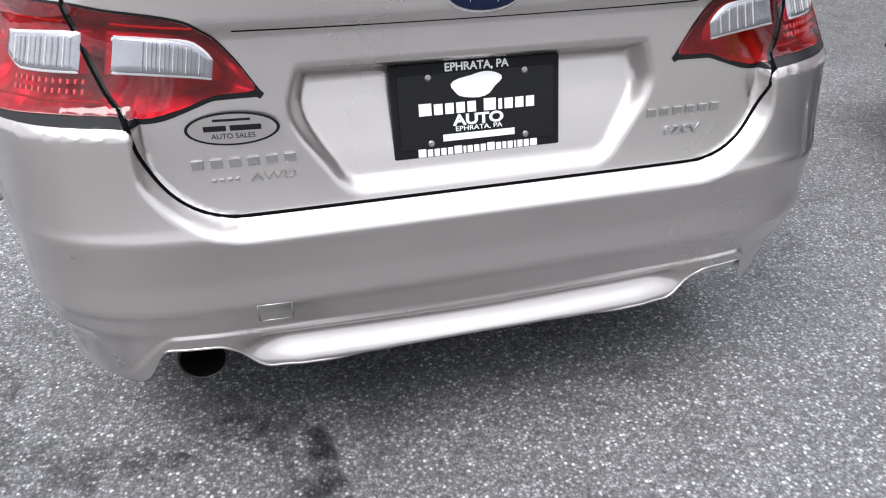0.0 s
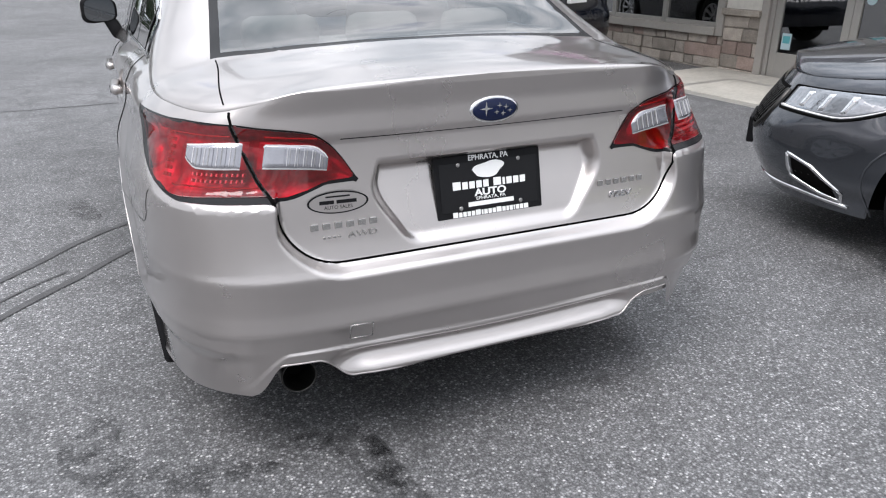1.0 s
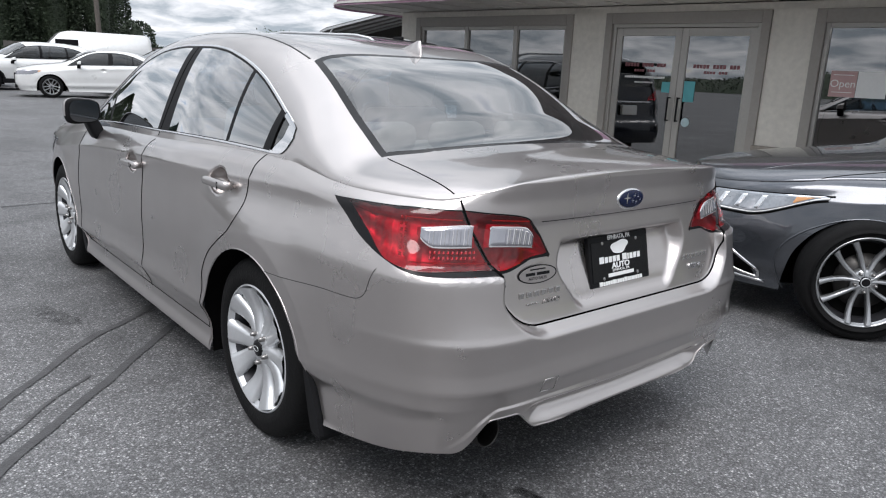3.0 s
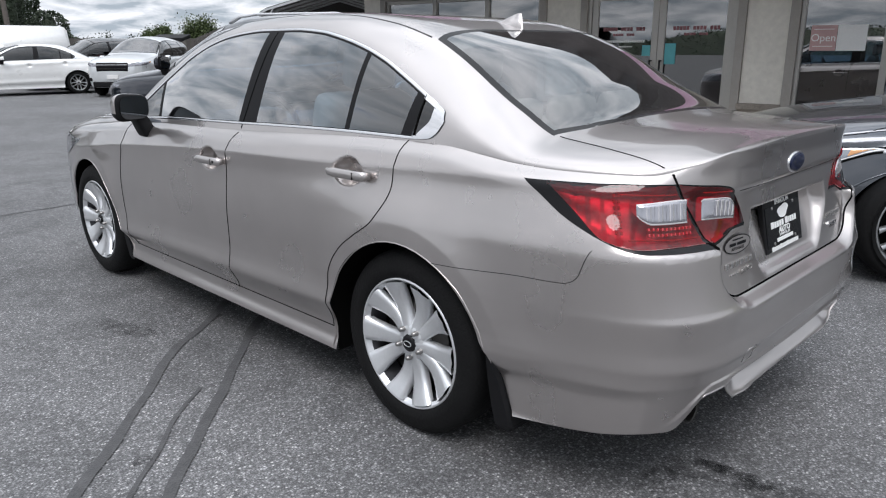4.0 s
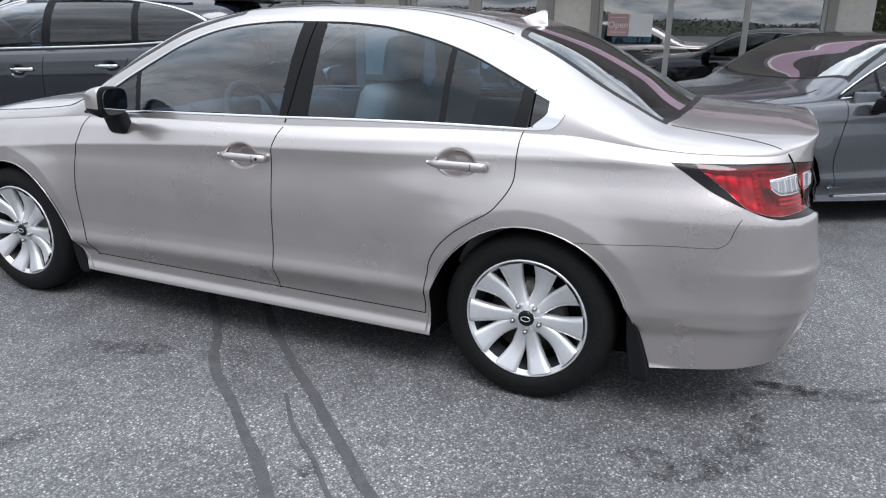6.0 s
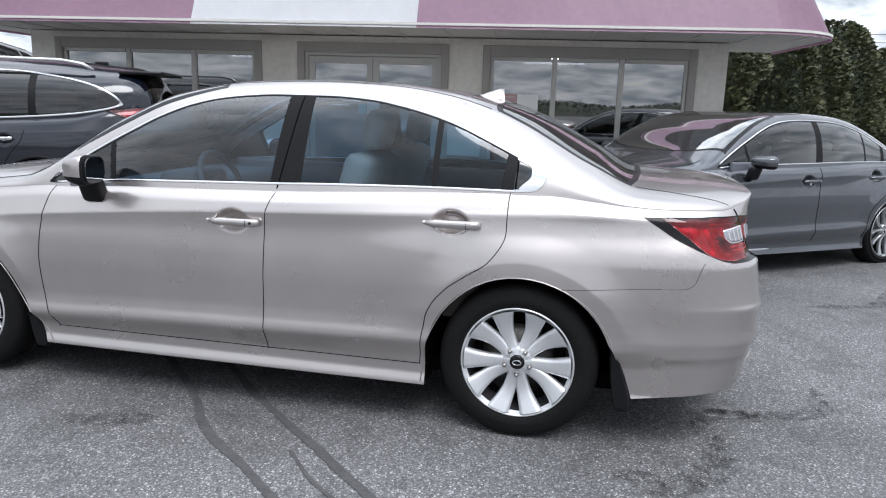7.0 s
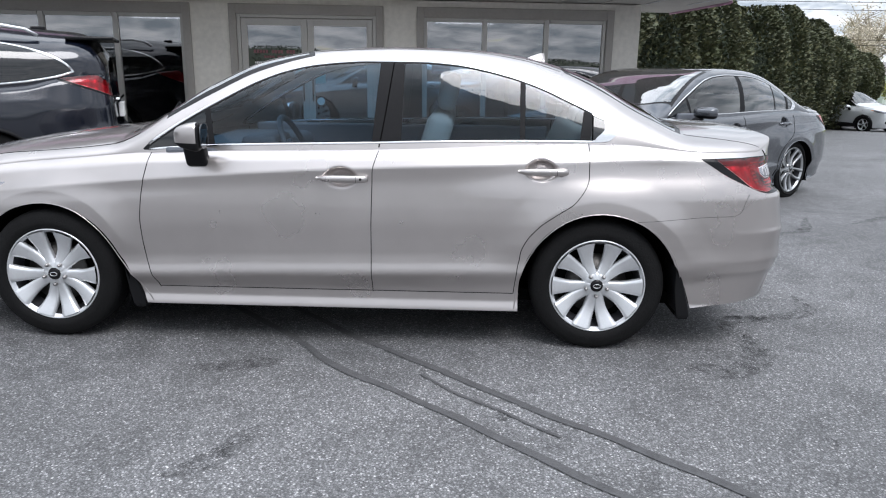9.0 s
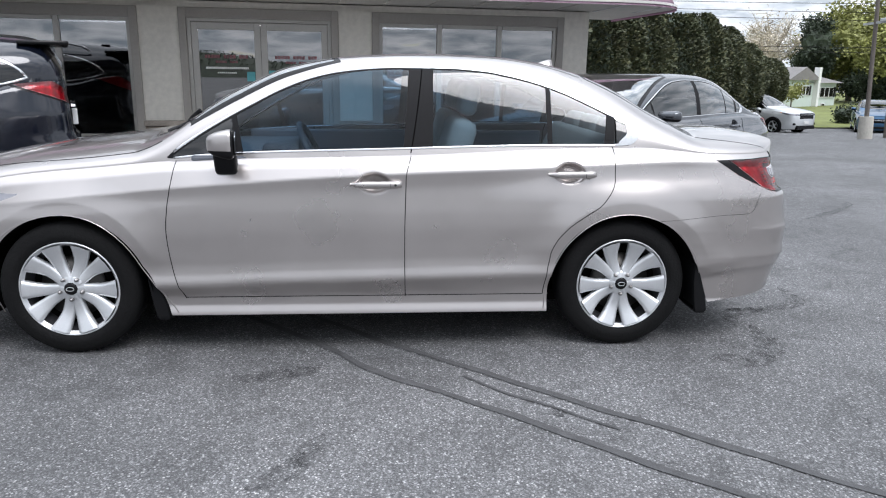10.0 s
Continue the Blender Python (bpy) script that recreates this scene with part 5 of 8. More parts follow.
def mirrors(car, S, y, z, x, body, arm="black", size=(0.10, 0.095, 0.075)):
    """Side mirrors: painted cap, black rear bezel, dark glass and a black foot."""
    for sg in (1, -1):
        bm = bmesh.new()
        bmesh.ops.create_uvsphere(bm, u_segments=32, v_segments=20, radius=1)
        for v in bm.verts:
            c = v.co
            p = 0.55
            c.x, c.y, c.z = [math.copysign(abs(q) ** p, q) if abs(q) > 1e-6 else 0 for q in (c.x, c.y, c.z)]
            k = 1 - 0.30 * max(0, c.y)
            t = 0.90 + 0.10 * c.x * sg * -1
            c.x, c.y, c.z = c.x * size[0] * k, (c.y * size[2] if c.y > 0 else c.y * 0.03), c.z * size[1] * k * 0.80 * t
        m = pose(-sg * x, y, z, 0, 0, sg * 8)
        def cut(b, co, no, inner):
            c = b.copy()
            bmesh.ops.bisect_plane(c, geom=c.verts[:] + c.edges[:] + c.faces[:], plane_co=co, plane_no=no, clear_inner=inner, clear_outer=not inner)
            return c
        back = cut(bm, (0, -0.014, 0), (0, 1, 0), False)
        front = cut(bm, (0, -0.014, 0), (0, 1, 0), True)
        cap = cut(front, (0, 0, -0.026), (0, 0, 1), True)
        low = cut(front, (0, 0, -0.026), (0, 0, 1), False)
        for b in (back, cap, low):
            b.transform(m)
        bm.free(); front.free()
        part("mirror_cap", cap, body, car, "", True)
        part("mirror_bezel", back, arm, car, "black mirror bezel", True)
        part("mirror_base", low, arm, car, "black mirror base", True)
        g = bmesh.new()
        bmesh.ops.create_circle(g, cap_ends=True, segments=40, radius=1)
        for v in g.verts:
            a, b = [math.copysign(abs(q) ** 0.6, q) for q in (v.co.x, v.co.y)]
            v.co = Vector((a * size[0] * 0.82, b * size[1] * 0.62, 0))
        r = bmesh.ops.extrude_face_region(g, geom=g.faces[:])
        for v in [e for e in r["geom"] if isinstance(e, bmesh.types.BMVert)]:
            v.co.z += 0.005
        g.transform(m @ pose(0, -0.0305, 0, 90, 0, 0))
        part("mirror_glass", g, "mirror_dark", car)
        bm = box(-0.036, 0.036, -0.052, 0.052, -0.11, 0.0, 0.018)
        for v in bm.verts:
            t = -v.co.z / 0.11
            v.co.x += sg * 0.045 * t
        bm.transform(pose(-sg * (x - 0.045), y + 0.030, z - 0.045))
        part("mirror_arm", bm, arm, car, "black mirror arm", True)


def hero_car():
    S = Sedan()
    car = thing("sedan", "champagne silver four-door sedan parked on asphalt, clean and shiny", "car")
    shell(S, car, "champagne", 0.011, (104, 90), materials={13: "clear_lens"})
    arch_liner(S, car)
    arch_lip(S, car, "champagne", 0.0025)
    Z = np.linspace
    qy = S.q_of_y
    # panel joints
    seam(S, car, [(qy(float(S.door_a(z))), z) for z in Z(0.285, 0.955, 40)])
    seam(S, car, [(qy(float(S.door_b(z))), z) for z in Z(0.285, 0.985, 40)])
    seam(S, car, [(qy(float(S.door_c(z))), z) for z in Z(0.29, 1.03, 60)])
    seam(S, car, [(qy(y), 0.29) for y in Z(0.405, 2.21, 60)])
    seam(S, car, [(q, float(S.bump(q))) for q in Z(qy(-0.724), qy(-0.15), 70)], 0.0013, material="dark_steel")
    window_bands(S, car)
    band(S, car, [(0.548, float(y)) for y in Z(0.20, 1.42, 30)], 0.008, "roof_moulding", "dark_steel", "dark roof moulding", 0.001, True)
    for z0, z1 in ((1.0, 1.40),):
        band(S, car, [(float(S.door_b(z)), z) for z in Z(z0, z1, 16)], 0.006, "pillar_gap", "void", "", 0.0016)
    band(S, car, [(0.052 - 0.03 * (z - 1.04), float(z)) for z in Z(1.045, 1.178, 10)], 0.006, "pillar_gap", "void", "", 0.0045)
    lamp_housing(S, car)
    seam(S, car, [(q, float(S.zlow(q)) + 0.003) for q in Z(0.01, S.q_of_x(0.615), 90)], 0.003, name="bumper_edge", material="champagne")
    # trunk lid joint: round the lower corners and up beside the lamps
    pts = [(S.q_of_x(x), 0.632) for x in Z(0.0, 0.42, 30)]
    pts += [(S.q_of_x(float(S.lid_x(0.78)) - 0.15 + 0.15 * math.sin(a)), 0.782 - 0.15 * math.cos(a)) for a in Z(0.05, 1.5, 20)]
    pts += [(S.q_of_x(float(S.lid_x(z))), z) for z in Z(0.80, 1.000, 24)]
    seam(S, car, pts, 0.0036)
    seam(S, car, [(S.q_of_x(float(S.lid_x(z)) + 0.002), z) for z in Z(0.80, 0.972, 24)], 0.0052)
    seam(S, car, [(S.q_of_x(x), 0.929 + 0.004 * (x / 0.42) ** 2) for x in Z(0.0, 0.425, 24)], 0.0014)
    # clear reversing lenses, either side of the lid joint, in red lamps
    for qa, qb in ((0.442, 0.616), (0.648, 0.816)):
        lens(S, car, Z(qa - 0.004, qb + 0.004, 18), lambda q: float(S.clear_lo(q)) - 0.004, lambda q: float(S.clear_hi(q)) + 0.004, 0.0055, "lens_bezel", "lens_edge")
        lens(S, car, Z(qa, qb, 18), lambda q: float(S.clear_lo(q)), lambda q: max(float(S.clear_hi(q)), float(S.clear_lo(q)) + 0.001), 0.0075, "reversing_lens", "clear_lens", "clear reversing lamp lens")
        # upright ribs of the reflector, close set towards the inner end
        n = 15 if qa < 0.5 else 11
        for i in range(n):
            q0 = qa + 0.022 + (0.098 if qa < 0.5 else 0.118) * i / n
            lo, hi = float(S.clear_lo(q0)) + 0.005, float(S.clear_hi(q0)) - 0.006
            lens(S, car, [q0, q0 + 0.0010, q0 + 0.0022, q0 + 0.0032], lambda q: lo, lambda q: hi, 0.0150, "lens_rib", ("letter", "lens_edge", "rib_dark")[i % 3], rows=2)
    # rows of small red lights below the clear lens and beside it
    for i in range(11):
        q = 0.648 + 0.0125 * i
        for z0 in (0.858, 0.844):
            lens(S, car, [q - 0.0045, q - 0.002, q + 0.002, q + 0.0045], lambda v: z0, lambda v: z0 + 0.007, 0.0075, "lamp_led", "led_red", rows=2)
    for i in range(7):
        z0 = 0.850 + 0.0155 * i
        for q in (0.860, 0.876):
            lens(S, car, [q - 0.005, q - 0.002, q + 0.002, q + 0.005], lambda v: z0, lambda v: z0 + 0.008, 0.0065, "lamp_led", "led_red", rows=2)
    for za, zb, qa, qb in ((0.832, 0.836, 0.60, 0.84), (0.940, 0.948, 0.485, 0.61), (0.947, 0.949, 0.69, 0.86)):
        seam(S, car, [(q, za + (zb - za) * (q - qa) / (qb - qa)) for q in Z(qa, qb, 24)], 0.0024, name="light_guide", material="led_red", lift=0.0)
    # trunk lid joint along the deck
    band(S, car, [(0.656 - 0.034 * float(ease(-0.80, -0.42, y)), float(y)) for y in Z(-0.800, -0.43, 20)], 0.004, "lid_gap", "void", "", 0.0012, True)
    # headliner under the roof
    vs, fs, rows_ = [], [], []
    for y in Z(0.10, 1.62, 26):
        q, f0 = place_on(S, float(y), float(S.ft(y)) + 0.012)
        row = [S.upper(q, f) for f in Z(f0, 1.0, 8)]
        row = [(p[0] * 0.985, p[1], p[2] - 0.022) for p in row] + [(-p[0] * 0.985, p[1], p[2] - 0.022) for p in row[-2::-1]]
        rows_.append(len(vs)); vs += row
    for a, b in zip(rows_, rows_[1:]):
        fs += [(a + i, a + i + 1, b + i + 1, b + i) for i in range(14)]
    part("headliner", mesh_of("headliner", vs, fs), "headliner", car)
    # hood joint, cowl and wiper before the windshield
    base = lambda x: float(np.interp(abs(x), S.glass_front["x"], S.glass_front["base"]))
    band(S, car, [(0.735 - 0.05 * float(ease(2.5, 3.3, y)), float(y)) for y in Z(2.30, 3.35, 24)], 0.005, "hood_gap", "void", "", 0.0016, True)
    band(S, car, [(float(x), base(x) + 0.022) for x in Z(0.02, 0.68, 20)], 0.075, "cowl", "black", "black windshield cowl", 0.004, True)
    band(S, car, [(float(x), base(x) - 0.03 - 0.10 * x) for x in Z(0.05, 0.60, 12)], 0.012, "wiper", "black", "", 0.018, True)
    interior(car, S)
    door_handle(car, S, 1.135, 1.385, 0.856, "champagne", lock=True)
    door_handle(car, S, 0.175, 0.415, 0.903, "champagne")
    mirrors(car, S, 1.940, 1.052, 0.945, "champagne", size=(0.092, 0.092, 0.098))
    wheel_set(car, S, dict(spokes=10, at=[0, 0.25, 0.55, 0.8, 1.0], wide=[0.022, 0.0245, 0.0285, 0.037, 0.046], metal="alloy", pairs=True, turn=-math.pi / 2, dish=0.005),
              [(-0.80, 0), (0.80, 0), (-0.80, S.wheelbase), (0.80, S.wheelbase)])
    # mud flaps behind the wheels
    for y in (0.0, S.wheelbase):
        for sg in (-1, 1):
            bm, rows_ = bmesh.new(), []
            for z, ya, yb, xo in ((0.475, -0.388, -0.378, 0.905), (0.42, -0.402, -0.374, 0.900), (0.34, -0.430, -0.378, 0.893), (0.25, -0.458, -0.390, 0.888), (0.19, -0.470, -0.402, 0.884), (0.172, -0.462, -0.412, 0.878)):
                rows_.append([bm.verts.new((sg * x, y + yy, z)) for x, yy in ((0.70, ya), (xo - 0.012, ya), (xo, ya + 0.006), (xo, yb - 0.004), (xo - 0.01, yb), (0.70, yb))])
            for a, b in zip(rows_, rows_[1:]):
                for i in range(6):
                    j = (i + 1) % 6
                    bm.faces.new((a[i], a[j], b[j], b[i]))
            bm.faces.new(rows_[0]); bm.faces.new(rows_[-1])
            bmesh.ops.recalc_face_normals(bm, faces=bm.faces[:])
            part("mud_flap", bm, "black", car)
    # shark fin on the roof
    bm = bmesh.new()
    vs = []
    prof = [(0.385, 0.0, 0.030), (0.33, 0.018, 0.027), (0.285, 0.045, 0.017), (0.245, 0.068, 0.008), (0.225, 0.072, 0.005), (0.215, 0.0, 0.026)]
    fin = [[bm.verts.new((sg * w * (1 if k == 0 else 0.25), y, S.fz(y) - 0.012 + (h if k else 0))) for k in (0, 1) for sg in (-1, 1)] for y, h, w in prof]
    for a, b in zip(fin, fin[1:]):
        for i, j in ((0, 2), (2, 3), (3, 1)):
            bm.faces.new((a[i], b[i], b[j], a[j]))
    part("roof_antenna", bm, "champagne", car, smooth=True)
    # exhaust
    v, f = lathe([(0.0, 0.040), (-0.15, 0.043), (-0.156, 0.046), (-0.15, 0.049), (0.0, 0.049)], 32)
    me = mesh_of("exhaust_tip", v, f)
    me.transform(pose(-0.555, -0.74, 0.285, 0, 4, 90))
    part("exhaust_tip", me, "dark_steel", car)
    # black plug that stands for the shade inside the pipe
    part("exhaust_bore", rod((-0.555, -0.80, 0.285), (-0.555, -0.77, 0.285), 0.041, None, 24), "void", car)
    # underside: near-black blocks, the shade below the car put into their colour
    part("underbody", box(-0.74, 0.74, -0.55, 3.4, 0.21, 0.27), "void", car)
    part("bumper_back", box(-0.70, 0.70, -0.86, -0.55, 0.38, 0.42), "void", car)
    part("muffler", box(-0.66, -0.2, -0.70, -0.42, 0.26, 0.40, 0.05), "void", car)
    rear_trim(car, S)
    return car


def rear_trim(car, S):
    """Plate, badge, sticker, model letters, tow cap."""
    def at(x, z, lift=0.002):
        y = float(S.lower(S.q_of_x(abs(x)), z)[1]) - lift
        return y
    # plate and its frame in the niche
    lean = 12
    m = pose(0, -0.897, 0.768, 90, 0, 0) @ pose(0, 0, 0, -lean, 0, 0)
    bm = box(-0.158, 0.158, -0.083, 0.083, -0.012, 0.004, 0.003)
    bm.transform(m)
    fr = part("plate_frame", bm, "black", car, "black plate frame with white letters")
    bm = box(-0.146, 0.146, -0.066, 0.064, 0.004, 0.006)
    bm.transform(m)
    pl = part("dealer_plate", bm, "gloss_black", car, "black dealer plate with white print")
    words("EPHRATA, PA", 0.020, m @ pose(0, 0.073, 0.0045), "white", fr, depth=0.0006, bold=0.0004)
    def print_row(x0, x1, y, h, sizes, parent):
        """Unreadable small print: one upright bar a letter."""
        w = (x1 - x0) / sum(abs(v) + 0.28 for v in sizes)
        x = x0
        for v in sizes:
            if v > 0:
                b = box(x, x + w * v, y - h / 2, y + h / 2 * (1.0 if v < 1.2 else 1.25), 0.0045, 0.0072)
                b.transform(m)
                part("print_bar", b, "white", parent)
            x += w * (abs(v) + 0.28)
    print_row(-0.115, 0.115, -0.0745, 0.0125, (1.2, .8, .8, .8, .8, 1.2, .4, .8, .8, .8, 1.2, .8, .6, .8, .3, .8, .8, 1.1), fr)
    blob = bmesh.new()
    bmesh.ops.create_circle(blob, cap_ends=True, segments=28, radius=1)
    for v in blob.verts:
        a = math.atan2(v.co.y, v.co.x)
        k = 1 + 0.10 * math.sin(3 * a) + 0.05 * math.cos(5 * a)
        v.co = Vector((v.co.x * 0.046 * k, v.co.y * 0.021 * k, 0))
    blob.transform(m @ pose(-0.002, 0.040, 0.0068, 0, 0, 8))
    part("print_emblem", blob, "white", pl)
    print_row(-0.110, 0.112, 0.002, 0.019, (1.3, .9, .9, .9, .9, -0.3, 1.3, .4, .9, .9, .9), pl)
    words("AUTO", 0.026, m @ pose(0, -0.021, 0.0066), "white", pl, depth=0.0006, bold=0.0008, squeeze=1.3)
    words("EPHRATA, PA", 0.012, m @ pose(0, -0.036, 0.0066), "white", pl, depth=0.0006, squeeze=1.25)
    b = box(-0.068, 0.068, -0.056, -0.044, 0.006, 0.0072, 0.0)
    b.transform(m)
    part("print_bar", b, "white", pl)
    for x, y in ((-0.09, 0.058), (0.09, 0.058), (-0.09, -0.058), (0.09, -0.058)):
        v, f = lathe([(0.0062, 0.0), (0.0085, 0.004), (0.0062, 0.006)], 10, "z")
        me = mesh_of("plate_screw", v, f)
        me.transform(m @ pose(x, y, 0))
        part("plate_screw", me, "steel", pl)
    # oval badge
    yb = at(0, 0.972, 0.004)
    for nm, rx, rz, d, mt in (("badge_rim", 0.070, 0.0345, 0.0, "chrome"), ("badge_field", 0.063, 0.029, 0.004, "navy")):
        v, f = lathe([(0.0, 0.0), (0.0, 0.9), (-0.25, 1.0), (-1.0, 1.0)], 40, "z")
        me = mesh_of(nm, [(x * rx, y * rz, z * 0.008 + d) for x, y, z in v], f)
        me.transform(pose(0, yb, 0.972, 90, 0, 0))
        part(nm, me, mt, car)
    for x, z, r in ((-0.026, 0.004, 0.019), (0.012, 0.010, 0.008), (0.030, 0.006, 0.008), (0.004, -0.006, 0.008), (0.022, -0.010, 0.008), (0.042, -0.004, 0.007)):
        bm = bmesh.new()
        vs = [bm.verts.new((math.cos(i * math.pi / 4) * (r if i % 2 == 0 else r * 0.22), math.sin(i * math.pi / 4) * (r if i % 2 == 0 else r * 0.22), 0)) for i in range(8)]
        bm.faces.new(vs)
        bm.transform(pose(x, yb - 0.0048, 0.972 + z, 90, 0, 0))
        part("badge_mark", bm, "chrome", car)
    # oval sticker with a dark rim
    mo = pose(-0.428, at(0.428, 0.782, 0.0055), 0.782, 90 - 5, 0, -5)
    for nm, k, mt, d in (("sticker_rim", 1.0, "black", 0.0), ("sticker_field", 0.93, "champagne", 0.0005)):
        bm = bmesh.new()
        bmesh.ops.create_circle(bm, cap_ends=True, segments=40, radius=1)
        for v in bm.verts:
            v.co = Vector((v.co.x * 0.076 * k, v.co.y * 0.028 * (k - (0.05 if k < 1 else 0)), d))
        bm.transform(mo)
        part(nm, bm, mt, car)
    for x0, x1, y0, y1 in ((-0.046, -0.010, -0.003, 0.006), (-0.004, 0.046, -0.003, 0.006), (-0.03, 0.03, 0.013, 0.017)):
        b = box(x0, x1, y0, y1, 0.0006, 0.0012)
        b.transform(mo)
        part("print_bar", b, "black", car)
    words("AUTO SALES", 0.0125, mo @ pose(0, -0.012, 0.001), "black", car, name="sticker_lettering", depth=0.0003)
    # model letters as plain metal bars, one a letter
    def letters(x0, x1, z, h, n, slant=0.0, tilt=0.0):
        w = (x1 - x0) / n
        for i in range(n):
            xa = x0 + w * (i + 0.10)
            bm = box(0, w * 0.66, -0.002, 0.004, -h / 2, h / 2, 0.0015)
            for v in bm.verts:
                v.co.x += slant * v.co.z
            bm.transform(pose(xa, at(xa, z, 0.003), z + tilt * (xa - x0), 0, 0, 0))
            part("name_letter", bm, "letter", car)
    letters(-0.505, -0.325, 0.725, 0.017, 6)
    letters(0.325, 0.490, 0.735, 0.017, 6)
    letters(-0.475, -0.425, 0.697, 0.006, 4)
    mw = pose(-0.372, at(0.372, 0.697, 0.003), 0.697, 90, 0, 0)
    words("AWD", 0.021, mw, "letter", car, name="badge_lettering", depth=0.002, squeeze=1.5)
    mw = pose(0.405, at(0.405, 0.697, 0.003), 0.697, 90, 0, 0)
    words("PZEV", 0.025, mw, "chrome", car, name="badge_lettering", depth=0.002, bold=0.0006, squeeze=1.35)
    # tow cap outline
    for (xa, za), (xb, zb) in (((-0.432, 0.474), (-0.372, 0.472)), ((-0.372, 0.472), (-0.372, 0.426)), ((-0.372, 0.426), (-0.432, 0.428)), ((-0.432, 0.428), (-0.432, 0.474))):
        P = [(x, at(x, z, 0.0), z) for x, z in [(xa + (xb - xa) * t, za + (zb - za) * t) for t in (0, 0.5, 1)]]
        v, f = sweep(P, circle(0.0016, 6), up=(0, -1, 0.2))
        part("tow_cap_joint", mesh_of("tow_cap_joint", v, f), "letter", car)
    # closing panel in the notch opposite the exhaust
    v, f = [], []
    bm = bmesh.new()
    row = []
    for x in np.linspace(0.46, 0.68, 14):
        y = at(float(x), 0.41, -0.012)
        row.append([bm.verts.new((float(x), y + k * 0.35, zz)) for zz, k in ((0.345, 0.03), (0.38, 0.008), (0.42, 0.0))])
    for a, b in zip(row, row[1:]):
        for i in range(2):
            bm.faces.new((a[i], b[i], b[i + 1], a[i + 1]))
    part("bumper_filler", bm, "champagne", car, smooth=True)


sedan = hero_car()


# ---- other cars ----
class Coupe(Sedan):
    """The dark grey sedan before the shop."""
    rim = 0.252
    n_front = 3.0
    square, kick, arch = 0.6, 0.0, 0.380
    front = dict(z=[0.18, 0.30, 0.40, 0.47, 0.53, 0.58, 0.66, 0.75, 0.85, 1.06], y=[3.57, 3.66, 3.705, 3.715, 3.708, 3.690, 3.645, 3.595, 3.54, 3.48])
    pillars = (1.025, 1.115, (-0.08, -0.12), 0.378, 0.404, 0.082, 0.137)
    scale = (1.005, 1.009, 0.965)


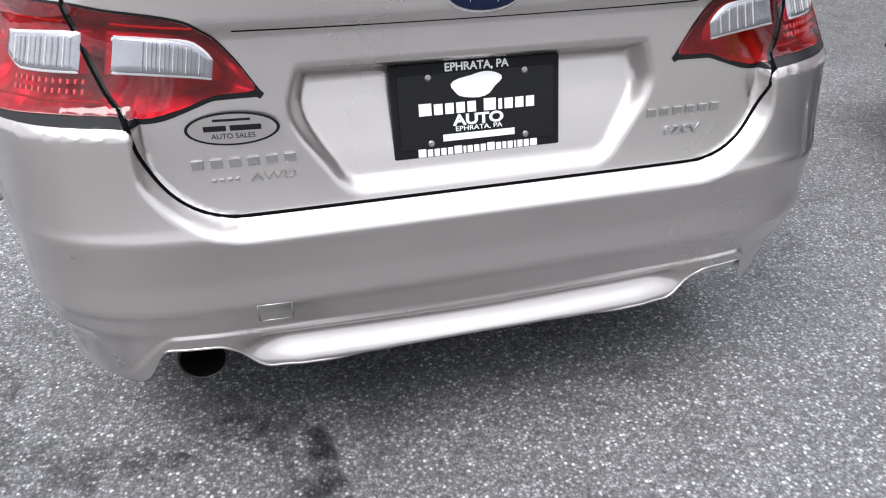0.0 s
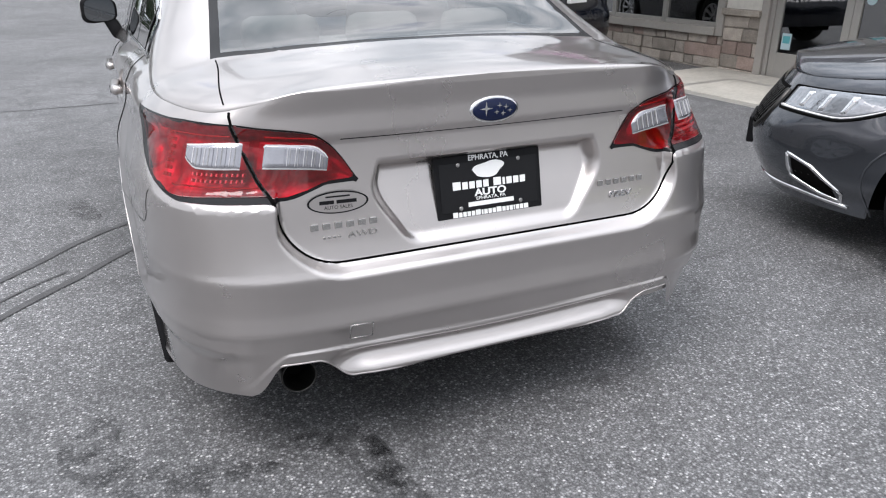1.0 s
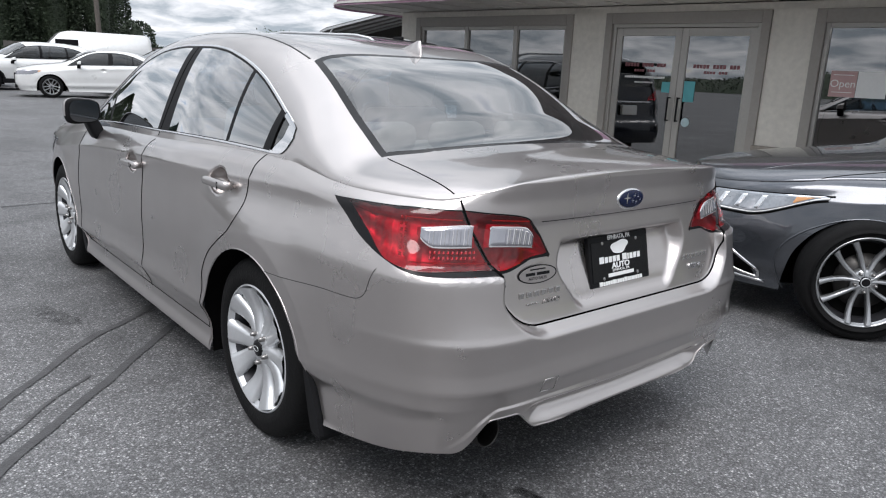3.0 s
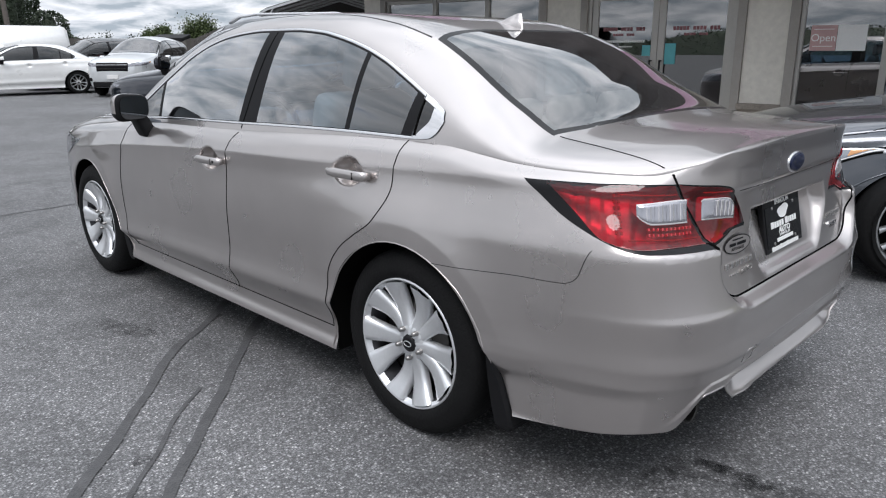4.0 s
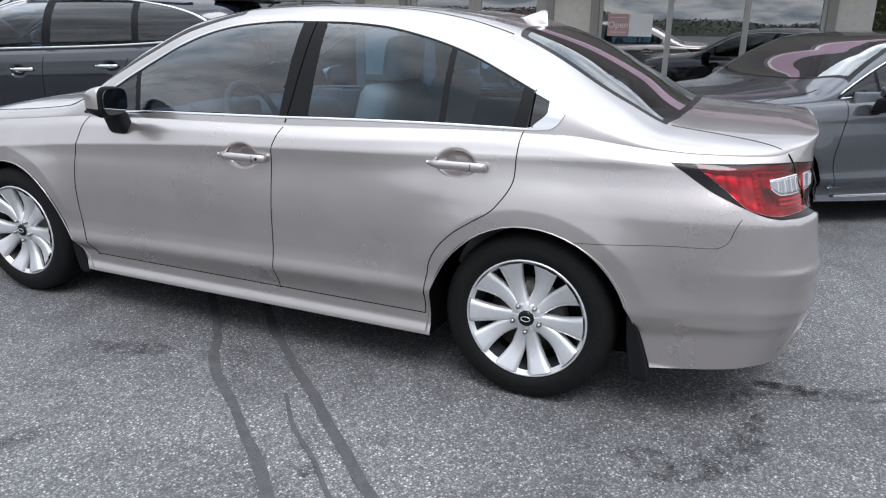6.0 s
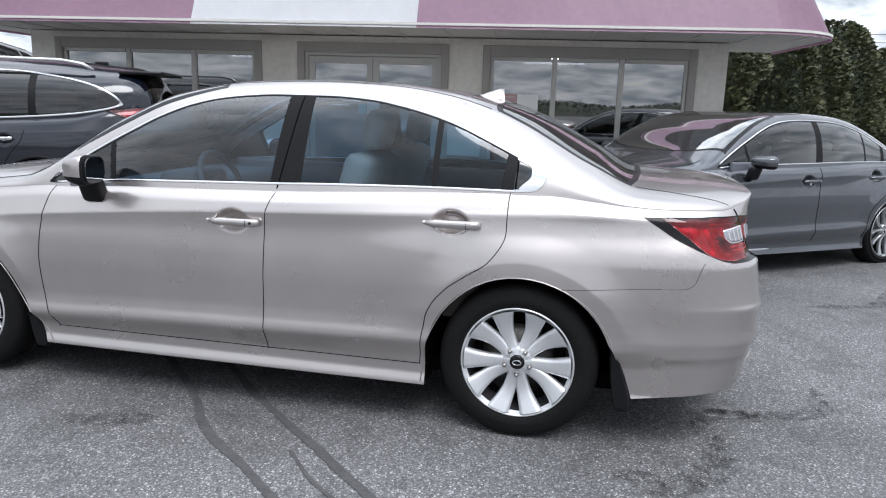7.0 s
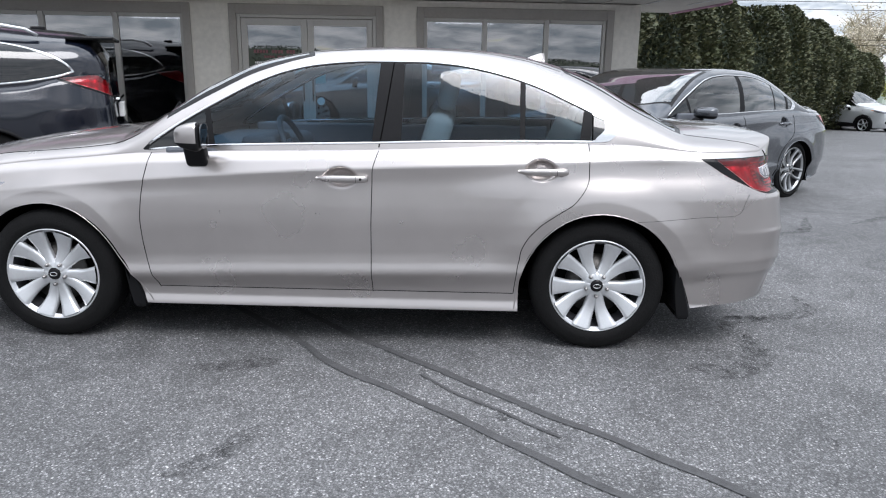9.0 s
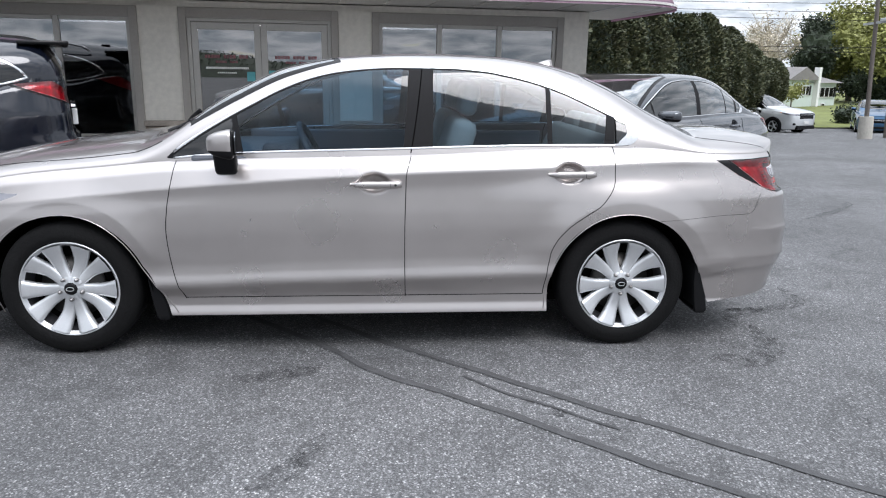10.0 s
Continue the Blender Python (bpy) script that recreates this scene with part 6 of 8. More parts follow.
class Wagon(Sedan):
    """A crossover: high roof, upright tail."""
    taper, square, flare, kick, rise = 0.0, 0.0, 0.0, 0.0, Shape.rise
    scale = (1.0, 1.04, 1.03)
    wheelbase, arch, hub, tyre, rim = 2.705, 0.400, 0.360, 0.360, 0.232
    n_rear = 7.0
    top = dict(y=[-1.00, -0.96, -0.88, -0.78, -0.66, -0.45, 0.0, 0.7, 1.15, 1.45, 1.85, 2.25, 2.5, 3.0, 3.4, 3.68],
               z=[1.25, 1.30, 1.46, 1.60, 1.65, 1.67, 1.71, 1.72, 1.71, 1.66, 1.45, 1.20, 1.12, 1.06, 0.98, 0.88])
    belt = dict(y=[-0.98, -0.60, -0.3, 0.4, 1.3, 2.0, 2.4, 3.0, 3.4, 3.68], z=[1.24, 1.20, 1.13, 1.09, 1.06, 1.035, 1.01, 0.965, 0.91, 0.86])
    lip, lip_x = 1.22, (0.8, 0.7)
    rear = dict(z=[0.2, 0.35, 0.5, 0.62, 0.75, 0.95, 1.1, 1.3], y=[-0.90, -0.98, -1.0, -0.995, -0.955, -0.945, -0.93, -0.92])
    front = dict(z=[0.2, 0.35, 0.5, 0.7, 0.9, 1.1], y=[3.55, 3.64, 3.67, 3.66, 3.62, 3.55])
    side = dict(z=[0.2, 0.30, 0.38, 0.45, 0.60, 0.75, 0.90, 1.1], x=[0.85, 0.875, 0.89, 0.905, 0.915, 0.92, 0.915, 0.90])
    crease = dict(y=[-0.9, 0.2, 1.4, 2.3, 3.6], z=[1.00, 0.96, 0.92, 0.90, 0.84])
    low = dict(y=[-0.95, -0.8, -0.45, 0.4, 2.3, 3.2, 3.6], z=[0.33, 0.32, 0.28, 0.25, 0.25, 0.25, 0.27])
    dlo_top = dict(y=[-0.66, -0.60, -0.40, -0.1, 0.3, 0.8, 1.15, 1.4, 1.7, 2.0, 2.28], z=[1.26, 1.34, 1.46, 1.54, 1.585, 1.595, 1.575, 1.53, 1.40, 1.23, 1.06])
    dlo_low = dict(y=[-0.66, -0.55, -0.2, 0.4, 1.3, 2.28], z=[1.26, 1.215, 1.15, 1.11, 1.08, 1.055])
    pillars = (0.955, 1.045, (-0.10, -0.10), 0.02, 0.09, -9.0, -8.99)
    glass_rear = dict(x=[0, 0.3, 0.5, 0.62], base=[-0.975, -0.97, -0.96, -0.94], top=[-0.80, -0.80, -0.79, -0.78])
    glass_rear_x = (0.62, 0.56)
    glass_front = dict(x=[0, 0.3, 0.5, 0.72], base=[2.36, 2.33, 2.27, 2.14], top=[1.46, 1.45, 1.42, 1.36])
    dlo_y, corner_y, house_y, lid_top, sill_z, tip = (-0.66, 2.28), 2.0, (-0.99, -0.85, 1.9, 2.4), -9.0, 0.36, 0.015
    hood_y = 2.1

    def details(s):
        qy, qx = s.q_of_y, s.q_of_x
        s.door_a = curve([0.2, 0.4, 0.9, 1.1], [2.08, 2.12, 2.14, 2.12])
        s.door_b = curve([0.2, 0.6, 1.1], [1.02, 1.02, 1.0])
        s.door_c = curve([0.2, 0.4, 0.6, 0.75, 0.9, 1.15], [0.44, 0.43, 0.36, 0.26, 0.14, 0.06])
        s.lid_x = curve([0.6, 1.2], [0.62, 0.60])
        s.deck_x = 0.6
        s.red_lo = lambda q: s.lamp_lo(q) + 0.008 + 0.014 * ease(0.64, 0.72, q)
        s.lamp_hi = curve([qx(0.45), qx(0.7), qy(-0.85), qy(-0.52)], [1.05, 1.18, 1.23, 1.215])
        s.lamp_lo = curve([qx(0.45), qx(0.7), qy(-0.85), qy(-0.52)], [1.00, 1.02, 1.06, 1.20])
        s.lamp_q = (qx(0.45), qy(-0.52))
        s.bump = curve([0, qx(0.8), qy(-0.4), qy(0.0)], [0.66, 0.66, 0.66, 0.62])
        s.head_hi = curve([qy(3.0), qy(3.3), qx(0.40, False)], [0.90, 0.90, 0.80])
        s.head_lo = curve([qy(3.0), qy(3.3), qx(0.40, False)], [0.895, 0.79, 0.74])
        s.head_q = (qy(3.0), qx(0.40, False))

    def lid_f(s, q, z):
        x, y = s.ref(q)
        return np.where(y > 0, -1.0, sdf_round(x - s.lid_x(z), 0.66 - z, 0.05))

    def zlow(s, q):
        return s.fl(s.ref(q)[1])

    def dent(s, x, y, z, q):
        return np.where(np.interp(q, s.tq, s.ts) < -0.7, 0.02 * ease(0.0, 0.015, s.lid_f(q, z)), 0.0)


def drawn(y):
    """A longer tail and a shorter nose along the car."""
    return y * 1.2 if y < 0 else (2.75 + (y - 2.75) * 0.78 if y > 2.75 else y)


def redrawn(d, keys=("y",)):
    return {k: [drawn(v) for v in w] if k in keys else w for k, w in d.items()}


class Crossover(Wagon):
    """The dark crossover by the shop."""
    scale = (1.0, 1.02, 1.025)
    n_front = 4.0
    top, belt, rear, front, crease, low = [redrawn(d) for d in (Wagon.top, Wagon.belt, Wagon.rear, Wagon.front, Wagon.crease, Wagon.low)]
    dlo_top, dlo_low = redrawn(Wagon.dlo_top), redrawn(Wagon.dlo_low)
    glass_rear = redrawn(Wagon.glass_rear, ("base", "top"))
    dlo_y, house_y = (-0.792, 2.28), (-1.188, -1.02, 1.9, 2.4)

    def details(s):
        Wagon.details(s)
        qy, qx = s.q_of_y, s.q_of_x
        s.lamp_hi = curve([qx(0.45), qx(0.7), qy(-1.02), qy(-0.62)], [1.05, 1.18, 1.23, 1.215])
        s.lamp_lo = curve([qx(0.45), qx(0.7), qy(-1.02), qy(-0.62)], [1.00, 1.02, 1.06, 1.20])
        s.lamp_q = (qx(0.45), qy(-0.62))


class Tall(Wagon):
    """A compact crossover with a high blunt nose."""
    scale = (1.0, 0.985, 0.985)
    top = dict(Wagon.top, z=[1.25, 1.30, 1.46, 1.60, 1.65, 1.67, 1.71, 1.72, 1.71, 1.66, 1.47, 1.27, 1.205, 1.155, 1.085, 0.97])
    belt = dict(Wagon.belt, z=[1.24, 1.20, 1.13, 1.10, 1.09, 1.085, 1.08, 1.05, 0.995, 0.94])
    dlo_low = dict(Wagon.dlo_low, z=[1.26, 1.215, 1.15, 1.125, 1.11, 1.10])
    front = dict(z=[0.2, 0.35, 0.5, 0.7, 0.9, 1.0, 1.1], y=[3.58, 3.66, 3.69, 3.70, 3.68, 3.65, 3.58])

    def details(s):
        Wagon.details(s)
        qy, qx = s.q_of_y, s.q_of_x
        s.head_hi = curve([qy(2.95), qy(3.3), qx(0.42, False)], [0.985, 0.975, 0.915])
        s.head_lo = curve([qy(2.95), qy(3.3), qx(0.42, False)], [0.975, 0.895, 0.85])
        s.head_q = (qy(2.95), qx(0.42, False))


class Utility(Wagon):
    """A long utility wagon with a square tail and an even roof."""
    scale = (1.06, 1.19, 1.075)
    arch, hub, tyre, rim = 0.375, 0.395, 0.395, 0.240
    top = dict(y=[-1.00, -0.965, -0.93, -0.90, -0.84, -0.6, 0.0, 0.7, 1.15, 1.40, 1.70, 1.98, 2.2, 3.0, 3.45, 3.68],
               z=[1.10, 1.25, 1.45, 1.62, 1.675, 1.695, 1.71, 1.715, 1.70, 1.66, 1.44, 1.20, 1.14, 1.10, 1.06, 0.97])
    belt = dict(y=[-0.98, -0.60, 0.4, 1.3, 2.0, 2.4, 3.0, 3.4, 3.68], z=[1.10, 1.10, 1.09, 1.08, 1.06, 1.05, 1.03, 0.99, 0.94])
    lip = 1.10
    rear = dict(z=[0.2, 0.35, 0.5, 0.62, 0.75, 0.95, 1.1, 1.3], y=[-0.93, -0.98, -1.0, -0.995, -0.97, -0.965, -0.96, -0.95])
    dlo_top = dict(y=[-0.84, -0.80, -0.70, -0.2, 0.3, 0.8, 1.15, 1.35, 1.6, 1.85, 2.08], z=[1.16, 1.50, 1.565, 1.58, 1.59, 1.585, 1.57, 1.53, 1.40, 1.22, 1.10])
    dlo_low = dict(y=[-0.84, -0.80, -0.2, 0.4, 1.3, 2.08], z=[1.16, 1.135, 1.13, 1.12, 1.105, 1.09])
    pillars = (0.985, 1.045, (-0.02, -0.02), 0.08, 0.13, -9.0, -8.99)
    glass_rear = dict(x=[0, 0.3, 0.5, 0.68], base=[-0.985, -0.98, -0.975, -0.965], top=[-0.905, -0.905, -0.90, -0.895])
    glass_rear_x = (0.68, 0.63)
    glass_front = dict(x=[0, 0.3, 0.5, 0.72], base=[2.14, 2.12, 2.08, 2.0], top=[1.44, 1.43, 1.40, 1.36])
    dlo_y, corner_y, house_y = (-0.84, 2.08), 1.85, (-0.995, -0.93, 1.8, 2.2)

    def details(s):
        Wagon.details(s)
        qy, qx = s.q_of_y, s.q_of_x
        s.lamp_hi = curve([qx(0.70), qx(0.8), qy(-0.90), qy(-0.84)], [1.04, 1.06, 1.06, 1.04])
        s.lamp_lo = curve([qx(0.70), qx(0.8), qy(-0.90), qy(-0.84)], [0.80, 0.78, 0.78, 0.80])
        s.lamp_q = (qx(0.70), qy(-0.84))


def flat_details(car, S, front, lamp="chrome"):
    """Grille, lower intake and plate holder at the nose."""
    yf = S.front["y"][2] * S.scale[1]
    blunt = isinstance(S, Tall)
    z0 = 0.50 * S.scale[2] if S.wheelbase > 2.72 else (0.68 if blunt else 0.62)
    wide, high = (0.45, 0.27) if blunt else (0.34, 0.20)
    bm = box(-wide, wide, yf - 0.10, yf + 0.014, z0 + 0.02, z0 + high, 0.03 if blunt else 0.02)
    gr = part("grille", bm, "gloss_black", car, "black grille", True)
    part("grille_bar", box(0.01 - wide, wide - 0.01, yf + 0.010, yf + 0.022, z0 + high - 0.075, z0 + high - 0.05, 0.004), lamp, gr)
    if blunt:
        part("grille_mesh", box(-0.40, 0.40, yf + 0.012, yf + 0.018, z0 + 0.09, z0 + 0.11, 0.002), "dark_steel", gr)
        part("plate_holder", box(-0.16, 0.16, yf + 0.0, yf + 0.03, 0.50, 0.61, 0.005), "pearl", car, "pale plate without readable marks")
        part("skid_plate", box(-0.50, 0.50, yf - 0.12, yf + 0.016, 0.27, 0.31, 0.012), "alloy_mid", car, "silver skid plate")
        for sg in (-1, 1):
            part("fog_recess", box(sg * 0.60 - 0.11, sg * 0.60 + 0.11, yf - 0.24, yf - 0.055, 0.44, 0.54, 0.03), "black", car)
    bm = box(-0.55, 0.55, yf - 0.10, yf + 0.008, 0.27, 0.37, 0.02)
    part("lower_intake", bm, "black", car, "", True)


M["alloy_mid"] = mat("alloy_mid", (0.42, 0.43, 0.44), 0.3, metal=0.8, vary=0.1, scale=12)
M["maroon_paint"] = mat("maroon_paint", (0.010, 0.006, 0.008), 0.35, vary=0.1, scale=2, coat=0.08, spec=0.25)
M["white_silver"] = paint("white_silver", (0.66, 0.68, 0.69), 0.45, 0.3)
STAR = dict(spokes=10, at=[0, 0.3, 0.8, 1.0], wide=[0.009, 0.011, 0.013, 0.017], metal="alloy_mid", lean=0.22)
M["head_glass"] = mat("head_glass", (0.36, 0.38, 0.41), 0.08, metal=0.7, vary=0.25, scale=9, coat=1.0, bump=0.08, bscale=14)
M["lamp_eye"] = mat("lamp_eye", (0.75, 0.77, 0.80), 0.08, metal=0.8, vary=0.3, scale=30, coat=1.0)
FIVE = dict(spokes=5, at=[0, 0.4, 0.8, 1.0], wide=[0.026, 0.022, 0.028, 0.040], metal="alloy", dish=0.004)


def four(S, x=0.80):
    return [(-x, 0), (x, 0), (-x, S.wheelbase * S.scale[1]), (x, S.wheelbase * S.scale[1])]


def grey_sedan():
    S = Coupe()
    f, r = Vector((2.27, -0.95, 0.0)), Vector((3.98, -3.06, -0.05))
    d = (f - r).normalized()
    yaw = math.degrees(math.atan2(-d.x, d.y))
    o = r + Vector((d.y, -d.x, 0)) * 0.89
    car = thing("grey_sedan", "dark grey metallic sedan with silver alloy wheels parked before the shop", "car", pose(o.x, o.y, o.z, 1.0, 0, yaw))
    shell(S, car, "gunmetal", 0.022, (48, 48), materials={7: "red_lens", 11: "gunmetal", 13: "gunmetal", 10: "gunmetal", 20: "back_glass", 23: "back_glass", 25: "back_glass"})
    arch_liner(S, car)
    arch_lip(S, car, "gunmetal", 0.006)
    interior(car, S)
    wheel_set(car, S, STAR, four(S))
    window_bands(S, car, 0.011)
    door_handle(car, S, 1.14, 1.36, 0.83, "gunmetal")
    door_handle(car, S, 0.20, 0.41, 0.86, "gunmetal")
    mirrors(car, S, 1.98, 1.0, 0.985, "gunmetal", size=(0.12, 0.075, 0.07))
    for y, c in ((1.12, 0), (0.08, 1)):
        seam(S, car, [(S.q_of_y(float((S.door_b if c == 0 else S.door_c)(z))), z) for z in np.linspace(0.30, 0.98, 30)], 0.003)
    seam(S, car, [(S.q_of_y(float(S.door_a(z))), z) for z in np.linspace(0.30, 0.95, 20)], 0.003)
    for sg in (-1, 1):
        part("sill_trim", box(sg * 0.875 - 0.008, sg * 0.875 + 0.008, 0.42, 2.25, 0.225, 0.245, 0.004), "chrome", car, "bright sill strip")
    # nose: dark mesh grille, slim lamps, corner intakes, plate holder
    qx = lambda x: float(S.q_of_x(x, False))
    Z = np.linspace
    mid = float(S.tq[-1])
    g0 = qx(0.36)
    top, bot = (lambda q: 0.735), (lambda q: 0.50 + 0.05 * max(0.0, (g0 + 0.08 - q) / 0.08))
    lens(S, car, Z(g0, mid - 0.001, 16), bot, top, 0.004, "grille", "void", "dark mesh grille")
    for j in range(12):
        q0 = g0 + (mid - g0) * j / 12
        for d in (-0.09, 0.09):
            seam(S, car, [(min(max(q0 + d * t, g0), mid - 0.002), 0.52 + 0.20 * t) for t in Z(0, 1, 6)], 0.005, name="grille_mesh", material="dark_steel")
    seam(S, car, [(g0, 0.72), (g0 + 0.01, 0.56), (g0 + 0.09, 0.50), (mid - 0.002, 0.495)], 0.014, name="grille_frame", material="dark_steel")
    # headlamp: bright housing, dark inner eyes and a light strip below
    h0, h1 = float(S.q_of_y(2.98)), qx(0.39)
    hi, lo = (lambda q: 0.795 - 0.045 * (q - h0) / (h1 - h0)), (lambda q: 0.775 - 0.135 * float(ease(0.0, 0.55, (q - h0) / (h1 - h0))))
    lens(S, car, Z(h0, h1, 22), lo, hi, 0.006, "headlamp", "head_glass", "clear slim headlamp")
    for t in (0.50, 0.66, 0.82):
        q = h0 + (h1 - h0) * t
        lens(S, car, Z(q - 0.026, q + 0.026, 6), lambda v: lo(v) + 0.025, lambda v: hi(v) - 0.018, 0.010, "lamp_eye", "lamp_eye")
    seam(S, car, [(q, lo(q) + 0.006) for q in Z(h0 + 0.02, h1, 20)], 0.007, name="light_strip", material="white", lift=0.002)
    seam(S, car, [(q, hi(q)) for q in Z(h0, h1, 20)], 0.006, name="lamp_edge", material="void")
    seam(S, car, [(q, lo(q) - 0.006) for q in Z(h0 + 0.02, h1, 20)], 0.007, name="lamp_edge", material="void")
    seam(S, car, [(h1 + 0.004, z) for z in Z(0.635, 0.75, 8)], 0.006, name="lamp_edge", material="void")
    lens(S, car, Z(h0 + 0.03, h0 + 0.22, 8), lambda q: lo(q) + 0.02, lambda q: hi(q) - 0.012, 0.008, "side_marker", "amber", "amber side marker")
    # corner intake in a bright angular frame
    f0, f1, f2 = qx(0.655), qx(0.60), qx(0.53)
    loop = [(f2, 0.44), (f1, 0.40), (f0, 0.30), (f0 + 0.02, 0.255), (f1, 0.275), (f2, 0.33)]
    lens(S, car, Z(f0 + 0.02, f2, 10), lambda q: float(np.interp(q, [f0, f1, f2], [0.26, 0.28, 0.33])), lambda q: float(np.interp(q, [f0, f1, f2], [0.30, 0.395, 0.435])), 0.003, "corner_intake", "void")
    for j in range(6):
        q = f0 + 0.04 + (f2 - f0 - 0.04) * j / 6
        seam(S, car, [(q, 0.30), (q + 0.03, 0.36)], 0.004, name="intake_mesh", material="dark_steel")
    fine = [(a[0] + (b[0] - a[0]) * t, a[1] + (b[1] - a[1]) * t) for a, b in zip(loop, loop[1:] + loop[:1]) for t in Z(0, 1, 6)[:-1]]
    seam(S, car, fine + fine[:1], 0.010, name="intake_frame", material="chrome", lift=0.0)
    seam(S, car, [(q, float(np.interp(q, [f0, f2], [0.235, 0.255]))) for q in Z(f0, mid - 0.002, 20)], 0.010, name="bumper_lip", material="chrome")
    yf = 3.70 * S.scale[1]
    part("plate_holder", box(-0.16, 0.16, yf - 0.02, yf + 0.03, 0.36, 0.50, 0.008), "black", car, "black empty plate holder")
    # hood creases and cut line
    for x in (0.46, 0.66):
        band(S, car, [(x, float(y)) for y in Z(2.35, 3.30, 16)], 0.005, "hood_line", "void" if x > 0.5 else "gunmetal", "", 0.002, True)
    return car


def dark_crossover():
    S = Crossover()
    # the left flank runs from the tail lamp to the front wheel
    tail, fw = Vector((2.88, 4.52)), Vector((1.50, 7.85))
    d = (fw - tail).normalized()
    yaw = math.degrees(math.atan2(-d.x, d.y))
    o = fw - d * 2.76 + Vector((d.y, -d.x)) * 0.90
    car = thing("dark_crossover", "dark blue crossover with bright roof rails parked by the shop", "car", pose(o.x, o.y, float(ground_z(o.x, o.y)) + 0.0, -0.5, 0, yaw))
    shell(S, car, "deep_blue", 0.022, (46, 46), materials={13: "clear_lens", 23: "dark_glass", 25: "dark_glass", 31: "dark_glass", 10: "black"})
    arch_liner(S, car)
    arch_lip(S, car, "black", 0.018)
    interior(car, S, "dash")
    lamp_housing(S, car)
    wheel_set(car, S, dict(FIVE, spokes=10, wide=[0.012, 0.014, 0.022, 0.030]), four(S))
    window_bands(S, car, 0.022)
    door_handle(car, S, 1.12, 1.36, 0.90, "chrome")
    door_handle(car, S, 0.22, 0.46, 0.94, "chrome")
    mirrors(car, S, 2.06, 1.20, 1.0, "deep_blue", size=(0.12, 0.115, 0.09))
    for c in (S.door_a, S.door_b, S.door_c):
        seam(S, car, [(S.q_of_y(float(c(z))), z) for z in np.linspace(0.37, 1.0, 24)], 0.003)
    for sg in (-1, 1):
        P = [(sg * 0.60, y, float(S.fz(y)) * S.scale[2] - 0.075 + h) for y, h in ((-0.50, 0.0), (-0.40, 0.05), (-0.2, 0.066), (0.9, 0.066), (1.15, 0.05), (1.30, 0.0))]
        v, f = sweep(P, [(-0.022, -0.015), (0.022, -0.015), (0.022, 0.015), (-0.022, 0.015)])
        part("roof_rail", mesh_of("roof_rail", v, f), "alloy", car, "bright roof rail")
    # roof spoiler, tailgate handle and plate recess
    bm = box(-0.60, 0.60, -1.19, -0.74, 1.60, 1.64, 0.015)
    part("roof_spoiler", bm, "gloss_black", car, "black roof spoiler", True)
    part("fin_antenna", box(-0.02, 0.02, -0.50, -0.36, 1.66, 1.75, 0.012), "black", car)
    part("plate", box(-0.16, 0.16, -1.20, -1.15, 0.80, 0.95, 0.004), "white", car, "pale licence plate without readable marks")
    part("tailgate_trim", box(-0.45, 0.45, -1.19, -1.14, 0.99, 1.02, 0.008), "chrome", car)
    flat_details(car, S, 1)
    return car


def far_car(kind, colour, m, name, label, style=FIVE, group="cars across the lot", clad=False):
    S = kind()
    car = thing(name, label, "car", m, group)
    shell(S, car, colour, 0.045, (26, 26), materials={7: "red_lens", 20: "dark_glass", 23: "dark_glass", 25: "dark_glass", 30: "dark_glass", 31: "dark_glass", **({4: "black"} if clad else {})})
    arch_liner(S, car)
    if clad:
        arch_lip(S, car, "black", 0.05)
        part("lower_cladding", box(-0.58, 0.58, 3.30, 3.66, 0.27, 0.43, 0.03), "black", car)
        part("sill_cladding", box(-0.93, 0.93, 0.42, 2.32, 0.27, 0.40, 0.02), "black", car)
    wheel_set(car, S, style, four(S))
    flat_details(car, S, 1)
    mirrors(car, S, 1.93, 1.06, 0.98, colour)
    part("cabin_floor", box(-0.78, 0.78, -0.3, 2.4, 0.55, 0.6), "dash", car)
    part("underbody", box(-0.72, 0.72, -0.75, 3.3, 0.24, 0.3), "void", car)
    return car


grey_sedan()
dark_crossover()


def on_ground(x, y, yaw, roll=0):
    return pose(x, y, float(ground_z(x, y)), 0, 0, yaw)


silver = far_car(Tall, "white_silver", on_ground(8.48, 22.1, 135), "silver_crossover", "pale silver crossover with black grille and raised liftgate", FIVE, "cars by the shop", clad=True)
bm = box(-0.55, 0.55, -0.10, 0.03, 0.0, 0.95, 0.02)
bm.transform(pose(0, -0.80, 1.64, 82, 0, 0))
part("liftgate", bm, "black", silver, "raised black liftgate")
far_car(Tall, "white_silver", on_ground(29.2, -15.5, 114), "silver_crossover", "light silver crossover with black cladding at the lot's far edge", FIVE, clad=True)
far_car(Sedan, "pearl", on_ground(6.02, 22.95, 80), "white_sedan", "white sedan parked across the lot", STAR)
far_car(Tall, "pearl", on_ground(4.72, 28.36, 100), "white_crossover", "white crossover with black grille and dark wheel arches", FIVE, clad=True)
far_car(Utility, "maroon_paint", on_ground(-0.62, 29.6, -70), "dark_wagon", "long dark maroon utility wagon parked across the lot", FIVE)
far_car(Tall, "black_paint", on_ground(8.85, 25.6, 95), "black_crossover", "black crossover parked across the lot", FIVE)
far_car(Sedan, "silver", on_ground(-2.0, 38.4, 160), "silver_sedan", "small pale sedan parked behind the long wagon", FIVE)
far_car(Sedan, "blue_paint", on_ground(29.5, -22.5, 60), "blue_sedan", "dark blue sedan beyond the light poles", FIVE)


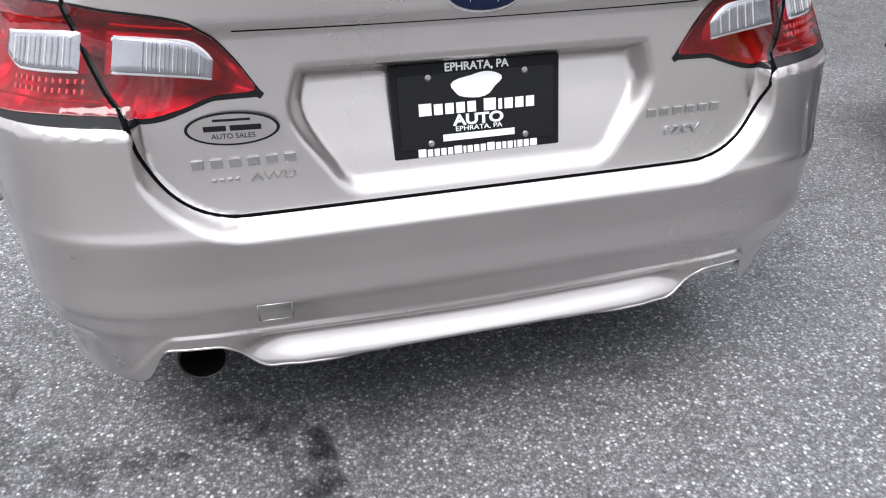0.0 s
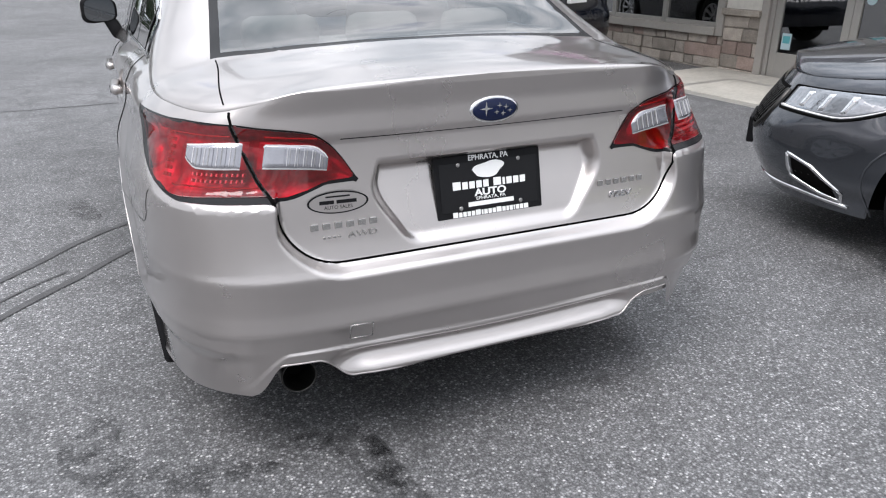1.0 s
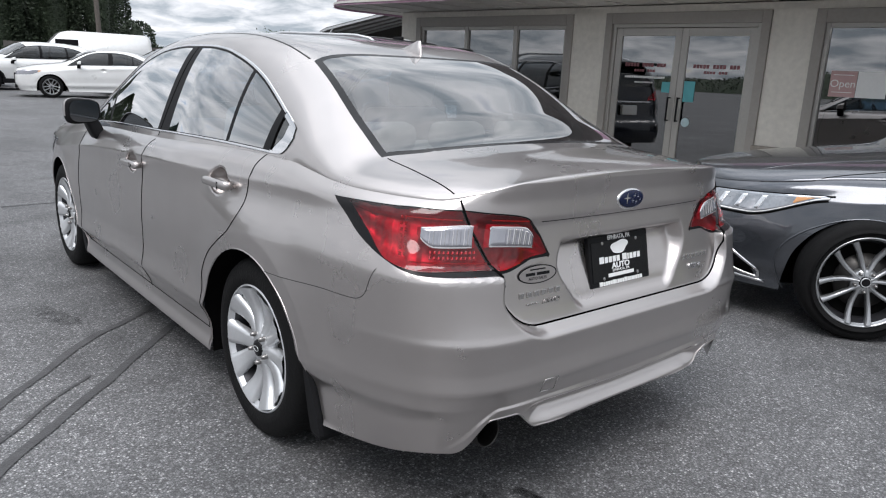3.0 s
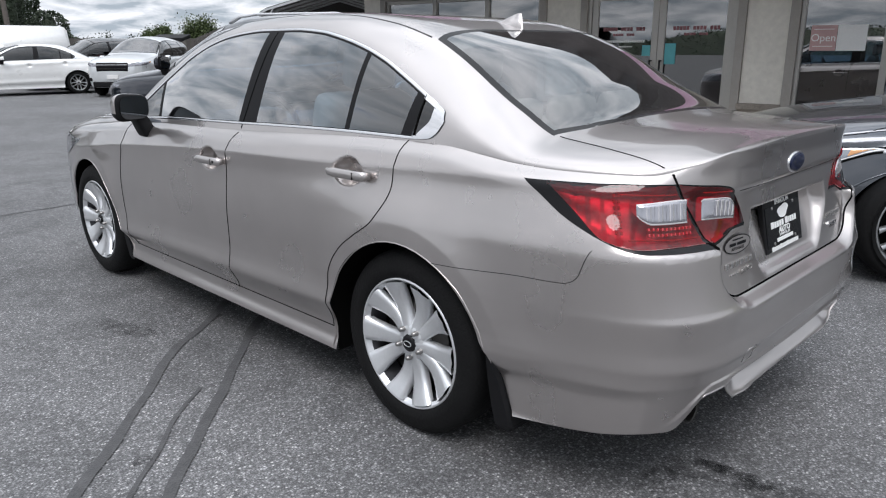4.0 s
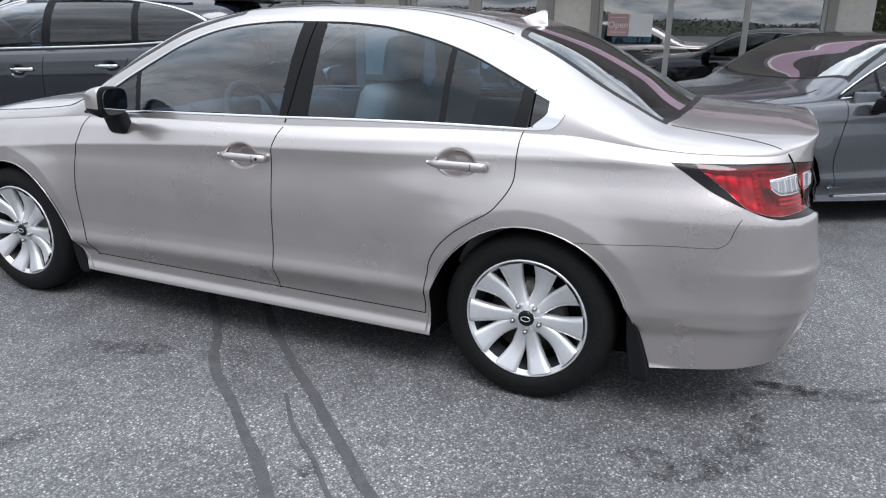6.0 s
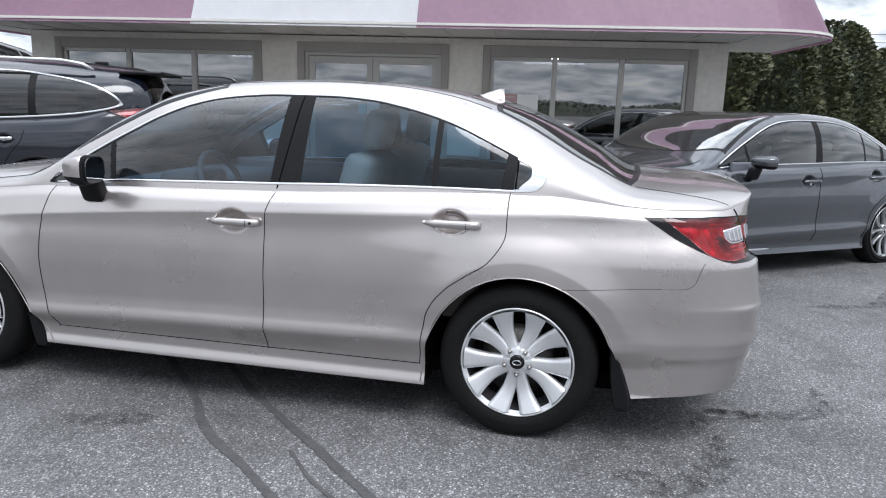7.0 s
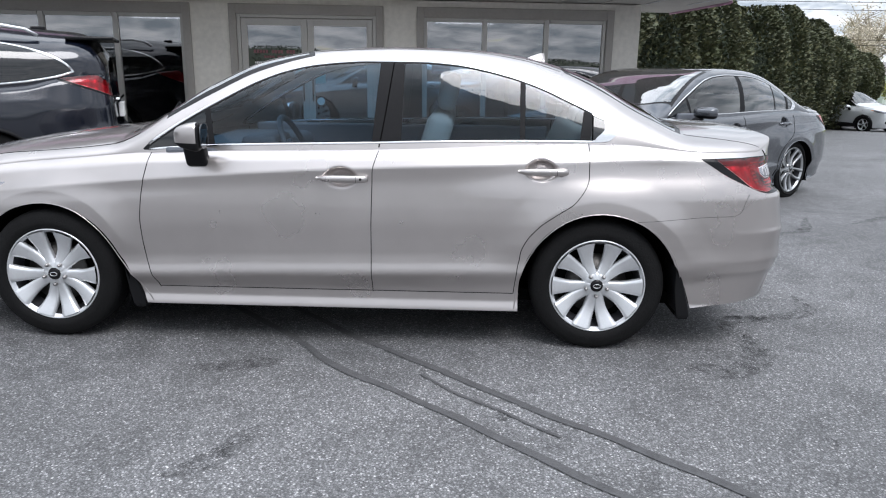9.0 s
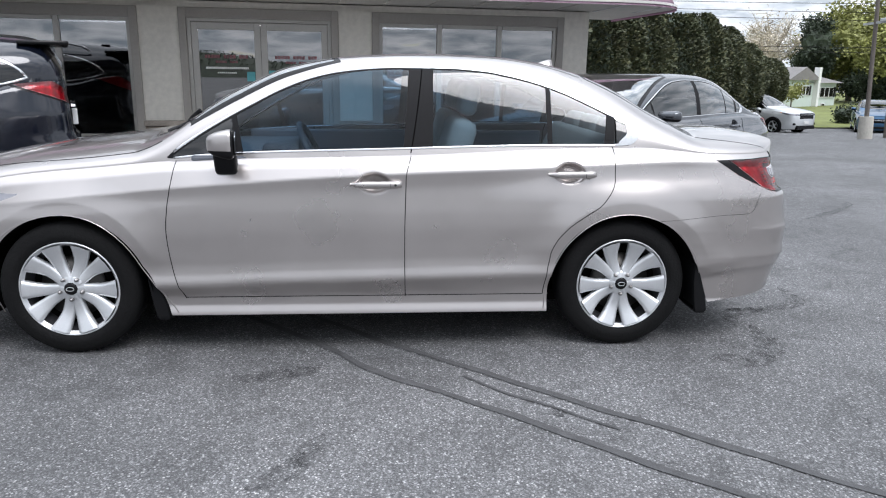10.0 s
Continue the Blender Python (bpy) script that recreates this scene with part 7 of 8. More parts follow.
def van():
    v = thing("white_van", "tall white panel van parked behind other cars", "van", on_ground(9.65, 41.5, 86))
    bm = bmesh.new()
    prof = [(-2.5, 0.45), (-2.55, 1.2), (-2.45, 2.35), (-2.2, 2.48), (1.6, 2.5), (2.0, 2.4), (2.9, 1.45), (3.5, 1.15), (3.65, 0.6), (3.6, 0.4)]
    a = [bm.verts.new((-0.98 * (1 if z < 1.5 else 0.93), y, z)) for y, z in prof]
    b = [bm.verts.new((0.98 * (1 if z < 1.5 else 0.93), y, z)) for y, z in prof]
    bm.faces.new(a); bm.faces.new(b[::-1])
    for i in range(len(prof)):
        j = (i + 1) % len(prof)
        bm.faces.new((a[j], a[i], b[i], b[j]))
    bmesh.ops.recalc_face_normals(bm, faces=bm.faces[:])
    bmesh.ops.bevel(bm, geom=bm.edges[:], offset=0.07, segments=2, affect="EDGES")
    part("body", bm, "pearl", v, smooth=True)
    for sg in (-1, 1):
        part("side_window", box(sg * 0.96 - 0.015, sg * 0.96 + 0.015, 1.25, 2.35, 1.45, 2.05, 0.02), "gloss_black", v)
    S = Wagon()
    wheel_set(v, S, FIVE, [(-0.86, -1.6), (0.86, -1.6), (-0.86, 2.4), (0.86, 2.4)])


van()


# ---- shop details: stonework, signs, stickers, lamps ----
M["teal"] = mat("teal", (0.10, 0.38, 0.42), 0.5, vary=0.1)
M["sign_red"] = mat("sign_red", (0.50, 0.32, 0.31), 0.5, vary=0.1)
M["maroon"] = mat("maroon", (0.20, 0.07, 0.08), 0.5, vary=0.1)
M["pale_blue"] = mat("pale_blue", (0.45, 0.58, 0.62), 0.5, vary=0.1)
M["shelf"] = mat("shelf", (0.10, 0.09, 0.085), 0.7, vary=0.2)


def stonework(u0, u1, z0, z1, seed, front=0.022):
    """Rough coursed stones, each proud of the mortar by its own depth."""
    rnd = random.Random(seed)
    z = z0
    while z < z1 - 0.02:
        h = min(rnd.choice((0.09, 0.12, 0.16)), z1 - z)
        if z1 - z - h < 0.05:
            h = z1 - z
        u = u0
        while u < u1 - 0.02:
            w = min(rnd.uniform(0.16, 0.44), u1 - u)
            if u1 - u - w < 0.07:
                w = u1 - u
            d = rnd.uniform(0.012, 0.035)
            bm = box(u + 0.005, u + w - 0.005, front - d, front + 0.02, z + 0.005, z + h - 0.005)
            for v in bm.verts:
                v.co += Vector((rnd.uniform(-.006, .006), rnd.uniform(-.006, .004), rnd.uniform(-.006, .006)))
            bmesh.ops.bevel(bm, geom=bm.edges[:], offset=0.006, segments=1, affect="EDGES")
            part("stone", bm, "stone" if rnd.random() < 0.85 else "stone_red", shop)
            u += w
        z += h


stonework(-3.72, -0.62, -0.08, 0.40, 1)
stonework(2.50, 5.33, -0.08, 0.40, 2)
for i, (a, b) in enumerate(((-4.1, -3.72), (-0.62, -0.10), (2.03, 2.50), (5.33, 5.72))):
    stonework(a, b, -0.08, 0.66, 10 + i, 0.012)


def decal(name, u0, u1, z0, z1, material, parent=None, label="", y=0.044):
    return part(name, box(u0, u1, y - 0.001, y, z0, z1), material, parent or shop, label)


# window signs and door stickers
sg = decal("open_sign", 2.72, 2.98, 1.33, 1.60, "sign_red", None, "red and white open sign")
words("Open", 0.11, SHOP.inverted() @ SHOP @ pose(2.85, 0.040, 1.465, 90, 0, 0), "white", sg, depth=0.0006)
decal("sign_rule", 2.75, 2.95, 1.555, 1.562, "white", sg, "", 0.041)
decal("sign_rule", 2.75, 2.95, 1.375, 1.382, "white", sg, "", 0.041)
decal("paper_notice", 2.985, 3.27, 1.33, 1.60, "white", None, "white paper notice")
for u in (0.50, 1.44):
    for k, (w, z, h, m) in enumerate(((0.58, 1.60, 0.045, "maroon"), (0.30, 1.53, 0.03, "maroon"))):
        n = 14 if k == 0 else 8
        for i in range(n):
            if (k == 0 and i in (5, 10)) or (k == 1 and i == 4):
                continue
            uu = u - w / 2 + w * i / n
            decal("door_letter", uu, uu + w / n * 0.78, z - h / 2, z + h / 2, m, None, "", 0.046)
for i in range(22):
    uu = 0.22 + 0.026 * i
    decal("door_letter", uu, uu + 0.019, 1.435, 1.462, "white", None, "", 0.046)
for i in range(10):
    uu = 0.37 + 0.026 * i
    decal("door_letter", uu, uu + 0.018, 1.375, 1.392, "white", None, "", 0.046)
decal("door_sticker", 0.175, 0.295, 0.33, 0.51, "pale_blue", None, "pale blue notice sticker")
decal("sticker_print", 0.19, 0.28, 0.40, 0.48, "teal", None, "", 0.042)
decal("door_sticker", 0.76, 0.87, 1.27, 1.40, "teal", None, "teal door sticker")
decal("door_sticker", 1.06, 1.20, 1.17, 1.42, "teal", None, "teal door sticker")
for u, z in ((0.80, 0.38), (1.14, 0.37), (1.13, 0.92)):
    bm = bmesh.new()
    bmesh.ops.create_circle(bm, cap_ends=True, segments=20, radius=0.055)
    bm.transform(pose(u, 0.043, z, 90, 0, 0))
    part("round_sticker", bm, "pale_blue", shop, "round pale sticker")
decal("window_card", -0.94, -0.80, 0.52, 0.68, "teal", None, "teal card in the window", 0.06)
decal("window_card", -1.50, -1.36, 0.52, 0.72, "white", None, "white card in the window", 0.06)
decal("window_card", 2.70, 2.80, 0.56, 0.70, "teal", None, "teal card in the window", 0.06)

# inside: tube lamps, counter and shelves
M["tube"] = mat("tube", (0.9, 0.9, 0.9), 0.4)
bs = M["tube"].node_tree.nodes["Principled BSDF"]
bs.inputs["Emission Color"].default_value = (1.0, 0.98, 0.94, 1)
bs.inputs["Emission Strength"].default_value = 7.0
for u, d in ((0.6, 2.6), (0.6, 4.2), (3.6, 2.6), (3.6, 4.2), (-2.2, 4.2)):
    lamp = part("ceiling_lamp", box(u - 0.62, u + 0.62, d - 0.09, d + 0.09, 2.27, 2.318, 0.004), "white", shop)
    for k in (-0.05, 0.05):
        part("lamp_tube", rod((u - 0.58, d + k, 2.25), (u + 0.58, d + k, 2.25), 0.014), "tube", lamp)
part("counter", box(0.2, 3.4, 4.6, 5.2, 0.015, 1.05, 0.01), "shelf", shop)
part("display_shelf", box(-3.4, -1.2, 5.4, 5.8, 0.015, 1.6, 0.01), "shelf", shop)
part("partition", box(-4.0, 5.6, 6.5, 6.6, 0.015, 2.3), "shelf", shop)


# ---- stains on the lot ----
def stain_mat():
    m, nt, N, L, b = nodes("oil_stain")
    out = nt.nodes["Material Output"]
    tr, mx = N("ShaderNodeBsdfTransparent"), N("ShaderNodeMixShader")
    co, no = N("ShaderNodeTexCoord"), N("ShaderNodeTexNoise")
    no.inputs["Scale"].default_value, no.inputs["Detail"].default_value = 16.0, 8.0
    L(co.outputs["Object"], no.inputs["Vector"])
    r = N("ShaderNodeMapRange")
    r.inputs[1].default_value, r.inputs[2].default_value = 0.38, 0.72
    r.inputs[3].default_value, r.inputs[4].default_value = 0.0, 0.55
    L(no.outputs[0], r.inputs[0])
    b.inputs["Base Color"].default_value = (0.018, 0.018, 0.019, 1)
    b.inputs["Roughness"].default_value = 0.6
    L(r.outputs[0], mx.inputs[0]); L(tr.outputs[0], mx.inputs[1]); L(b.outputs[0], mx.inputs[2])
    L(mx.outputs[0], out.inputs[0])
    return m


M["stain"] = stain_mat()


SL = "dark oily tyre smear on the asphalt"
SMEARS = (([(-1.07, -.39), (-1.13, -.6), (-.9, -.83), (-.63, -.86)], .15), ([(-.37, -.78), (-.33, -1.16), (-.17, -1.4), (.11, -1.43)], .10),
          ([(-1.23, 1.94), (-1.2, 1.71), (-1.12, 1.53)], .13), ([(-2.15, 1.7), (-2.01, 1.55), (-1.77, 1.47)], .10),
          ([(-.63, -.77), (-.41, -.83), (-.37, -1.02), (-.34, -1.12)], .12), ([(2.34, -2.91), (3.1, -3.88), (3.46, -4.12)], .10), ([(1.82, -1.81), (1.96, -2.28), (2.66, -2.67)], .10),
          ([(-1.68, .49), (-1.60, .50)], .05), ([(-1.81, -.77), (-1.74, -.76)], .05))
for i, (pts, w) in enumerate(SMEARS):
    fx, fy = curve(range(len(pts)), [p[0] for p in pts]), curve(range(len(pts)), [p[1] for p in pts])
    o = ribbon("oil_smear", [(float(fx(t)), float(fy(t))) for t in np.linspace(0, len(pts) - 1, 24)], w, SL, "stain", 0.005, 0.006, 40 + i)
    o["category"] = "stain"


# ---- plants ----
def leafy(name, col, trans=0.25):
    m, nt, N, L, b = nodes(name)
    inf, hsv = N("ShaderNodeNewGeometry"), N("ShaderNodeHueSaturation")
    r = N("ShaderNodeMapRange"); r.inputs[3].default_value, r.inputs[4].default_value = 0.70, 1.30
    L(inf.outputs["Random Per Island"], r.inputs[0])
    co, no = N("ShaderNodeTexCoord"), N("ShaderNodeTexNoise")
    no.inputs["Scale"].default_value = 0.9
    L(co.outputs["Object"], no.inputs["Vector"])
    r2 = N("ShaderNodeMapRange"); r2.inputs[1].default_value, r2.inputs[2].default_value = 0.3, 0.7
    r2.inputs[3].default_value, r2.inputs[4].default_value = 0.7, 1.35
    L(no.outputs[0], r2.inputs[0])
    mu = N("ShaderNodeMath"); mu.operation = "MULTIPLY"
    L(r.outputs[0], mu.inputs[0]); L(r2.outputs[0], mu.inputs[1])
    hsv.inputs["Color"].default_value = (*col, 1)
    L(mu.outputs[0], hsv.inputs["Value"]); L(hsv.outputs[0], b.inputs["Base Color"])
    b.inputs["Roughness"].default_value = 0.65
    return m


M["cedar"] = leafy("cedar", (0.055, 0.064, 0.030))
M["cedar_tip"] = leafy("cedar_tip", (0.088, 0.090, 0.040))
M["leaf_green"] = leafy("leaf_green", (0.24, 0.25, 0.075))
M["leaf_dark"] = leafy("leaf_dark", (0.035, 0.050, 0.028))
M["leaf_bush"] = leafy("leaf_bush", (0.060, 0.085, 0.028))
M["twig"] = leafy("twig", (0.50, 0.45, 0.36))
M["bark"] = mat("bark", (0.13, 0.11, 0.09), 0.9, vary=0.3, scale=5, bump=0.8, bscale=20)


def sprays(places, size, rnd, up=0.4, long=1.6, name="crown"):
    """Small pointed leaf clumps, each a bent blade."""
    vs, fs = [], []
    for p, out in places:
        s = size * rnd.uniform(0.6, 1.4)
        d = Vector((out[0] + rnd.uniform(-.7, .7), out[1] + rnd.uniform(-.7, .7), up + rnd.uniform(-.5, .6))).normalized()
        w = d.cross(Vector((rnd.uniform(-1, 1), rnd.uniform(-1, 1), rnd.uniform(-1, 1))))
        w = w.normalized() if w.length > 1e-3 else Vector((1, 0, 0))
        n = d.cross(w)
        P = Vector(p)
        o = len(vs)
        vs += [P, P + d * s * 0.5 + w * s * 0.42 + n * s * 0.10, P + d * s * long, P + d * s * 0.5 - w * s * 0.42 + n * s * 0.10]
        fs.append((o, o + 1, o + 2, o + 3))
    return mesh_of(name, vs, fs, smooth=False)


def cone_tree(x, y, h, r, count, seed, label, group, size=0.13, material="cedar", tip="cedar_tip", blunt=True, core_r=0.72):
    """A dense upright evergreen: trunk, solid dark core for the shade within, and many sprays."""
    rnd = random.Random(seed)
    t = thing("evergreen_tree", label, "tree", pose(x, y, float(ground_z(x, y)) - 0.05, 0, 0, rnd.uniform(0, 360)), group)
    part("trunk", rod((0, 0, 0), (0, 0, h * 0.8), 0.10, 0.03, 8), "bark", t)
    lumps = [(rnd.uniform(0, 6.28), rnd.uniform(0.1, 1.0), rnd.uniform(0.72, 1.30)) for _ in range(26)]
    def rad(a, z):
        k = z / h
        base = r * (0.80 + 0.36 * k) if k < 0.55 else (r * math.sqrt(max(0.0, 1 - ((k - 0.55) / 0.47) ** 2)) if blunt else r * (1.0 - ((k - 0.55) / 0.45) ** 1.3))
        f = 1.0
        for la, lz, s in lumps:
            d = (1 - math.cos(a - la)) * 6 + ((k - lz) * 7) ** 2
            f += (s - 1) * math.exp(-d * 1.5)
        return max(base, 0.05) * f
    A, B = [], []
    for i in range(count):
        k = rnd.random() ** 0.8
        z, a = h * (0.03 + 0.97 * k), rnd.uniform(0, 2 * math.pi)
        R = rad(a, z) * (1 - 0.35 * rnd.random() ** 2)
        p = (R * math.cos(a), R * math.sin(a), z)
        (B if rnd.random() < 0.3 else A).append((p, (math.cos(a), math.sin(a))))
    part("crown", sprays(A, size, rnd, 0.1, 1.1), material, t)
    part("outer_crown", sprays(B, size * 0.9, rnd, 0.35, 1.2), tip, t)
    # smooth dark core: the shade between the sprays put into its colour
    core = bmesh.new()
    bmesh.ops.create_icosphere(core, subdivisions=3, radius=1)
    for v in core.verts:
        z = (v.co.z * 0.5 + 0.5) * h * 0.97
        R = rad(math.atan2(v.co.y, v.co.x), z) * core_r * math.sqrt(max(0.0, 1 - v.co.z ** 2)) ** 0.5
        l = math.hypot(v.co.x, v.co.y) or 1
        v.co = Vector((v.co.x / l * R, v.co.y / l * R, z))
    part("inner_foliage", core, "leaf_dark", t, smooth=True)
    return t


def broad_tree(x, y, h, r, count, seed, label, material="leaf_green", bare=False, size=0.35, name="broadleaf_tree", group="", base=0.3):
    """Trunk, forked limbs and a crown of leaf clumps round the limb ends."""
    rnd = random.Random(seed)
    t = thing(name, label, "tree", pose(x, y, float(ground_z(x, y)) - 0.05), group)
    part("trunk", rod((0, 0, 0), (0, 0, h * 0.5), 0.03 * h, 0.016 * h, 8), "bark", t)
    limbs, places = [], []
    for i in range(16 if not bare else 30):
        a, e = rnd.uniform(0, 6.28), rnd.uniform(0.25, 1.35)
        p0 = Vector((0, 0, h * rnd.uniform(base, 0.5)))
        L = r * rnd.uniform(0.6, 1.05)
        p1 = p0 + Vector((math.cos(a) * math.cos(e) * L, math.sin(a) * math.cos(e) * L, math.sin(e) * L * (h * 0.55 / r)))
        limbs.append((p0, p1, 0.008 * h, 0.003 * h))
        for j in range(5 if not bare else 14):
            k = rnd.uniform(0.35, 1.0)
            q0 = p0.lerp(p1, k)
            q1 = q0 + Vector((rnd.uniform(-1, 1), rnd.uniform(-1, 1), rnd.uniform(-0.2, 1.0))) * r * 0.32
            limbs.append((q0, q1, 0.004 * h, 0.0012 * h))
            for c in range(count // (80 if not bare else 420)):
                d = Vector((rnd.gauss(0, 1), rnd.gauss(0, 1), rnd.gauss(0, 1))) * r * (0.15 if not bare else 0.10)
                places.append((q0.lerp(q1, rnd.random()) + d, (d.x, d.y)))
    bm = bmesh.new()
    for a, b, r0, r1 in limbs:
        rod(a, b, r0, r1, 5, bm)
    part("branch", bm, "bark" if not bare else "twig", t)
    part("crown", sprays(places, size, rnd, 0.1, 1.1), material, t)
    if not bare:
        core = bmesh.new()
        bmesh.ops.create_icosphere(core, subdivisions=3, radius=1)
        for v in core.verts:
            k = (0.52 if h > 6 else 0.50) + 0.20 * noise.noise(v.co * 2.1 + Vector((seed, 0, 0)))
            v.co = Vector((v.co.x * r * k, v.co.y * r * k, h * (0.60 + base * 0.2) + v.co.z * h * 0.36 * k))
        part("inner_foliage", core, material, t)
    return t


# hedge row beside the shop
rnd = random.Random(8)
HIGH = (3.9, 4.2, 3.8, 4.3, 3.9, 4.1, 3.7, 4.2, 4.4, 4.0, 4.3, 3.8, 4.1, 3.9, 3.5, 3.3)
for i, high in enumerate(HIGH):
    k = i * 0.093
    cone_tree(13.4 + 14.6 * k + rnd.uniform(-.25, .25), -2.6 - 11.6 * k + rnd.uniform(-.4, .4), high + rnd.uniform(-.15, .25), 1.28, 13000, 20 + i, "tall dense dark green arborvitae in a hedge row", "hedge row", 0.10)
# far trees beyond the house, and by the poles
broad_tree(73.1, -40.5, 10.2, 4.4, 3000, 3, "bare pale tree with thin twigs far off", "twig", True, 0.16, "bare_tree")
broad_tree(70.2, -37.4, 8.0, 3.2, 2600, 31, "bare pale tree with thin twigs far off", "twig", True, 0.16, "bare_tree")
broad_tree(67.7, -42.2, 9.0, 2.5, 16000, 4, "dark leafy tree behind the house", "leaf_dark", False, 0.22, base=0.15)
broad_tree(70.7, -48.3, 10.5, 5.8, 30000, 5, "tall yellow-green tree in spring leaf", "leaf_green", False, 0.30, base=0.05)
broad_tree(60.5, -47.0, 9.0, 4.2, 30000, 6, "tall yellow-green tree in spring leaf", "leaf_green", False, 0.26, base=0.05)
broad_tree(52.5, -31.5, 2.2, 1.1, 1600, 7, "small flowering shrub before the house", "leaf_green", False, 0.12, "shrub")
broad_tree(66.0, -46.8, 3.6, 2.6, 9000, 15, "dark shrubs behind the house", "leaf_dark", False, 0.20, "shrub", base=0.05)
broad_tree(62.0, -45.6, 3.0, 2.4, 9000, 16, "dark shrubs behind the house", "leaf_dark", False, 0.20, "shrub", base=0.05)
broad_tree(33.5, -23.7, 1.1, 0.9, 2400, 9, "low round dark shrub at the lawn's edge", "leaf_dark", False, 0.10, "shrub", base=0.1)
# trees to the north: a dark conifer row behind the parked cars, shrubs over the fence
for i in range(21):
    x = -27 + 2.85 * i if i < 7 else -1.3 + 1.16 * (i - 7)
    x += rnd.uniform(-.4, .4)
    high = rnd.uniform(8.0, 11.0) if i > 6 else rnd.uniform(7.0, 9.5) + 0.08 * (x + 7)
    cone_tree(x, (54.5 if i > 6 else 49) + rnd.uniform(-2, 2), high, 1.6, 9000, 60 + i, "tall dark conifer behind the parked cars", "conifers", 0.15, "leaf_dark", "leaf_dark", False, 0.5)
# added out of view, so the car windows mirror dark instead of the house
cone_tree(-4.7, 42.6, 9.5, 1.6, 9000, 90, "tall dark conifer before the pale house", "conifers", 0.15, "leaf_dark", "leaf_dark", False, 0.5)
cone_tree(13.6, 48.0, 3.6, 1.05, 3200, 91, "ragged dark evergreen behind the van", "conifers", 0.13, "leaf_dark", "leaf_dark", True, 0.5)
for x, y, h, r in ((22.5, 52.7, 3.0, 1.35), (23.3, 47.2, 3.1, 1.9)):
    broad_tree(x, y, h, r, 26000, int(x * 10), "round dark green tree above the fence", "leaf_bush", False, 0.11, base=0.15)
for i in range(7):
    broad_tree(15.6 + 1.05 * i, 52 + rnd.uniform(-1, 1), 2.35 + rnd.uniform(-.3, .3), 0.9, 2400, 120 + i, "low dark shrub behind the lot", "leaf_dark", False, 0.10, "shrub", "shrubs behind the lot", 0.1)


def far_woods():
    """The wooded rise behind the camera's side of the lot."""
    rnd = random.Random(77)
    def top(y):
        return max(0.6, 2.3 + 0.9 * math.sin(y * 0.045 + 1) + 0.6 * math.sin(y * 0.11) + 0.3 * math.sin(y * 0.31))
    pl = []
    for i in range(44000):
        y = rnd.uniform(-150, 130)
        t = rnd.random() ** 0.6
        pl.append(((-95 + rnd.uniform(-4, 3) - 3 * t, y, top(y) * t), (rnd.uniform(-1, 1), rnd.uniform(-1, 1))))
    rise = new("wooded_rise", mesh_of("wooded_rise", [p for y in range(-160, 141, 3) for p in ((-92, y, -2), (-97, y, top(y) * 0.92), (-110, y, -2))], [q for i in range(100) for q in ((3 * i, 3 * i + 3, 3 * i + 4, 3 * i + 1), (3 * i + 1, 3 * i + 4, 3 * i + 5, 3 * i + 2))]))
    rise.data.materials.append(M["leaf_dark"])
    tagged(rise, "low dark wooded rise beyond the road", "hill", kind="structure")
    ob = new("far_woods", sprays(pl, 0.26, rnd, 0.2, 0.9, "far_woods"))
    ob.data.materials.append(M["leaf_dark"])
    tagged(ob, "dark wooded ridge along the far side of the road", "woods", kind="stuff")


far_woods()

# lawn beyond the lot, a step above the asphalt
lawn = new("lawn", patch(np.linspace(30, 120, 30), np.linspace(-90, -14, 26), 0.06))
lawn.data.materials.append(M["grass"])
tagged(lawn, "mown green lawn before the house", "grass", kind="structure")


# ---- house, fence, carport, poles ----
M["siding"] = mat("siding", (0.55, 0.62, 0.58), 0.6, vary=0.06, scale=2)
M["roofing"] = mat("roofing", (0.20, 0.19, 0.185), 0.85, vary=0.2, scale=3, bump=0.4)
M["fence_wood"] = mat("fence_wood", (0.095, 0.088, 0.082), 0.85, vary=0.3, scale=3, bump=0.5, obj=0.2)
M["galvanised"] = mat("galvanised", (0.55, 0.56, 0.57), 0.4, metal=0.6, vary=0.1)
M["carport_roof"] = mat("carport_roof", (0.11, 0.105, 0.10), 0.6, vary=0.15, scale=2)
M["pole_wood"] = mat("pole_wood", (0.115, 0.10, 0.088), 0.8, vary=0.2, scale=3)


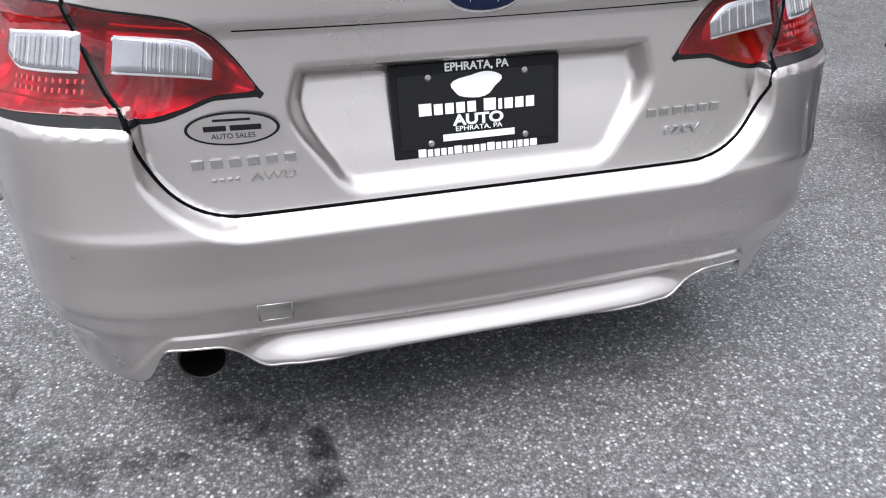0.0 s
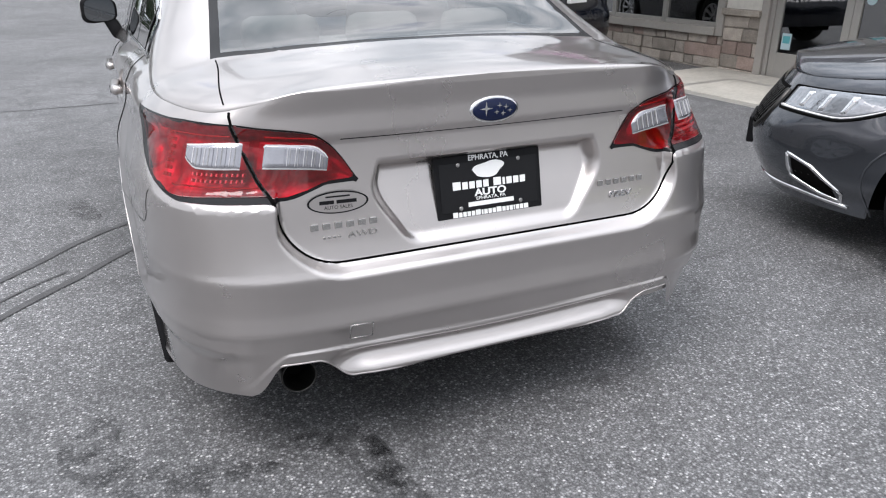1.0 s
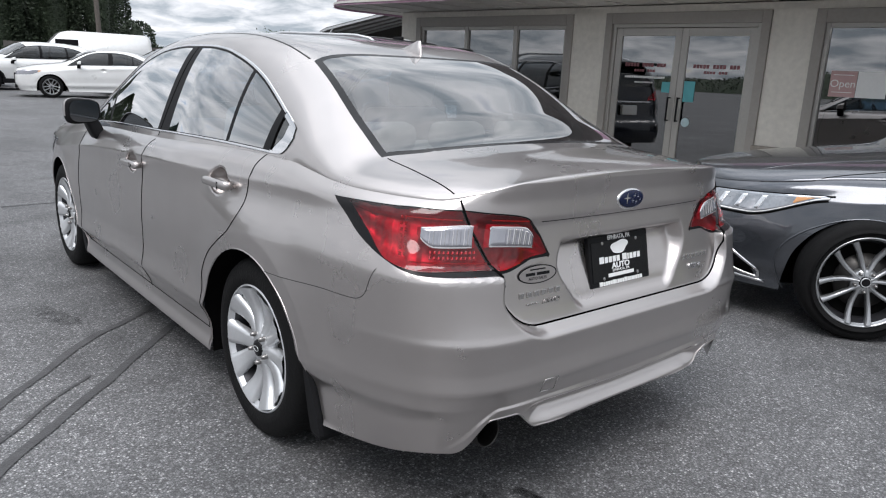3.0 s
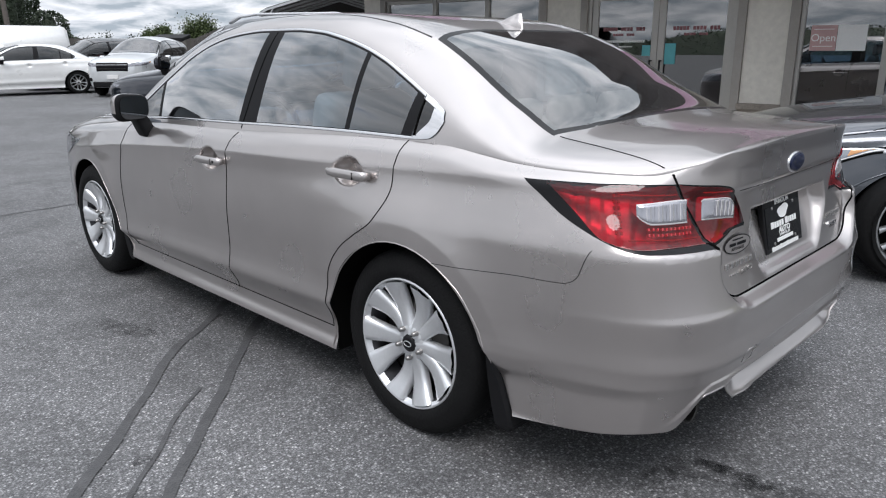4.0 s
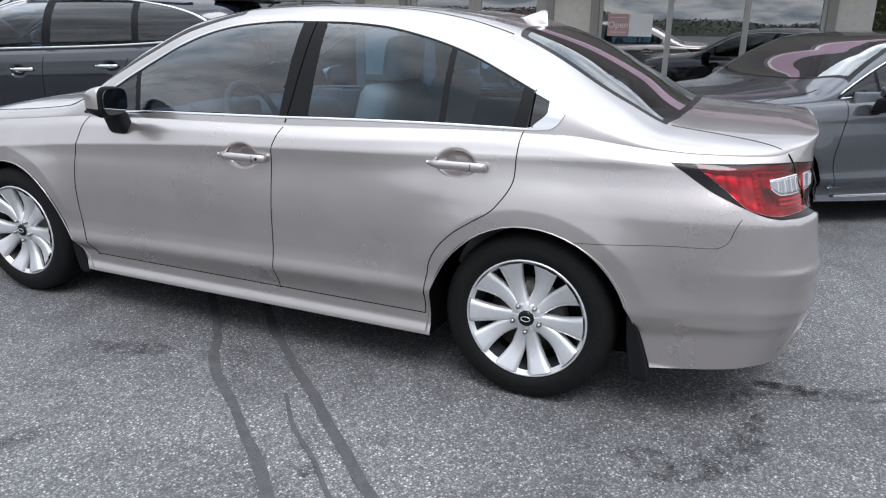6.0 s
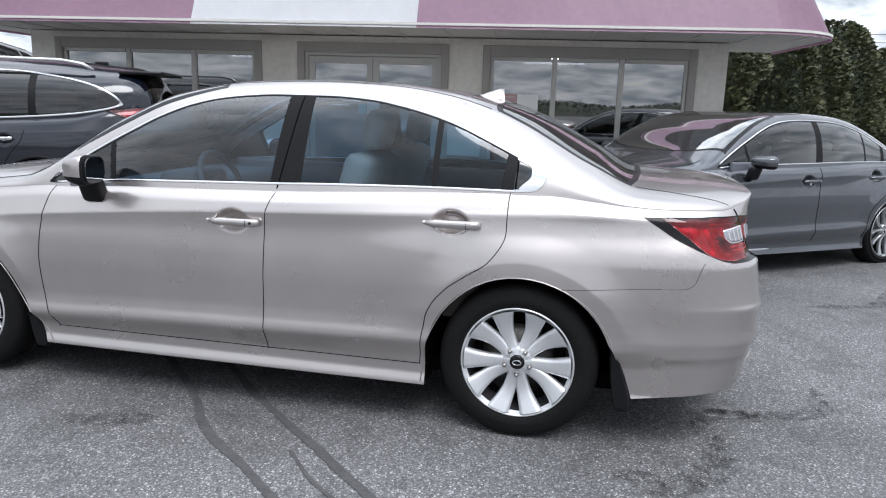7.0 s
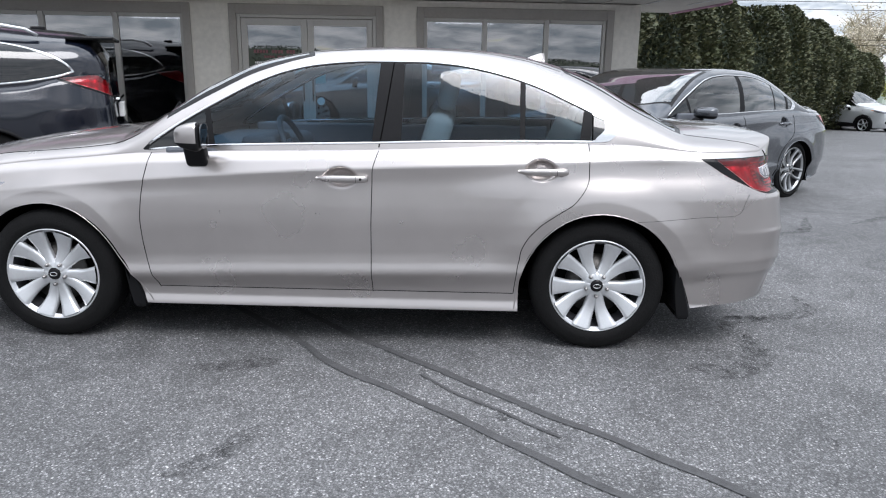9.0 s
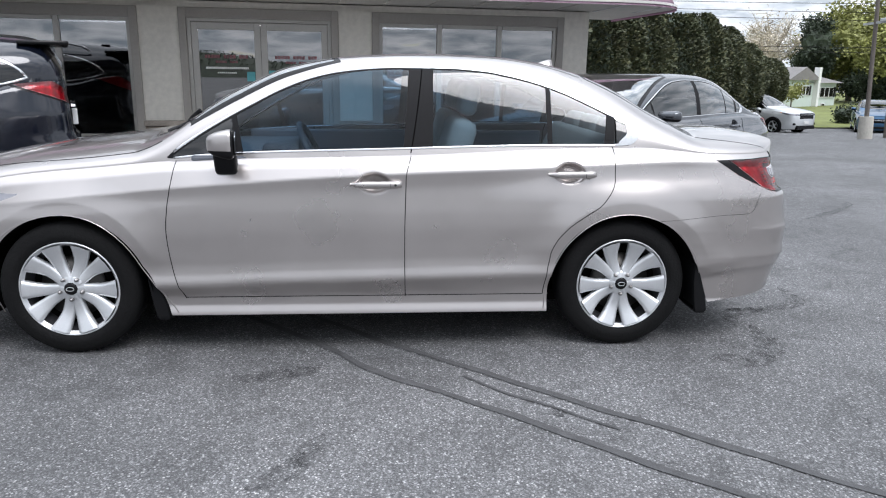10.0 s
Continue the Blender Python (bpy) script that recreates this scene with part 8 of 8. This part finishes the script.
def house():
    h = thing("house", "pale green split-level house with white trim and grey roof", "house", pose(56.3, -35.4, -1.6, 0, 0, -58) @ Matrix.Diagonal((1.18, 1.18, 0.90, 1)))
    # local x runs along the front to the viewer's right, y away
    part("wall", box(-3.6, 0.4, 0, 7, 0, 3.0), "siding", h)
    part("wing_wall", box(0.4, 4.2, 0.3, 6.5, 0, 2.7), "siding", h)
    bm = bmesh.new()
    a = [bm.verts.new(p) for p in ((-3.9, -0.3, 2.9), (0.7, -0.3, 2.9), (-1.6, -0.3, 4.1), (-3.9, 7.3, 2.9), (0.7, 7.3, 2.9), (-1.6, 7.3, 4.1))]
    for f in ((0, 2, 1), (3, 4, 5), (0, 3, 5, 2), (1, 2, 5, 4), (0, 1, 4, 3)):
        bm.faces.new([a[i] for i in f])
    part("roof", bm, "roofing", h)
    bm = bmesh.new()
    a = [bm.verts.new(p) for p in ((-1.2, -0.1, 2.65), (4.6, -0.1, 2.65), (4.3, 3.4, 3.75), (-1.2, 3.4, 3.75), (-1.2, 7, 2.65), (4.6, 7, 2.65))]
    for f in ((0, 1, 2, 3), (3, 2, 5, 4), (0, 3, 4), (1, 5, 2), (0, 4, 5, 1)):
        bm.faces.new([a[i] for i in f])
    part("wing_roof", bm, "roofing", h)
    part("chimney", box(0.15, 0.45, -0.35, 0.05, 0, 4.1), "white", h, "white chimney")
    for x0, x1, z0, z1, n in ((1.0, 3.7, 1.25, 2.25, 4), (-1.5, -0.5, 1.5, 2.4, 2), (-3.0, -2.5, 1.9, 2.3, 1), (2.1, 2.6, 0.4, 0.7, 1)):
        w = part("window", box(x0, x1, 0.22 if x0 > 0.4 else -0.06, 0.32 if x0 > 0.4 else 0.02, z0, z1), "white", h, "white-framed window")
        for i in range(n):
            u0 = x0 + (x1 - x0) * i / n + 0.06
            u1 = x0 + (x1 - x0) * (i + 1) / n - 0.06
            y = 0.21 if x0 > 0.4 else -0.07
            part("pane", box(u0, u1, y - 0.01, y, z0 + 0.07, z1 - 0.07), "gloss_black", w)
    for x in (0.72, 3.72, -1.8, -0.48):
        part("shutter", box(x, x + 0.26, 0.2 if x > 0.4 else -0.06, 0.3 if x > 0.4 else 0.0, 1.25 if x > 0.4 else 1.5, 2.25 if x > 0.4 else 2.4), "black", h)
    part("air_unit", box(-2.0 - 0.9, -2.0 - 0.4, -0.3, 0, 1.5, 1.85), "white", h)


house()
pale = thing("pale_house", "pale yellow house gable behind a hedge", "house", pose(-4.7, 46, -0.1, 0, 0, 4))
part("wall", box(-3.0, 3.0, 0, 8, 0, 2.75), "siding", pale)
bm = bmesh.new()
a = [bm.verts.new(p) for p in ((-3.3, -0.3, 2.7), (3.3, -0.3, 2.7), (0, -0.3, 4.3), (-3.3, 8.4, 2.7), (3.3, 8.4, 2.7), (0, 8.4, 4.3))]
for f in ((0, 2, 1), (3, 4, 5), (0, 3, 5, 2), (1, 2, 5, 4), (0, 1, 4, 3)):
    bm.faces.new([a[i] for i in f])
part("roof", bm, "siding", pale)
for sg in (-1, 1):
    part("barge_board", rod((sg * 3.4, -0.34, 2.66), (0, -0.34, 4.34), 0.09, None, 6), "white", pale, "white barge board")
broad_tree(-3.4, 43.6, 1.5, 1.3, 6000, 140, "dark green hedge shrub before the pale house", "leaf_bush", False, 0.10, "shrub", "", 0.1)
broad_tree(-5.6, 43.6, 1.5, 1.3, 6000, 141, "dark green hedge shrub before the pale house", "leaf_bush", False, 0.10, "shrub", "", 0.1)


def fence():
    f = thing("board_fence", "dark weathered upright board fence", "fence")
    a, b = Vector((9.2, 18.4)), Vector((20.5, 42.9))
    n = 178
    d = (b - a) / n
    yaw = math.degrees(math.atan2(d.y, d.x))
    board = box(0, d.length * 0.94, -0.012, 0.012, 0, 2.15)
    me = bpy.data.meshes.new("board")
    board.to_mesh(me); board.free()
    me.materials.append(M["fence_wood"])
    rnd = random.Random(2)
    for i in range(n):
        p = a + d * i
        ob = new("board", me)
        ob.parent = f
        ob.matrix_basis = pose(p.x, p.y, float(ground_z(p.x, p.y)) - 0.09 - 0.006 * (p.y - 18) + rnd.uniform(-0.015, 0.015), rnd.uniform(-1, 1), 0, yaw)
    # the run behind the white cars
    a2, b2 = Vector((20.5, 42.9)), Vector((6.5, 51.0))
    n2 = 60
    d2 = (b2 - a2) / n2
    for i in range(n2):
        p = a2 + d2 * i
        ob = new("board", me)
        ob.parent = f
        ob.matrix_basis = pose(p.x, p.y, float(ground_z(p.x, p.y)) - 0.22 + rnd.uniform(-0.015, 0.015), 0, 0, math.degrees(math.atan2(d2.y, d2.x))) @ Matrix.Diagonal((d2.length / d.length, 1, 1, 1))


fence()


def carport():
    """A metal carport with a shallow gable, its open end to the lot."""
    c = thing("carport", "grey metal carport with shallow gable roof and white frame", "carport", pose(9.3, 17.2, -0.16, 0, 0, -38))
    W, D, e, r = 4.6, 7.0, 2.50, 3.20
    prof = [(0, e - 0.25), (0.06, e), (0.25, e + 0.10), (W / 2, r), (W - 0.25, e + 0.10), (W - 0.06, e), (W, e - 0.25)]
    bm = bmesh.new()
    rows = [[bm.verts.new((x, y, z)) for x, z in prof] for y in (0, D)]
    for i in range(len(prof) - 1):
        bm.faces.new((rows[0][i], rows[0][i + 1], rows[1][i + 1], rows[1][i]))
    bmesh.ops.solidify(bm, geom=bm.faces[:], thickness=0.02)
    part("roof", bm, "carport_roof", c, "dark ribbed metal roof")
    for y in (0.0, 1.6, 3.2, 4.8, 6.4):
        P = [(x, y, z - 0.05) for x, z in prof]
        v, f = sweep(P, [(-0.03, -0.03), (0.03, -0.03), (0.03, 0.03), (-0.03, 0.03)], up=(0, 1, 0))
        part("bow", mesh_of("bow", v, f, False), "galvanised", c)
        for x in (0.0, W):
            part("post", box(x - 0.03, x + 0.03, y - 0.03, y + 0.03, 0, e - 0.2), "galvanised", c)
        for x0, x1 in ((0.03, 0.45), (W - 0.03, W - 0.45)):
            part("brace", rod((x0, y, e - 0.55), (x1, y, e + 0.12), 0.02, None, 6), "galvanised", c)
    bm = bmesh.new()
    bm.faces.new([bm.verts.new(p) for p in ((0.0, D, 0), (W, D, 0), *[(x, D, z) for x, z in prof[::-1]])])
    bmesh.ops.solidify(bm, geom=bm.faces[:], thickness=0.02)
    part("back_sheet", bm, "carport_roof", c)
    part("wall_sheet", box(-0.02, 0.01, 0.1, D, 0.0, e - 0.2), "carport_roof", c)
    part("side_sheet", box(W - 0.02, W + 0.01, 0.1, D, 0.9, e - 0.2), "galvanised", c)


carport()


def poles():
    for i, (x, y, lean, h) in enumerate(((19.1, -15.05, 0.15, 9), (20.0, -16.45, 0.0, 10))):
        p = thing("light_pole", "tall weathered light pole with concrete foot", "pole", pose(x, y, float(ground_z(x, y)), -2.2, 1.4 + lean, 0), "light poles")
        part("shaft", rod((0, 0, 0), (0, 0, h), 0.075, 0.05, 12), "pole_wood", p)
        if i == 0:
            part("foot", rod((0, 0, 0), (0, 0, 0.75), 0.23, 0.22, 20), "concrete", p, "white concrete foot")
        part("lamp_arm", box(-0.6, 0.6, -0.04, 0.04, 3.75 if i == 0 else 6.4, 3.82 if i == 0 else 6.47), "galvanised", p)
        part("lamp_head", box(-0.75, -0.35, -0.12, 0.12, 3.78 if i == 0 else 6.43, 3.9 if i == 0 else 6.55, 0.02), "galvanised", p)
    k = 0
    for z0, z1, y1 in ((8.2, 6.4, 0), (7.8, 5.6, 1.5), (7.4, 4.9, 3), (4.6, 3.3, 0), (4.2, 2.9, 1)):
        P = []
        for t in np.linspace(0, 1, 24):
            a, b = Vector((62, 10 + y1, z0)), Vector((46, -62, z1 + 0.6))
            p = a.lerp(b, float(t))
            p.z -= 1.2 * 4 * t * (1 - t) * 0.5
            P.append(p)
        v, f = sweep(P, circle(0.02, 5))
        w = new("overhead_wire", mesh_of("overhead_wire", v, f))
        w.data.materials.append(M["black"])
        tagged(w, "thin black overhead wire strung over the road", "wire", "overhead wires")
    far = thing("utility_pole", "wooden utility pole far across the road", "pole", pose(62, 10, -1.4), "utility poles")
    part("shaft", rod((0, 0, 0), (0, 0, 10.5), 0.16, 0.11, 10), "pole_wood", far)
    far2 = thing("utility_pole", "wooden utility pole far across the road", "pole", pose(46, -62, -1.4), "utility poles")
    part("shaft", rod((0, 0, 0), (0, 0, 9.5), 0.16, 0.11, 10), "pole_wood", far2)
    north = thing("utility_pole", "wooden utility pole behind the parked cars", "pole", pose(2.0, 47, -0.1), "utility poles")
    part("shaft", rod((0, 0, 0), (-0.3, 0, 10), 0.12, 0.10, 10), "pole_wood", north)
    west = thing("utility_pole", "wooden utility pole beside the dark conifers", "pole", pose(11.7, 49, -0.1), "utility poles")
    part("shaft", rod((0, 0, 0), (-0.3, 0, 10), 0.17, 0.13, 10), "pole_wood", west)


poles()
